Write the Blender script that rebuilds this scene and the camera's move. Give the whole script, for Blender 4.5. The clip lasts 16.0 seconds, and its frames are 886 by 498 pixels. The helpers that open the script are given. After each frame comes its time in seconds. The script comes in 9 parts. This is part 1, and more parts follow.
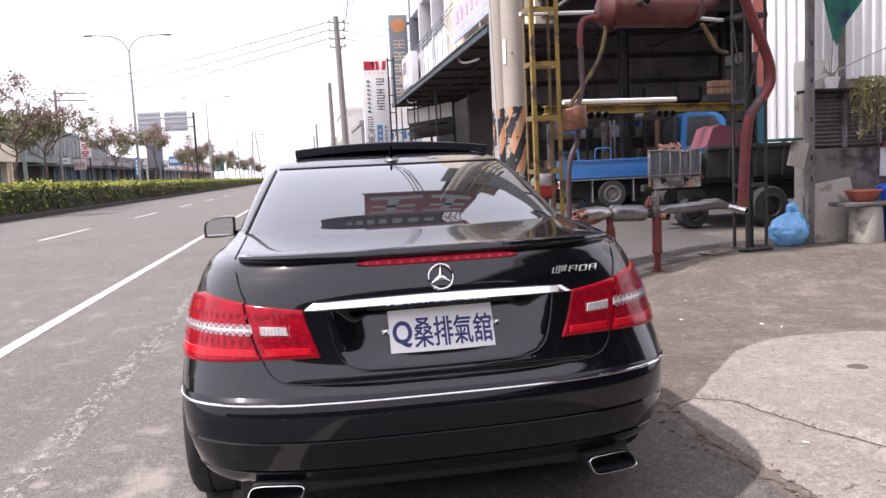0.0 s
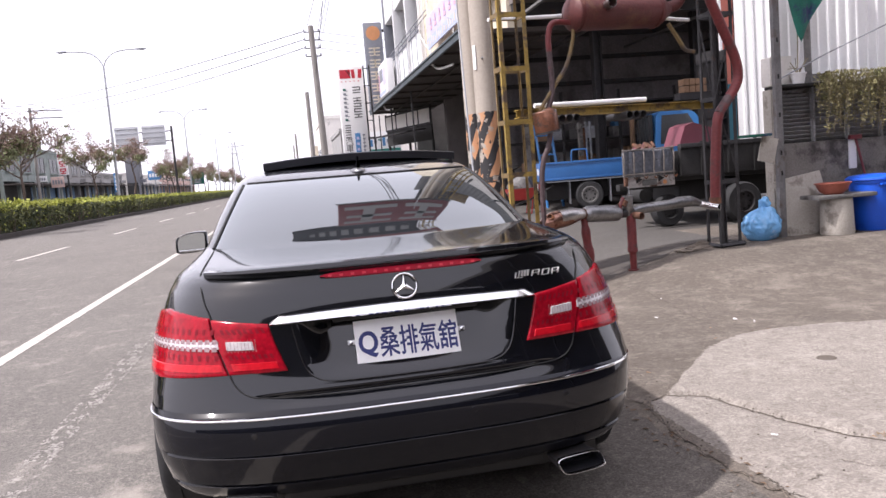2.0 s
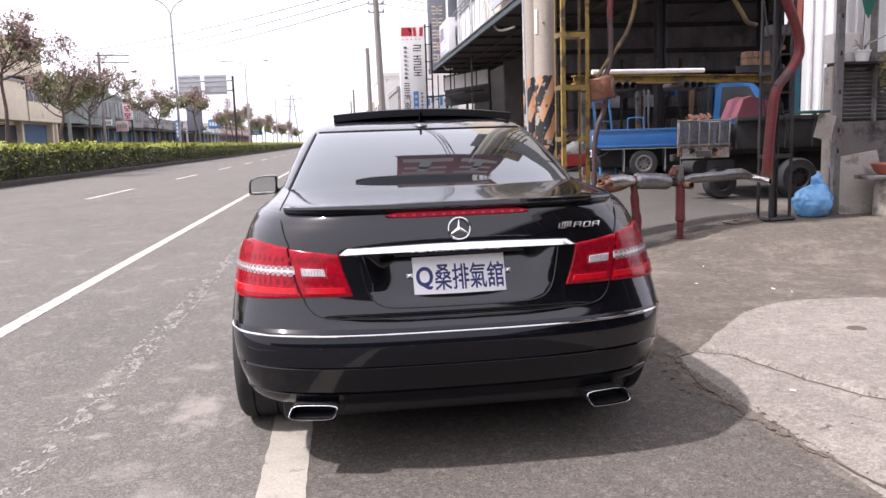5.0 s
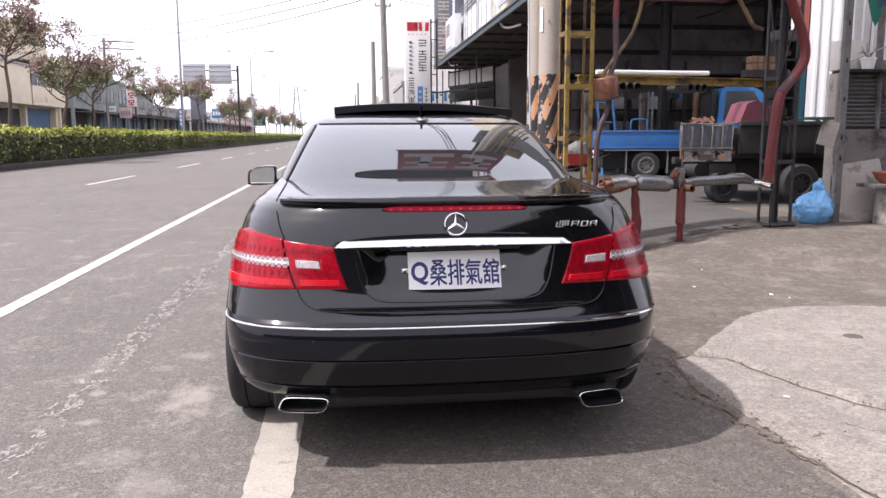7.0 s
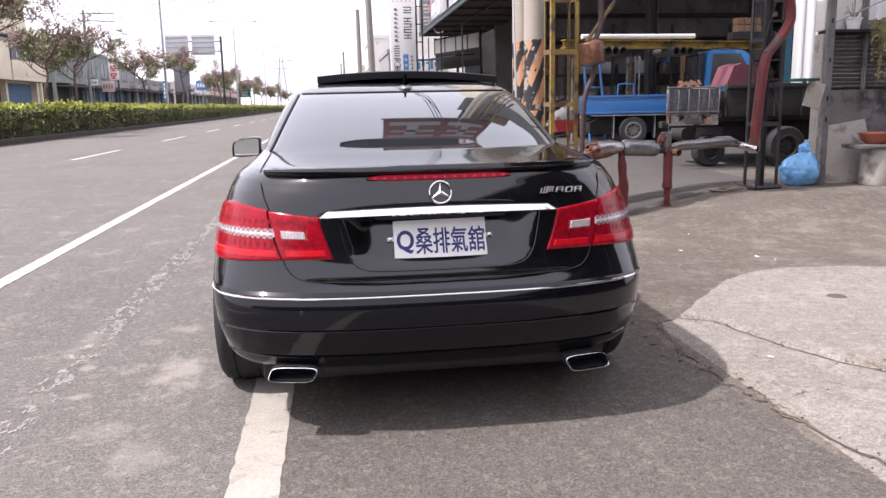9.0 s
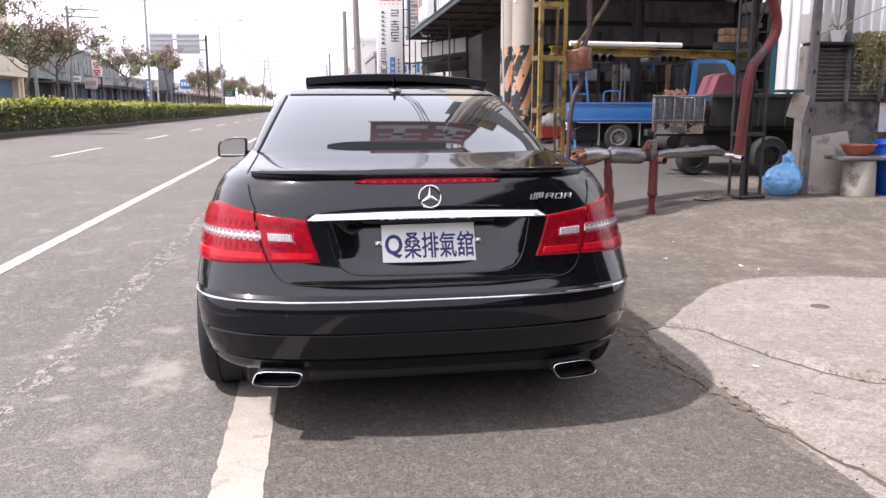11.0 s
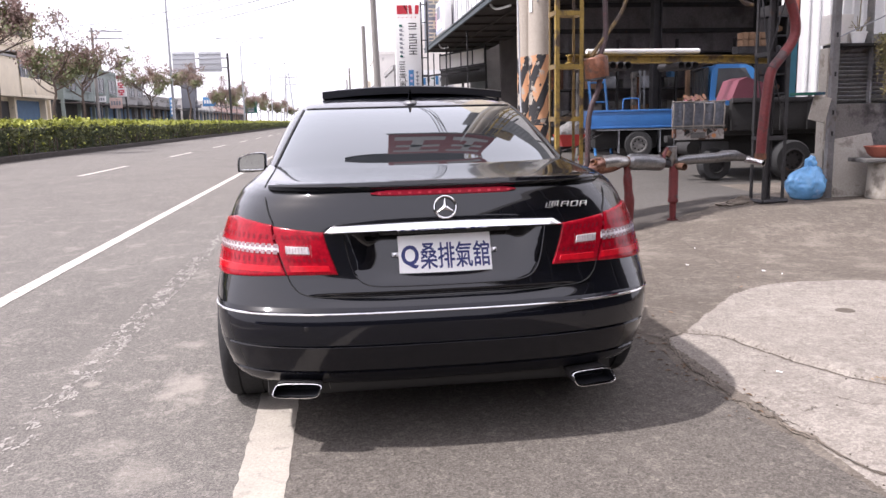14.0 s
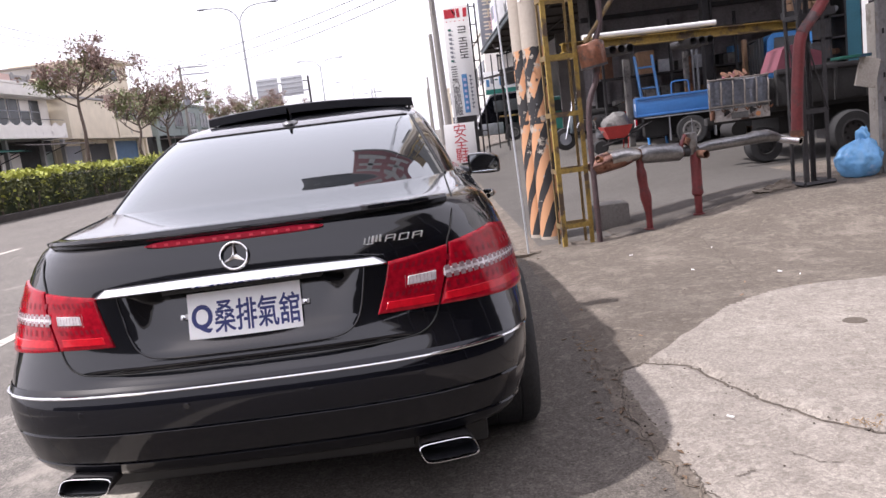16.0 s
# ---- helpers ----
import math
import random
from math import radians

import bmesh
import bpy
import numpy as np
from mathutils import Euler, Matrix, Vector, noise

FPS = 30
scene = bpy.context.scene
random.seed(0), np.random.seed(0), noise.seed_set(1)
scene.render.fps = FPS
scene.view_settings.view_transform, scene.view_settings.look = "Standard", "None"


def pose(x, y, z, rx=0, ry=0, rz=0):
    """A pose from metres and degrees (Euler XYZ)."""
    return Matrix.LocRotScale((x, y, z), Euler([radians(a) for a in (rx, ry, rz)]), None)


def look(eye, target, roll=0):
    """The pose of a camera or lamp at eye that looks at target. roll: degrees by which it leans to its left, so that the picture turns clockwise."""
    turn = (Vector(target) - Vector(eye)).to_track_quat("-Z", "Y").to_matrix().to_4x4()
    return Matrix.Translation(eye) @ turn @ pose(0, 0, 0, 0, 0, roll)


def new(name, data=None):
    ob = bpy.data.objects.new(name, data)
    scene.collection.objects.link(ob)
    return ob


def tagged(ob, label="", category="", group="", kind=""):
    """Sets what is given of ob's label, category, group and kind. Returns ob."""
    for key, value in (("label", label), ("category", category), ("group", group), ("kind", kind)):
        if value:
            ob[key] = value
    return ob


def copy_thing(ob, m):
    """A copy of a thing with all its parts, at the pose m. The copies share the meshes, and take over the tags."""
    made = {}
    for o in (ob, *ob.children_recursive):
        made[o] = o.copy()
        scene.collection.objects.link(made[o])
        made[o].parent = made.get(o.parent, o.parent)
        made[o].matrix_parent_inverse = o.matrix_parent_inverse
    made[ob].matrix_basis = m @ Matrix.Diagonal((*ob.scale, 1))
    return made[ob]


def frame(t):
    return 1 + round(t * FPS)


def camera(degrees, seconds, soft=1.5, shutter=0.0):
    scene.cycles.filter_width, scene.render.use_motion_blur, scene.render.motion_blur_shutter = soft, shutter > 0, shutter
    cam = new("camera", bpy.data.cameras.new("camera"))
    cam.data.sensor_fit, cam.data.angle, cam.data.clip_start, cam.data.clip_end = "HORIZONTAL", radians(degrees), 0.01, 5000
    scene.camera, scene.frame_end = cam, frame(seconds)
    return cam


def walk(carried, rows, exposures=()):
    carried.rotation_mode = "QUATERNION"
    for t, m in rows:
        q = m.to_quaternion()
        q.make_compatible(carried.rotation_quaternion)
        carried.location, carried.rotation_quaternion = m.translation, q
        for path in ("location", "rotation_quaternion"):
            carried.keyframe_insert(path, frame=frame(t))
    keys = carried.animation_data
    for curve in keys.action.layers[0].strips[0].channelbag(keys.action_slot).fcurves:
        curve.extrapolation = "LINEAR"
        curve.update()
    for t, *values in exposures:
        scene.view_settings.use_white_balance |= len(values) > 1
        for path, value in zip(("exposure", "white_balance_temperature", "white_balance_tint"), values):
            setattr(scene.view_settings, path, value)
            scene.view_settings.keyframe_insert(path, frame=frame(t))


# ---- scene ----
cam = camera(59.6, 16.0)
PATH = [
    (0, (-0.033, -0.088, 1.265), (0.304, 1.872, 1.063), -2.8),
    (0.5, (-0.021, -0.104, 1.271), (0.278, 1.862, 1.058), -3.5),
    (1, (-0.015, -0.094, 1.274), (0.303, 1.87, 1.069), -4.7),
    (1.5, (-0.007, -0.093, 1.278), (0.33, 1.871, 1.102), -5.3),
    (2, (0.034, -0.129, 1.275), (0.412, 1.826, 1.083), -4.7),
    (2.5, (0.064, -0.2, 1.269), (0.392, 1.762, 1.064), -3.8),
    (3, (-0.023, -0.338, 1.247), (0.259, 1.628, 1.007), -3.3),
    (3.5, (-0.059, -0.441, 1.25), (0.195, 1.514, 0.91), -1.4),
    (4, (-0.049, -0.455, 1.25), (0.21, 1.501, 0.925), -1.4),
    (6.5, (-0.026, -0.429, 1.254), (0.179, 1.546, 1.008), -2.3),
    (7, (-0.018, -0.431, 1.246), (0.226, 1.532, 0.955), -0.2),
    (7.5, (-0.015, -0.428, 1.245), (0.25, 1.528, 0.92), 0.0),
    (8, (-0.008, -0.432, 1.24), (0.252, 1.521, 0.898), -0.7),
    (8.5, (-0.004, -0.439, 1.243), (0.261, 1.511, 0.885), -0.9),
    (9, (-0.002, -0.44, 1.243), (0.265, 1.507, 0.873), -1.2),
    (11.3, (-0.022, -0.413, 1.244), (0.291, 1.53, 0.886), 0.0),
    (11.5, (-0.023, -0.42, 1.244), (0.28, 1.525, 0.891), 0.1),
    (12, (-0.018, -0.428, 1.246), (0.259, 1.523, 0.905), -0.2),
    (12.5, (-0.011, -0.438, 1.245), (0.251, 1.517, 0.912), -0.6),
    (13, (-0.01, -0.436, 1.241), (0.243, 1.521, 0.912), -0.9),
    (13.5, (-0.014, -0.434, 1.243), (0.231, 1.524, 0.919), -1.4),
    (14, (0.003, -0.429, 1.241), (0.257, 1.527, 0.909), -1.4),
    (14.5, (0.164, -0.388, 1.256), (0.411, 1.57, 0.926), -4.3),
    (15, (0.525, -0.358, 1.24), (0.536, 1.624, 0.972), -6.1),
    (15.5, (0.768, -0.18, 1.203), (0.818, 1.798, 0.91), -6.9),
    (16, (1.0, 0.076, 1.219), (1.003, 2.053, 0.913), -7.1),
]
walk(cam, [(t, look(eye, target, roll)) for t, eye, target, roll in PATH], [(0.0, 0.41, 6250, 17), (8.0, 0.43, 6250, 17), (9.0, 0.48, 6250, 17), (11.3, 0.55, 6250, 17), (14.2, 0.55, 6250, 17), (15.0, 0.44, 6250, 17), (16.0, 0.42, 6250, 17)])

# ---- world, sun ----
world = bpy.data.worlds.new("world")
scene.world = world
world.use_nodes = True
wn = world.node_tree.nodes
sky = wn.new("ShaderNodeTexSky")
sky.sky_type, sky.sun_disc = "NISHITA", False
sky.sun_elevation, sky.sun_rotation = radians(56), radians(261)
sky.air_density, sky.dust_density, sky.ozone_density = 1.0, 6.0, 1.0
haze = wn.new("ShaderNodeMix")
haze.data_type = "RGBA"
haze.inputs["Factor"].default_value = 0.80
haze.inputs["B"].default_value = (8.9, 8.65, 9.1, 1)
world.node_tree.links.new(sky.outputs["Color"], haze.inputs["A"])
world.node_tree.links.new(haze.outputs["Result"], wn["Background"].inputs["Color"])
wn["Background"].inputs["Strength"].default_value = 0.15
sun = new("sun", bpy.data.lights.new("sun", "SUN"))
sun.data.energy, sun.data.angle, sun.data.color = 4.2, radians(1.4), (1.0, 0.96, 0.91)
sun.matrix_world = look((-6.75, -1.0, 10.0), (0, 0, 0))


# ---- materials ----
def mat(name, col, rough=0.6, metal=0.0, var=0.2, scale=6.0, bump=0.15, fine=60.0, coat=0.0, spec=0.5, stain=None, stain_at=0.58, stain_scale=2.0, spread=0.0):
    """Principled surface with two scales of colour variation, an optional stain colour and fine relief."""
    m = bpy.data.materials.new(name)
    m.use_nodes = True
    nt, ns = m.node_tree, m.node_tree.nodes
    b = ns["Principled BSDF"]
    b.inputs["Roughness"].default_value, b.inputs["Metallic"].default_value = rough, metal
    b.inputs["Coat Weight"].default_value, b.inputs["Coat Roughness"].default_value = coat, 0.03
    b.inputs["Specular IOR Level"].default_value = spec
    tc = ns.new("ShaderNodeTexCoord")
    n1, n2 = ns.new("ShaderNodeTexNoise"), ns.new("ShaderNodeTexNoise")
    for n, s, d in ((n1, scale, 5), (n2, fine, 4)):
        n.inputs["Scale"].default_value, n.inputs["Detail"].default_value = s, d
        nt.links.new(tc.outputs["Object"], n.inputs["Vector"])
    add = ns.new("ShaderNodeMath")
    add.operation = "ADD"
    nt.links.new(n1.outputs["Fac"], add.inputs[0])
    nt.links.new(n2.outputs["Fac"], add.inputs[1])
    ramp = ns.new("ShaderNodeMapRange")
    ramp.inputs["From Min"].default_value, ramp.inputs["From Max"].default_value = 0.6, 1.4
    ramp.inputs["To Min"].default_value, ramp.inputs["To Max"].default_value = 1 - var, 1 + var
    nt.links.new(add.outputs[0], ramp.inputs["Value"])
    mul = ns.new("ShaderNodeVectorMath")
    mul.operation = "SCALE"
    mul.inputs[0].default_value = col[:3]
    nt.links.new(ramp.outputs["Result"], mul.inputs["Scale"])
    out = mul.outputs["Vector"]
    if spread:
        info = ns.new("ShaderNodeObjectInfo")
        r2 = ns.new("ShaderNodeMapRange")
        r2.inputs["To Min"].default_value, r2.inputs["To Max"].default_value = 1 - spread, 1 + spread
        nt.links.new(info.outputs["Random"], r2.inputs["Value"])
        m2 = ns.new("ShaderNodeVectorMath")
        m2.operation = "SCALE"
        nt.links.new(out, m2.inputs[0])
        nt.links.new(r2.outputs["Result"], m2.inputs["Scale"])
        out = m2.outputs["Vector"]
    if stain:
        n3 = ns.new("ShaderNodeTexNoise")
        n3.inputs["Scale"].default_value, n3.inputs["Detail"].default_value, n3.inputs["Roughness"].default_value = stain_scale, 8, 0.65
        nt.links.new(tc.outputs["Object"], n3.inputs["Vector"])
        r3 = ns.new("ShaderNodeMapRange")
        r3.inputs["From Min"].default_value, r3.inputs["From Max"].default_value = stain_at, stain_at + 0.1
        nt.links.new(n3.outputs["Fac"], r3.inputs["Value"])
        mix = ns.new("ShaderNodeMix")
        mix.data_type = "RGBA"
        nt.links.new(r3.outputs["Result"], mix.inputs["Factor"])
        nt.links.new(out, mix.inputs["A"])
        mix.inputs["B"].default_value = (*stain, 1)
        out = mix.outputs["Result"]
    nt.links.new(out, b.inputs["Base Color"])
    if bump:
        bp = ns.new("ShaderNodeBump")
        bp.inputs["Strength"].default_value, bp.inputs["Distance"].default_value = bump, 0.01
        nt.links.new(n2.outputs["Fac"], bp.inputs["Height"])
        nt.links.new(bp.outputs["Normal"], b.inputs["Normal"])
    return m


def ground_mat(name, base, pale, dark, speck=0.35, blotch=0.5, pale_at=0.56, size=1.0, along=1.0, fleck=0.5, dust=()):
    """Worn mineral ground: broad tone changes, blotches of pale dust, dark spots and a coarse grain."""
    m = bpy.data.materials.new(name)
    m.use_nodes = True
    nt, ns = m.node_tree, m.node_tree.nodes
    b = ns["Principled BSDF"]
    b.inputs["Roughness"].default_value, b.inputs["Specular IOR Level"].default_value = 0.92, 0.25
    tc = ns.new("ShaderNodeTexCoord")

    def noise_at(scale, detail, rough, lo, hi, to0=0.0, to1=1.0, shift=0.0):
        mp = ns.new("ShaderNodeMapping")
        mp.inputs["Location"].default_value = (shift, shift * 0.7, 0)
        mp.inputs["Scale"].default_value = (1, along if scale < 10 else 1, 1)
        nt.links.new(tc.outputs["Object"], mp.inputs["Vector"])
        n, r = ns.new("ShaderNodeTexNoise"), ns.new("ShaderNodeMapRange")
        n.inputs["Scale"].default_value, n.inputs["Detail"].default_value, n.inputs["Roughness"].default_value = scale * size, detail, rough
        nt.links.new(mp.outputs["Vector"], n.inputs["Vector"])
        for k, v in (("From Min", lo), ("From Max", hi), ("To Min", to0), ("To Max", to1)):
            r.inputs[k].default_value = v
        nt.links.new(n.outputs["Fac"], r.inputs["Value"])
        return r.outputs["Result"], n

    def mix(f, a_, b_):
        n = ns.new("ShaderNodeMix")
        n.data_type = "RGBA"
        nt.links.new(f, n.inputs["Factor"])
        for s, v in (("A", a_), ("B", b_)):
            if isinstance(v, tuple):
                n.inputs[s].default_value = (*v, 1)
            else:
                nt.links.new(v, n.inputs[s])
        return n.outputs["Result"]
    c = mix(noise_at(2.3, 10, 0.72, pale_at, pale_at + 0.16, 0, blotch)[0], base, pale)
    c = mix(noise_at(0.45, 6, 0.6, 0.45, 0.75, 0, 0.55, 11.0)[0], c, dark)
    c = mix(noise_at(7.5, 8, 0.7, 0.60, 0.72, 0, 0.6, 5.0)[0], c, dark)
    c = mix(noise_at(19.0, 5, 0.7, 0.60, 0.72, 0, 0.7, 17.0)[0], c, pale)
    c = mix(noise_at(33.0, 6, 0.75, 0.56, 0.66, 0, 0.55, 23.0)[0], c, dark)
    grain, gn = noise_at(75.0, 3, 0.6, 0.3, 0.7, 1 - speck, 1 + speck)
    fine, fn = noise_at(230.0, 2, 0.5, 0.3, 0.7, 1 - speck * 0.8, 1 + speck * 0.8)
    for f in (grain, fine):
        s = ns.new("ShaderNodeVectorMath")
        s.operation = "SCALE"
        nt.links.new(c, s.inputs[0])
        nt.links.new(f, s.inputs["Scale"])
        c = s.outputs["Vector"]
    # stones of the mix: cells with a tone of their own, some of them pale or dark
    warp = ns.new("ShaderNodeTexNoise")
    warp.inputs["Scale"].default_value, warp.inputs["Detail"].default_value = 30.0, 3
    nt.links.new(tc.outputs["Object"], warp.inputs["Vector"])
    amt = ns.new("ShaderNodeVectorMath")
    amt.operation = "SCALE"
    amt.inputs["Scale"].default_value = 0.05
    nt.links.new(warp.outputs["Color"], amt.inputs[0])
    pos = ns.new("ShaderNodeVectorMath")
    pos.operation = "ADD"
    nt.links.new(tc.outputs["Object"], pos.inputs[0])
    nt.links.new(amt.outputs["Vector"], pos.inputs[1])

    def cells(scale):
        v, sp = ns.new("ShaderNodeTexVoronoi"), ns.new("ShaderNodeSeparateColor")
        v.inputs["Scale"].default_value = scale
        nt.links.new(pos.outputs["Vector"], v.inputs["Vector"])
        nt.links.new(v.outputs["Color"], sp.inputs["Color"])
        return sp

    def rng_map(sock, lo, hi, to0, to1):
        r = ns.new("ShaderNodeMapRange")
        for k, v in (("From Min", lo), ("From Max", hi), ("To Min", to0), ("To Max", to1)):
            r.inputs[k].default_value = v
        nt.links.new(sock, r.inputs["Value"])
        return r.outputs["Result"]
    big, small = cells(26.0 * size), cells(85.0 * size)
    c = mix(rng_map(big.outputs["Red"], 0.86, 0.90, 0, fleck), c, pale)
    c = mix(rng_map(big.outputs["Green"], 0.88, 0.92, 0, fleck), c, dark)
    s = ns.new("ShaderNodeVectorMath")
    s.operation = "SCALE"
    nt.links.new(c, s.inputs[0])
    nt.links.new(rng_map(small.outputs["Blue"], 0, 1, 1 - speck * 0.7, 1 + speck * 0.7), s.inputs["Scale"])
    c = s.outputs["Vector"]
    # spilt pale dust, each patch with its middle, half-sizes and strength
    for cx, cy, rx, ry, k in dust:
        mp = ns.new("ShaderNodeMapping")
        mp.inputs["Location"].default_value = (-cx / rx, -cy / ry, 0)
        mp.inputs["Scale"].default_value = (1 / rx, 1 / ry, 0)
        nt.links.new(tc.outputs["Object"], mp.inputs["Vector"])
        ln, sub = ns.new("ShaderNodeVectorMath"), ns.new("ShaderNodeMath")
        ln.operation, sub.operation = "LENGTH", "ADD"
        nt.links.new(mp.outputs["Vector"], ln.inputs[0])
        nt.links.new(ln.outputs["Value"], sub.inputs[0])
        nt.links.new(noise_at(5.0, 8, 0.7, 0.3, 0.7, -0.75, 0.75, cx)[0], sub.inputs[1])
        c = mix(rng_map(sub.outputs["Value"], 0.35, 1.15, k, 0), c, (0.36, 0.325, 0.285))
    nt.links.new(c, b.inputs["Base Color"])
    bp = ns.new("ShaderNodeBump")
    bp.inputs["Strength"].default_value, bp.inputs["Distance"].default_value = 0.45, 0.008
    nt.links.new(gn.outputs["Fac"], bp.inputs["Height"])
    nt.links.new(bp.outputs["Normal"], b.inputs["Normal"])
    return m


ASPHALT = ground_mat("asphalt", (0.140, 0.129, 0.117), (0.28, 0.256, 0.227), (0.094, 0.086, 0.079), 0.36, 0.8, 0.545, 1.35, along=0.7, fleck=0.25, dust=((-0.78, 3.25, 0.13, 0.26, 0.55), (-0.90, 4.0, 0.10, 0.10, 0.35), (-0.74, 2.31, 0.11, 0.13, 0.28), (-0.95, 2.6, 0.12, 0.10, 0.22), (-1.0, 3.8, 0.07, 0.07, 0.35), (-1.18, 3.0, 0.05, 0.04, 0.5), (-1.25, 3.4, 0.04, 0.05, 0.45)))
SHOULDER = ground_mat("brown_asphalt", (0.108, 0.096, 0.084), (0.20, 0.176, 0.152), (0.066, 0.058, 0.051), 0.36, 0.6, 0.56, 1.35, along=0.7, fleck=0.32)
CONCRETE = ground_mat("concrete", (0.126, 0.107, 0.089), (0.215, 0.187, 0.158), (0.066, 0.056, 0.047), 0.20, 0.85, 0.49, 1.2, fleck=0.35)
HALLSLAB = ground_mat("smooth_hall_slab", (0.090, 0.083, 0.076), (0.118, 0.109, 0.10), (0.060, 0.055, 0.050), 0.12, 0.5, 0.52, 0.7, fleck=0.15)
SMOOTHCON = ground_mat("new_concrete", (0.232, 0.207, 0.182), (0.32, 0.29, 0.256), (0.148, 0.130, 0.112), 0.22, 0.7, 0.51, 1.1, fleck=0.40)
DIRT = mat("dirt", (0.085, 0.070, 0.056), 0.95, var=0.4, scale=9, fine=80, bump=0.6)
WALLCON = mat("stained_concrete", (0.17, 0.158, 0.146), 0.9, var=0.35, scale=3, fine=50, bump=0.4, stain=(0.05, 0.045, 0.043), stain_at=0.52, stain_scale=2.2)
PALECON = mat("pale_concrete", (0.40, 0.37, 0.325), 0.9, var=0.2, scale=5, fine=60, bump=0.3, stain=(0.24, 0.215, 0.185), stain_at=0.55, stain_scale=5)
POLECON = mat("pole_concrete", (0.23, 0.215, 0.20), 0.85, var=0.12, scale=2, fine=40, bump=0.15)
ROADPAINT = mat("road_paint", (0.44, 0.412, 0.37), 0.85, var=0.2, scale=6, fine=90, bump=0.3, stain=(0.22, 0.204, 0.185), stain_at=0.55, stain_scale=9)
PARKPAINT = mat("worn_cream_road_paint", (0.36, 0.328, 0.282), 0.85, var=0.22, scale=5, fine=90, bump=0.35, stain=(0.20, 0.18, 0.158), stain_at=0.58, stain_scale=8)
WORNPAINT = mat("worn_road_paint", (0.29, 0.27, 0.245), 0.85, var=0.3, scale=8, fine=60, bump=0.4, stain=(0.20, 0.185, 0.168), stain_at=0.5, stain_scale=12)
PAINT = mat("black_car_paint", (0.0028, 0.0031, 0.0050), 0.30, var=0.1, bump=0.0, coat=1.0, spec=0.07)
BUMPER = mat("black_bumper_paint", (0.0034, 0.0038, 0.0066), 0.30, var=0.1, bump=0.0, coat=0.9, spec=0.05, stain=(0.006, 0.006, 0.009), stain_at=0.62, stain_scale=5)
MIRROR = mat("mirror_glass", (0.72, 0.76, 0.78), 0.03, 1.0, var=0.05, bump=0.0)
DARKGLASS = mat("tinted_glass", (0.012, 0.013, 0.015), 0.02, var=0.02, bump=0.0, spec=0.9, coat=1.0)
for m, ior in ((PAINT, 1.60), (BUMPER, 1.44), (DARKGLASS, 2.3)):
    for node in m.node_tree.nodes:
        if node.type == "BSDF_PRINCIPLED":
            node.inputs["Coat IOR"].default_value = ior
            if m is not DARKGLASS:
                node.inputs["Coat Roughness"].default_value = 0.05
            if m is DARKGLASS:
                node.inputs["Coat Tint"].default_value = (0.88, 0.96, 0.97, 1)
SUNEDGE = mat("dark_blue_black_rim", (0.006, 0.007, 0.012), 0.35, var=0.2, bump=0.05)
BLACKTRIM = mat("black_plastic", (0.012, 0.012, 0.013), 0.5, var=0.2, bump=0.1)
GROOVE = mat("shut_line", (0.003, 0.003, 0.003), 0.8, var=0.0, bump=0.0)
CHROME = mat("chrome", (0.82, 0.82, 0.83), 0.07, 1.0, var=0.03, bump=0.0)
POLISHED = mat("satin_exhaust_steel", (0.84, 0.84, 0.84), 0.36, 1.0, var=0.08, scale=12, fine=60, bump=0.02)
STEEL = mat("brushed_steel", (0.40, 0.39, 0.38), 0.32, 1.0, var=0.4, scale=9, fine=40, bump=0.15, stain=(0.15, 0.10, 0.075), stain_at=0.55, stain_scale=5)
GALV = mat("galvanised_steel", (0.30, 0.31, 0.33), 0.5, 0.6, var=0.25, scale=6, fine=40, bump=0.15)
RUBBER = mat("tyre_rubber", (0.022, 0.022, 0.023), 0.8, var=0.3, scale=12, fine=70, bump=0.3)
RED_LENS = mat("red_lamp_lens", (0.27, 0.004, 0.013), 0.14, var=0.35, scale=30, bump=0.0, coat=0.18, spec=0.15)
BRAKE = mat("brake_lamp_lens", (0.42, 0.012, 0.035), 0.12, var=0.15, scale=40, bump=0.0, coat=0.3, spec=0.25)
BRAKECELL = mat("brake_lamp_cell", (0.70, 0.06, 0.10), 0.2, var=0.1, bump=0.0, coat=0.3)
SMOKED_CELL = mat("smoked_lamp_cell", (0.26, 0.17, 0.18), 0.25, 0.0, var=0.6, scale=80, bump=0.0, coat=0.2)
DULLCHROME = mat("lamp_reflector", (0.55, 0.50, 0.51), 0.28, 0.3, var=0.6, scale=45, fine=120, bump=0.1, coat=0.5)
LIGHTBAND = mat("light_red_band", (0.44, 0.006, 0.014), 0.2, var=0.2, scale=30, bump=0.0, coat=0.3, spec=0.2)
DEEP_LENS = mat("dark_red_lens", (0.16, 0.003, 0.010), 0.3, var=0.2, scale=30, bump=0.0, coat=0.1, spec=0.15)
CLEAR_LENS = mat("clear_lamp_lens", (0.47, 0.43, 0.435), 0.2, 0.0, var=0.3, scale=60, fine=160, bump=0.2, coat=0.6)
PLATE = mat("white_plate", (0.88, 0.88, 0.88), 0.4, var=0.03, bump=0.02)
RIMCHROME = mat("worn_chrome_rim", (0.74, 0.74, 0.75), 0.20, 1.0, var=0.15, scale=20, fine=90, bump=0.02)
NAVY = mat("navy_print", (0.022, 0.032, 0.155), 0.5, var=0.1, bump=0.0)
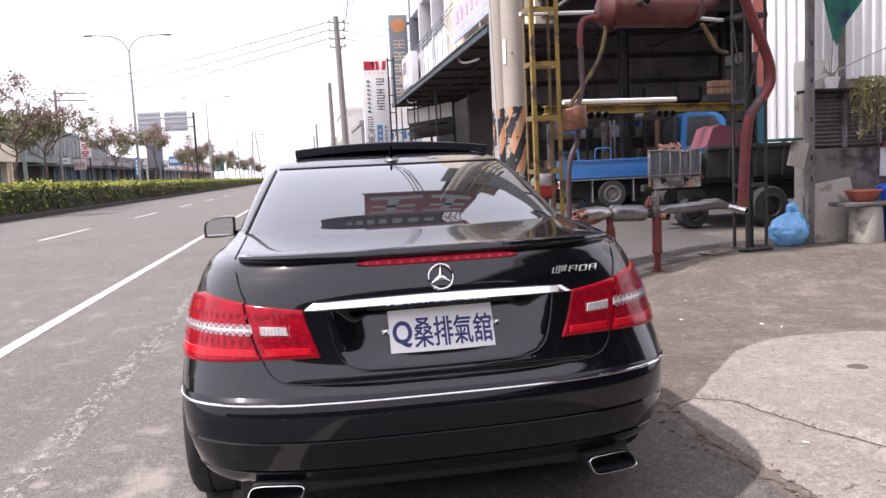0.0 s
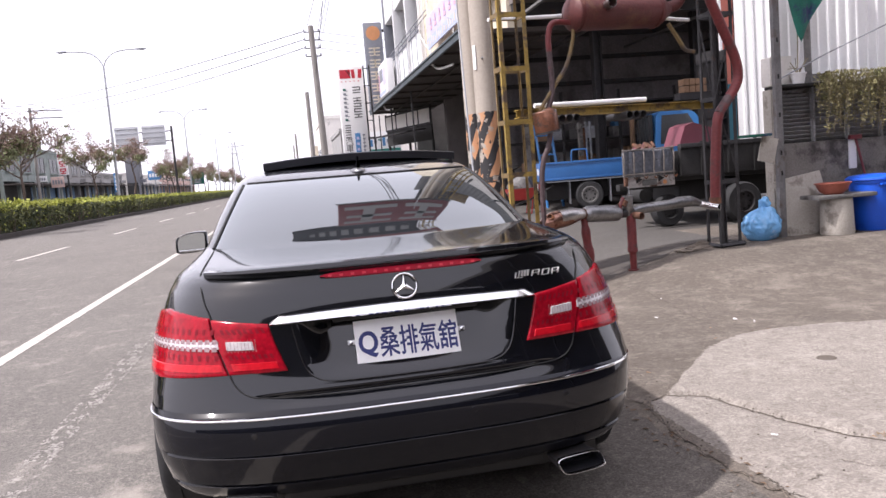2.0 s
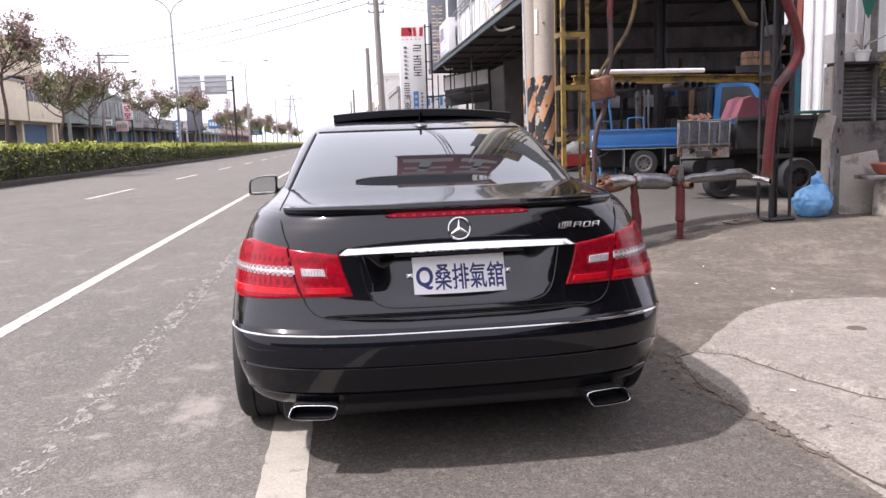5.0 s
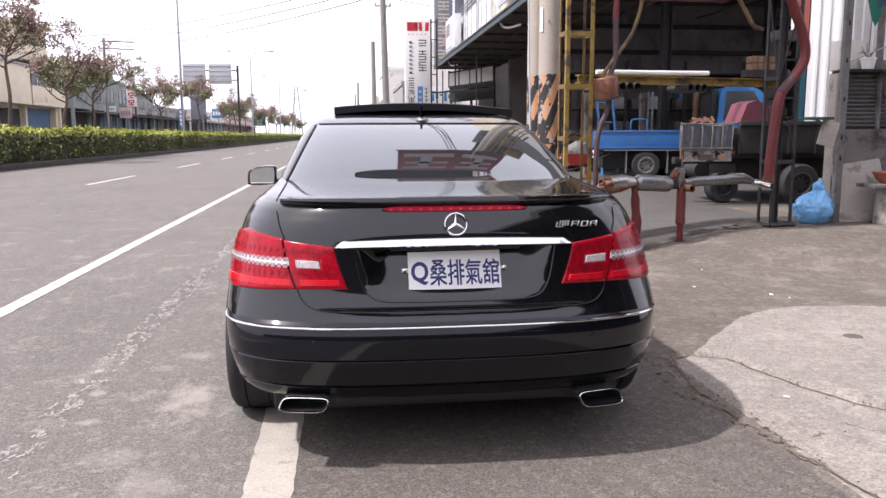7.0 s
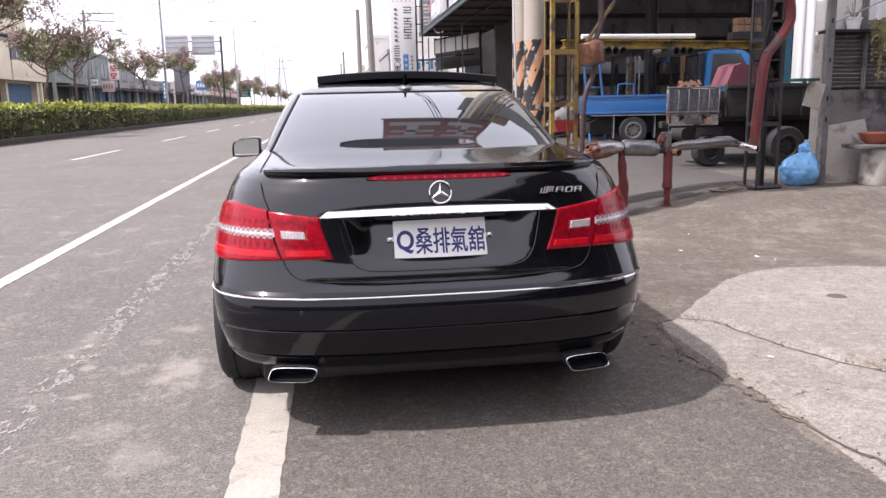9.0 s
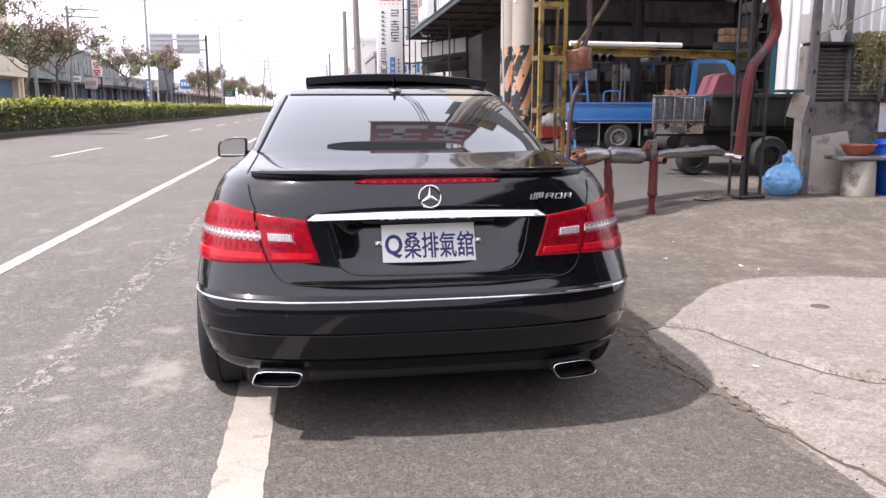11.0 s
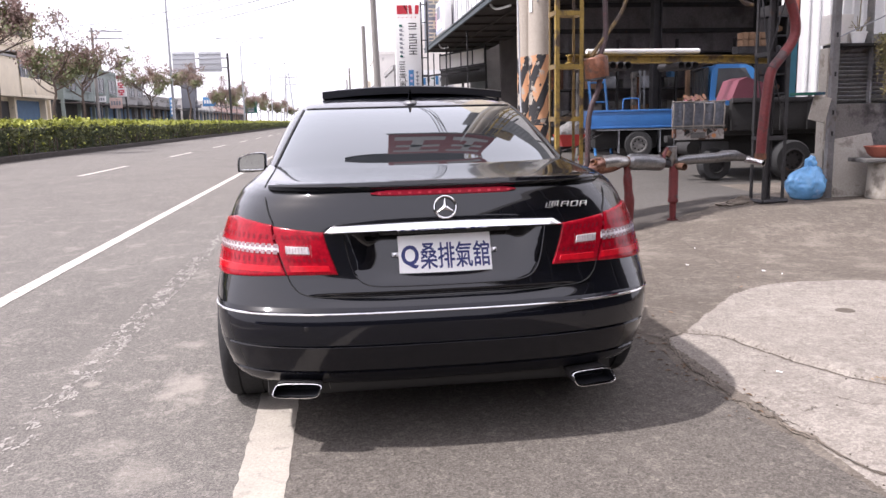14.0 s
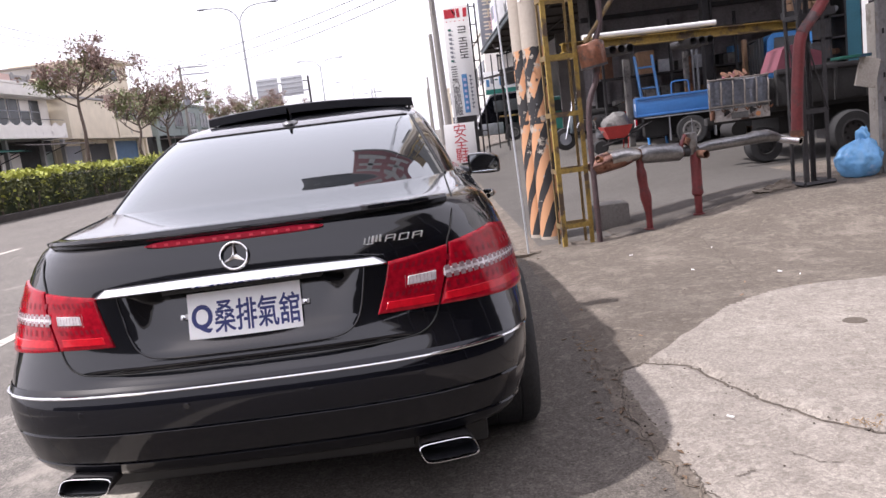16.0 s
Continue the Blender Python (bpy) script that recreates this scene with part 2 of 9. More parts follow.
YELLOW = mat("worn_yellow_paint", (0.29, 0.195, 0.045), 0.65, 0.1, var=0.35, scale=5, fine=40, bump=0.3, stain=(0.085, 0.058, 0.038), stain_at=0.50, stain_scale=5.5)
TANKRED = mat("rusting_red_tank", (0.088, 0.020, 0.018), 0.55, 0.1, var=0.35, scale=4, fine=40, bump=0.3, stain=(0.13, 0.055, 0.03), stain_at=0.54, stain_scale=3)
# Lighter copy of the truck's blue; stands in for light on the cab.
BRIGHTBLUE = mat("brightened_blue_paint", (0.06, 0.23, 0.55), 0.4, var=0.15, scale=3, fine=40, bump=0.1, coat=0.4)
OCHRE = mat("grimy_ochre_hose", (0.17, 0.115, 0.045), 0.7, var=0.35, scale=6, fine=40, bump=0.3, stain=(0.07, 0.05, 0.04), stain_at=0.52, stain_scale=4)
SOOTED = mat("sooty_red_pipe", (0.075, 0.05, 0.052), 0.6, 0.2, var=0.35, scale=6, fine=40, bump=0.3, stain=(0.13, 0.035, 0.034), stain_at=0.55, stain_scale=5)
STREAKED = mat("rust_streaked_panel", (0.24, 0.26, 0.31), 0.24, 0.65, var=0.45, scale=9, fine=30, bump=0.5, coat=0.5, stain=(0.10, 0.066, 0.05), stain_at=0.6, stain_scale=9)
CHALKY = mat("chalky_rusted_panel", (0.44, 0.41, 0.39), 0.7, var=0.35, scale=8, fine=50, bump=0.4, stain=(0.10, 0.055, 0.04), stain_at=0.53, stain_scale=6)
SOOTBORE = mat("sooted_bore", (0.010, 0.011, 0.015), 0.7, 0.2, var=0.4, scale=20, fine=80, bump=0.2)
DARKTEAL = mat("dark_teal_metal", (0.075, 0.095, 0.105), 0.5, 0.3, var=0.25, scale=3, fine=30, bump=0.1)
POSTGREY = mat("grimy_zinc_post", (0.17, 0.165, 0.165), 0.6, 0.3, var=0.35, scale=6, fine=40, bump=0.2, stain=(0.10, 0.075, 0.06), stain_at=0.55, stain_scale=5)
LOUVREGREY = mat("dusty_louvre_grey", (0.26, 0.26, 0.265), 0.7, 0.1, var=0.35, scale=5, fine=40, bump=0.2, stain=(0.11, 0.10, 0.095), stain_at=0.55, stain_scale=4)
FASCIAGREY = mat("grey_fascia_sheet", (0.20, 0.20, 0.20), 0.7, var=0.2, scale=2, fine=30, bump=0.1)
# Lightened so the colour holds the haze in front of the far signs.
SIGNBACK = mat("pale_sign_back", (0.46, 0.47, 0.49), 0.6, var=0.1, bump=0.05)
DARKSTEEL = mat("dark_steel", (0.045, 0.043, 0.045), 0.65, 0.4, var=0.4, scale=8, fine=50, bump=0.3, stain=(0.09, 0.05, 0.035), stain_at=0.6, stain_scale=5)
REDOXIDE = mat("red_oxide_paint", (0.135, 0.022, 0.023), 0.5, 0.1, var=0.3, scale=5, fine=40, bump=0.25, stain=(0.06, 0.035, 0.032), stain_at=0.56, stain_scale=4)
BRIGHTRED = mat("red_paint", (0.42, 0.04, 0.035), 0.45, var=0.2, scale=6, fine=50, bump=0.15)
DRUMRUST = mat("orange_rust", (0.16, 0.06, 0.03), 0.55, 0.3, var=0.5, scale=6, fine=40, bump=0.3, coat=0.3, stain=(0.06, 0.035, 0.028), stain_at=0.55, stain_scale=6)
BURNT = mat("burnt_steel", (0.30, 0.17, 0.13), 0.28, 1.0, var=0.5, scale=7, fine=50, bump=0.12, stain=(0.11, 0.04, 0.032), stain_at=0.52, stain_scale=5)
DULLSTEEL = mat("dull_silencer_steel", (0.25, 0.25, 0.255), 0.36, 0.9, var=0.35, scale=6, fine=40, bump=0.12, stain=(0.12, 0.10, 0.09), stain_at=0.58, stain_scale=4)
RUST = mat("rust", (0.12, 0.058, 0.036), 0.85, 0.1, var=0.5, scale=8, fine=50, bump=0.5, stain=(0.30, 0.115, 0.045), stain_at=0.53, stain_scale=4)
BLUE = mat("blue_truck_paint", (0.03, 0.125, 0.34), 0.4, var=0.2, scale=3, fine=40, bump=0.1, coat=0.4, stain=(0.10, 0.12, 0.15), stain_at=0.64, stain_scale=4)
GREYDIRT = mat("dusty_grey_metal", (0.16, 0.155, 0.15), 0.7, 0.3, var=0.35, scale=7, fine=40, bump=0.4, stain=(0.05, 0.045, 0.04), stain_at=0.57, stain_scale=5)
TAR = mat("black_grime", (0.02, 0.019, 0.019), 0.8, var=0.4, scale=6, fine=40, bump=0.3)
WHITECORR = mat("white_sheet_metal", (0.86, 0.86, 0.86), 0.45, var=0.05, scale=2, fine=30, bump=0.05, stain=(0.62, 0.59, 0.56), stain_at=0.68, stain_scale=1.5)
DARKCORR = mat("brown_sheet_metal", (0.17, 0.15, 0.14), 0.75, var=0.35, scale=2, fine=30, bump=0.2)
HALLWALL = mat("sooty_wall", (0.17, 0.155, 0.15), 0.9, var=0.35, scale=2, fine=30, bump=0.3)
# Dark colour for the unseen walls that the car reflects.
FARWALL = mat("dark_reflection_wall", (0.055, 0.052, 0.05), 0.9, var=0.35, scale=2, fine=30, bump=0.3)
WHITEPLASTER = mat("white_render", (0.72, 0.69, 0.65), 0.85, var=0.1, scale=1.5, fine=30, bump=0.15, stain=(0.38, 0.355, 0.33), stain_at=0.6, stain_scale=1.0)
CREAM = mat("cream_render", (0.68, 0.60, 0.47), 0.85, var=0.12, scale=1.2, fine=20, bump=0.15, stain=(0.33, 0.30, 0.26), stain_at=0.62, stain_scale=0.8)
FADEDPINK = mat("faded_pink_render", (0.60, 0.44, 0.39), 0.85, var=0.12, scale=1.2, fine=20, bump=0.15, stain=(0.30, 0.24, 0.22), stain_at=0.6, stain_scale=0.8)
GREENTILE = mat("green_grey_tiles", (0.23, 0.27, 0.255), 0.7, var=0.15, scale=1.5, fine=20, bump=0.1, stain=(0.14, 0.16, 0.155), stain_at=0.55, stain_scale=0.8)
GREYTILE = mat("grey_render", (0.30, 0.295, 0.29), 0.8, var=0.15, scale=1.2, fine=20, bump=0.1, stain=(0.17, 0.16, 0.15), stain_at=0.6, stain_scale=0.7)
# Near-black stands in for the unlit inside of open shops.
DIMSHOP = mat("shop_opening_shade", (0.035, 0.035, 0.037), 0.8, var=0.4, scale=1.0, fine=8, bump=0.1)
SHUTTER = mat("blue_shutter", (0.07, 0.14, 0.24), 0.6, var=0.2, scale=2, fine=20, bump=0.1)
WINDOWGLASS = mat("window_glass", (0.045, 0.052, 0.058), 0.25, var=0.3, scale=1, bump=0.0, spec=0.3)
WOOD = mat("bare_timber", (0.24, 0.145, 0.085), 0.8, var=0.35, scale=4, fine=50, bump=0.3)
WHITE = mat("white_enamel", (0.78, 0.78, 0.78), 0.5, var=0.06, scale=3, fine=30, bump=0.05)
SIGNRED = mat("sign_red", (0.48, 0.025, 0.045), 0.5, var=0.08, bump=0.0)
STRAW = mat("dry_straw", (0.24, 0.155, 0.075), 0.85, var=0.4, scale=20, fine=80, bump=0.1)
# Very dark brown with lighter patches, for the kerb and gutter strip.
KERBDARK = mat("dark_kerb", (0.045, 0.038, 0.034), 0.95, var=0.35, scale=2, fine=30, bump=0.4, stain=(0.085, 0.074, 0.066), stain_at=0.62, stain_scale=1.5)
LITTER = mat("dead_leaf_brown", (0.115, 0.072, 0.042), 0.85, var=0.5, scale=30, fine=90, bump=0.1)
TRODDEN = mat("trodden_dirt", (0.055, 0.047, 0.041), 0.95, var=0.35, scale=5, fine=60, bump=0.5, stain=(0.088, 0.076, 0.065), stain_at=0.54, stain_scale=3)
DUST = mat("brown_dust", (0.15, 0.125, 0.10), 0.95, var=0.4, scale=12, fine=90, bump=0.6)
TEALPAINT = mat("teal_car_paint", (0.035, 0.20, 0.165), 0.35, var=0.1, scale=3, bump=0.0, coat=0.8)
CARGLASS = mat("car_side_glass", (0.07, 0.075, 0.08), 0.1, var=0.3, scale=2, bump=0.0, coat=0.7)
TEAL = mat("teal_paint", (0.03, 0.16, 0.22), 0.6, var=0.2, scale=4, bump=0.05)
SALMON = mat("salmon_paint", (0.55, 0.17, 0.12), 0.6, var=0.15, scale=4, bump=0.05)
# Red darkened for the shade on the overhead board; also the broom's dull red.
DIMRED = mat("dimmed_red", (0.16, 0.03, 0.035), 0.6, var=0.2, scale=3, bump=0.0)
SIGNGREY = mat("faded_grey_sign", (0.22, 0.23, 0.26), 0.6, var=0.15, bump=0.05)
SIGNORANGE = mat("sign_orange", (0.62, 0.28, 0.12), 0.5, var=0.1, bump=0.0)
SIGNINK = mat("sign_ink", (0.03, 0.03, 0.035), 0.6, var=0.1, bump=0.0)
SIGNBLUE = mat("sign_blue", (0.07, 0.22, 0.45), 0.5, var=0.2, scale=3, bump=0.0)
LILAC = mat("lilac_banner", (0.50, 0.48, 0.66), 0.6, var=0.12, scale=2, bump=0.05)
BLUEBAG = mat("blue_plastic_bag", (0.17, 0.42, 0.74), 0.22, var=0.2, scale=5, fine=14, bump=0.35, coat=0.3, stain=(0.42, 0.58, 0.80), stain_at=0.62, stain_scale=5)
BINBLUE = mat("blue_bin_plastic", (0.015, 0.10, 0.62), 0.35, var=0.1, scale=4, fine=60, bump=0.05)
TERRACOTTA = mat("orange_bowl_plastic", (0.30, 0.085, 0.055), 0.5, var=0.25, scale=6, fine=60, bump=0.1)
DRYGREEN = mat("dry_creeper", (0.23, 0.19, 0.115), 0.85, var=0.5, scale=9, fine=30, bump=0.2)
CREEPER = mat("dry_creeper_leaf", (0.27, 0.245, 0.115), 0.8, var=0.5, scale=7, fine=25, bump=0.0, stain=(0.13, 0.14, 0.05), stain_at=0.54, stain_scale=4)
BARK = mat("bark", (0.10, 0.075, 0.06), 0.9, var=0.35, scale=5, fine=40, bump=0.5)
LEAFGREEN = mat("leaf_green", (0.18, 0.205, 0.095), 0.7, var=0.5, scale=1.5, fine=6, bump=0.0, stain=(0.22, 0.14, 0.11), stain_at=0.52, stain_scale=1.2)
LEAFRED = mat("leaf_brown_pink", (0.27, 0.185, 0.16), 0.75, var=0.45, scale=1.5, fine=6, bump=0.0, stain=(0.18, 0.18, 0.09), stain_at=0.54, stain_scale=1.2)
# One hedge foliage in a lit and a shaded colour, with a shade-dark core.
HEDGELIT = mat("hedge_leaf_lit", (0.34, 0.36, 0.06), 0.65, var=0.5, scale=1.2, fine=5, bump=0.0, stain=(0.15, 0.19, 0.035), stain_at=0.55, stain_scale=1.0)
HEDGESHADED = mat("hedge_leaf_shaded", (0.098, 0.105, 0.034), 0.7, var=0.6, scale=1.2, fine=5, bump=0.0, stain=(0.05, 0.062, 0.02), stain_at=0.5, stain_scale=1.3)
HEDGEDARK = mat("hedge_inside_shade", (0.025, 0.035, 0.012), 0.9, var=0.5, scale=3, fine=20, bump=0.3)
LAMPGREY = mat("street_lamp_grey", (0.33, 0.34, 0.36), 0.5, 0.4, var=0.1, bump=0.0)
GREENCLOTH = mat("green_cloth", (0.01, 0.11, 0.08), 0.8, var=0.35, scale=4, fine=60, bump=0.1, stain=(0.02, 0.025, 0.09), stain_at=0.55, stain_scale=3)
PINK = mat("faded_red_board", (0.15, 0.040, 0.058), 0.6, var=0.25, scale=4, bump=0.1)


HALLBACK = mat("sooty_grey_sheet", (0.20, 0.185, 0.19), 0.85, var=0.35, scale=1.0, fine=20, bump=0.15, stain=(0.11, 0.10, 0.10), stain_at=0.56, stain_scale=0.8)
TIEGREY = mat("dull_tie_rods", (0.17, 0.15, 0.135), 0.5, 0.3, var=0.4, scale=20, fine=60, bump=0.2)
SLATE = mat("slate_grey_board", (0.14, 0.145, 0.165), 0.8, var=0.15, scale=0.6, fine=15, bump=0.1)
SIGNDARKRED = mat("sign_dark_red", (0.13, 0.022, 0.03), 0.6, var=0.1, bump=0.0)
AWNBROWN = mat("dark_brown_awning_underside", (0.040, 0.031, 0.027), 0.85, var=0.5, scale=2.5, fine=25, bump=0.3, stain=(0.09, 0.05, 0.03), stain_at=0.62, stain_scale=2.5)
PALEBLUE = mat("pale_blue_print", (0.40, 0.45, 0.62), 0.6, var=0.2, scale=3, bump=0.02)
DULLPINK = mat("faded_pink_print", (0.62, 0.38, 0.47), 0.6, var=0.2, scale=3, bump=0.02)


def hazard():
    """Black and orange slanting bands of chipped paint on the lower part of the concrete pole."""
    m = mat("hazard_bands", (0.37, 0.325, 0.275), 0.75, var=0.12, scale=2, fine=40, bump=0.12)
    nt, ns = m.node_tree, m.node_tree.nodes
    b = ns["Principled BSDF"]
    base = b.inputs["Base Color"].links[0].from_socket
    tc, sep = ns.new("ShaderNodeTexCoord"), ns.new("ShaderNodeSeparateXYZ")
    nt.links.new(tc.outputs["Object"], sep.inputs[0])

    def op(kind, a, c):
        n = ns.new("ShaderNodeMath")
        n.operation = kind
        for i, v in enumerate((a, c)):
            if v is None:
                continue
            if isinstance(v, (int, float)):
                n.inputs[i].default_value = v
            else:
                nt.links.new(v, n.inputs[i])
        return n.outputs[0]
    wob = ns.new("ShaderNodeTexNoise")
    wob.inputs["Scale"].default_value, wob.inputs["Detail"].default_value = 4.0, 6
    nt.links.new(tc.outputs["Object"], wob.inputs["Vector"])
    ang = op("ARCTAN2", sep.outputs["Y"], sep.outputs["X"])
    v = op("ADD", op("MULTIPLY", ang, -0.2546), sep.outputs["Z"])
    v = op("ADD", v, op("ADD", op("MULTIPLY", wob.outputs["Fac"], 0.12), 0.025))
    band = op("GREATER_THAN", op("FRACT", op("DIVIDE", v, 0.40), None), 0.52)
    chip = ns.new("ShaderNodeTexNoise")
    chip.inputs["Scale"].default_value, chip.inputs["Detail"].default_value, chip.inputs["Roughness"].default_value = 5.5, 7, 0.7
    nt.links.new(tc.outputs["Object"], chip.inputs["Vector"])
    inside = op("MULTIPLY", op("LESS_THAN", op("ADD", sep.outputs["Z"], op("MULTIPLY", wob.outputs["Fac"], 0.06)), 1.86), op("GREATER_THAN", sep.outputs["Z"], 0.03))
    worn = op("MULTIPLY", op("MAXIMUM", op("SUBTRACT", sep.outputs["Z"], 0.75), 0.0), 0.085)
    keep = op("MULTIPLY", inside, op("LESS_THAN", op("ADD", chip.outputs["Fac"], worn), 0.615))
    smear = ns.new("ShaderNodeTexNoise")
    smear.inputs["Scale"].default_value, smear.inputs["Detail"].default_value = 6.0, 5
    nt.links.new(tc.outputs["Object"], smear.inputs["Vector"])
    high = op("MULTIPLY", op("GREATER_THAN", sep.outputs["Z"], 1.12), op("GREATER_THAN", smear.outputs["Fac"], 0.53))
    band = op("MAXIMUM", band, high)
    mix1, mix2 = ns.new("ShaderNodeMix"), ns.new("ShaderNodeMix")
    mix1.data_type = mix2.data_type = "RGBA"
    mix1.inputs["A"].default_value, mix1.inputs["B"].default_value = (0.52, 0.27, 0.14, 1), (0.025, 0.024, 0.026, 1)
    nt.links.new(band, mix1.inputs["Factor"])
    nt.links.new(keep, mix2.inputs["Factor"])
    nt.links.new(base, mix2.inputs["A"])
    nt.links.new(mix1.outputs["Result"], mix2.inputs["B"])
    nt.links.new(mix2.outputs["Result"], b.inputs["Base Color"])
    return m


HAZARD = hazard()


# ---- mesh helpers ----
def link(name, bm, material, parent=None, label="", smooth=True):
    me = bpy.data.meshes.new(name)
    bmesh.ops.recalc_face_normals(bm, faces=bm.faces)
    bm.to_mesh(me)
    bm.free()
    for m in material if isinstance(material, (list, tuple)) else (material,):
        me.materials.append(m)
    if smooth:
        me.polygons.foreach_set("use_smooth", [True] * len(me.polygons))
        me.set_sharp_from_angle(angle=radians(38))
    ob = new(name, me)
    if parent:
        ob.parent = parent
    if label:
        ob["label"] = label
    return ob


def part(name, bm, material, parent, label="", smooth=True):
    return link(name, bm, material, parent, label, smooth)


def thing(name, label, category, group="", kind="", at=None):
    ob = new(name)
    ob.empty_display_size = 0.1
    if at:
        ob.location = at
        bpy.context.view_layer.update()
    return tagged(ob, label, category, group, kind)


def solid(name, bm, material, label, category, group="", kind=""):
    return tagged(link(name, bm, material), label, category, group, kind)


def box(x0, x1, y0, y1, z0, z1, bevel=0.0, bm=None, turn=None):
    bm = bm or bmesh.new()
    vs = [bm.verts.new((x, y, z)) for x in (x0, x1) for y in (y0, y1) for z in (z0, z1)]
    fs = [bm.faces.new([vs[i] for i in f]) for f in ((0, 1, 3, 2), (4, 6, 7, 5), (0, 4, 5, 1), (2, 3, 7, 6), (0, 2, 6, 4), (1, 5, 7, 3))]
    if bevel:
        es = list({e for f in fs for e in f.edges})
        got = bmesh.ops.bevel(bm, geom=es, offset=bevel, segments=2, affect="EDGES", profile=0.6)
        vs = list({v for f in got["faces"] for v in f.verts} | {v for v in vs if v.is_valid})
    if turn:
        bmesh.ops.transform(bm, matrix=turn, verts=vs)
    return bm


def tube(points, r, seg=12, bm=None, ends=True, flat=1.0):
    """A round bar along points; r a radius or one for each point."""
    bm = bm or bmesh.new()
    ps = [Vector(p) for p in points]
    rs = r if isinstance(r, (list, tuple)) else [r] * len(ps)
    rings, side = [], None
    for i, p in enumerate(ps):
        d = (ps[min(i + 1, len(ps) - 1)] - ps[max(i - 1, 0)]).normalized()
        if side is None:
            side = d.cross(Vector((0, 0, 1)) if abs(d.z) < 0.9 else Vector((0, 1, 0))).normalized()
        side = (side - d * side.dot(d)).normalized()
        up = side.cross(d)
        rings.append([bm.verts.new(p + rs[i] * (math.cos(2 * math.pi * k / seg) * side + flat * math.sin(2 * math.pi * k / seg) * up)) for k in range(seg)])
    for a, b in zip(rings, rings[1:]):
        for k in range(seg):
            bm.faces.new((a[k], a[(k + 1) % seg], b[(k + 1) % seg], b[k]))
    if ends:
        bm.faces.new(rings[0][::-1])
        bm.faces.new(rings[-1])
    return bm


def bend(points, steps=6):
    """A smooth line through points."""
    ps = [Vector(p) for p in points]
    ps = [2 * ps[0] - ps[1]] + ps + [2 * ps[-1] - ps[-2]]
    out = []
    for i in range(1, len(ps) - 2):
        a, b, c, d = ps[i - 1:i + 3]
        for k in range(steps):
            t = k / steps
            out.append(0.5 * ((2 * b) + (c - a) * t + (2 * a - 5 * b + 4 * c - d) * t * t + (3 * b - a - 3 * c + d) * t ** 3))
    return out + [ps[-2]]


def hollow(p0, p1, r, wall, seg=20, bm=None):
    """An open pipe end with thickness."""
    bm = bm or bmesh.new()
    a, b = Vector(p0), Vector(p1)
    d = (b - a).normalized()
    s = d.cross(Vector((0, 0, 1)) if abs(d.z) < 0.9 else Vector((0, 1, 0))).normalized()
    u = s.cross(d)
    rings = [[bm.verts.new(p + q * (math.cos(2 * math.pi * k / seg) * s + math.sin(2 * math.pi * k / seg) * u)) for k in range(seg)] for p, q in ((a, r - wall), (b, r - wall), (b, r), (a, r))]
    for i in range(4):
        m, n = rings[i], rings[(i + 1) % 4]
        for k in range(seg):
            bm.faces.new((m[k], m[(k + 1) % seg], n[(k + 1) % seg], n[k]))
    return bm


def sheet(rows, bm=None, close=False):
    """A quad surface through rows of points."""
    bm = bm or bmesh.new()
    vs = [[bm.verts.new(p) for p in row] for row in rows]
    for a, b in zip(vs, vs[1:]):
        n = len(a)
        for k in range(n if close else n - 1):
            bm.faces.new((a[k], a[(k + 1) % n], b[(k + 1) % n], b[k]))
    return bm


def slab(poly, z0, z1, bm=None):
    bm = bm or bmesh.new()
    lo, hi = [bm.verts.new((x, y, z0)) for x, y in poly], [bm.verts.new((x, y, z1)) for x, y in poly]
    bm.faces.new(lo[::-1])
    bm.faces.new(hi)
    for i in range(len(poly)):
        j = (i + 1) % len(poly)
        bm.faces.new((lo[i], lo[j], hi[j], hi[i]))
    return bm


def lathe(profile, centre, seg=28, bm=None):
    """A turned body; profile of (radius, height)."""
    cx, cy, cz = centre
    return sheet([[(cx + r * math.cos(2 * math.pi * k / seg), cy + r * math.sin(2 * math.pi * k / seg), cz + z) for k in range(seg)] for r, z in profile], bm, True)


def corrugated(x0, x1, z0, z1, y, pitch, depth, axis="x", bm=None, thick=0.012):
    """A ribbed metal sheet with trapezoid ribs; runs along x at y, or along y at x."""
    n = max(2, int(round(abs(x1 - x0) / pitch)))
    pts = []
    for i in range(n):
        for f, d in ((0.0, 0), (0.55, 0), (0.65, 1), (0.9, 1)):
            pts.append((x0 + (x1 - x0) * (i + f) / n, y - depth * d))
    pts.append((x1, y))
    line = pts + [(a, b + thick) for a, b in reversed(pts)]
    bm = bm or bmesh.new()
    rows = [[((a, b, z) if axis == "x" else (b, a, z)) for a, b in line] for z in (z0, z1)]
    return sheet(rows, bm, True)

# ---- ground ----
def ease(a, b, v):
    t = np.clip((v - a) / (b - a), 0, 1)
    return t * t * (3 - 2 * t)


def yard(x, y):
    """Height of the concrete yard, which climbs towards the hall."""
    return 0.03 + ease(2.3, 4.6, x) * (0.22 * ease(5.2, 7.4, y) + 0.16 * ease(8.0, 13.5, y))


solid("ground", box(-700, 700, -400, 1500, -0.5, 0.0), ASPHALT, "grey worn asphalt road surface with pale dusty stains", "ground", kind="structure")


def ragged(pts, amount, steps, seed):
    rng = random.Random(seed)
    out = []
    for (x0, y0), (x1, y1) in zip(pts, pts[1:]):
        for k in range(steps):
            t = k / steps
            out.append((x0 + (x1 - x0) * t + rng.uniform(-amount, amount), y0 + (y1 - y0) * t + rng.uniform(-amount, amount)))
    return out + [pts[-1]]


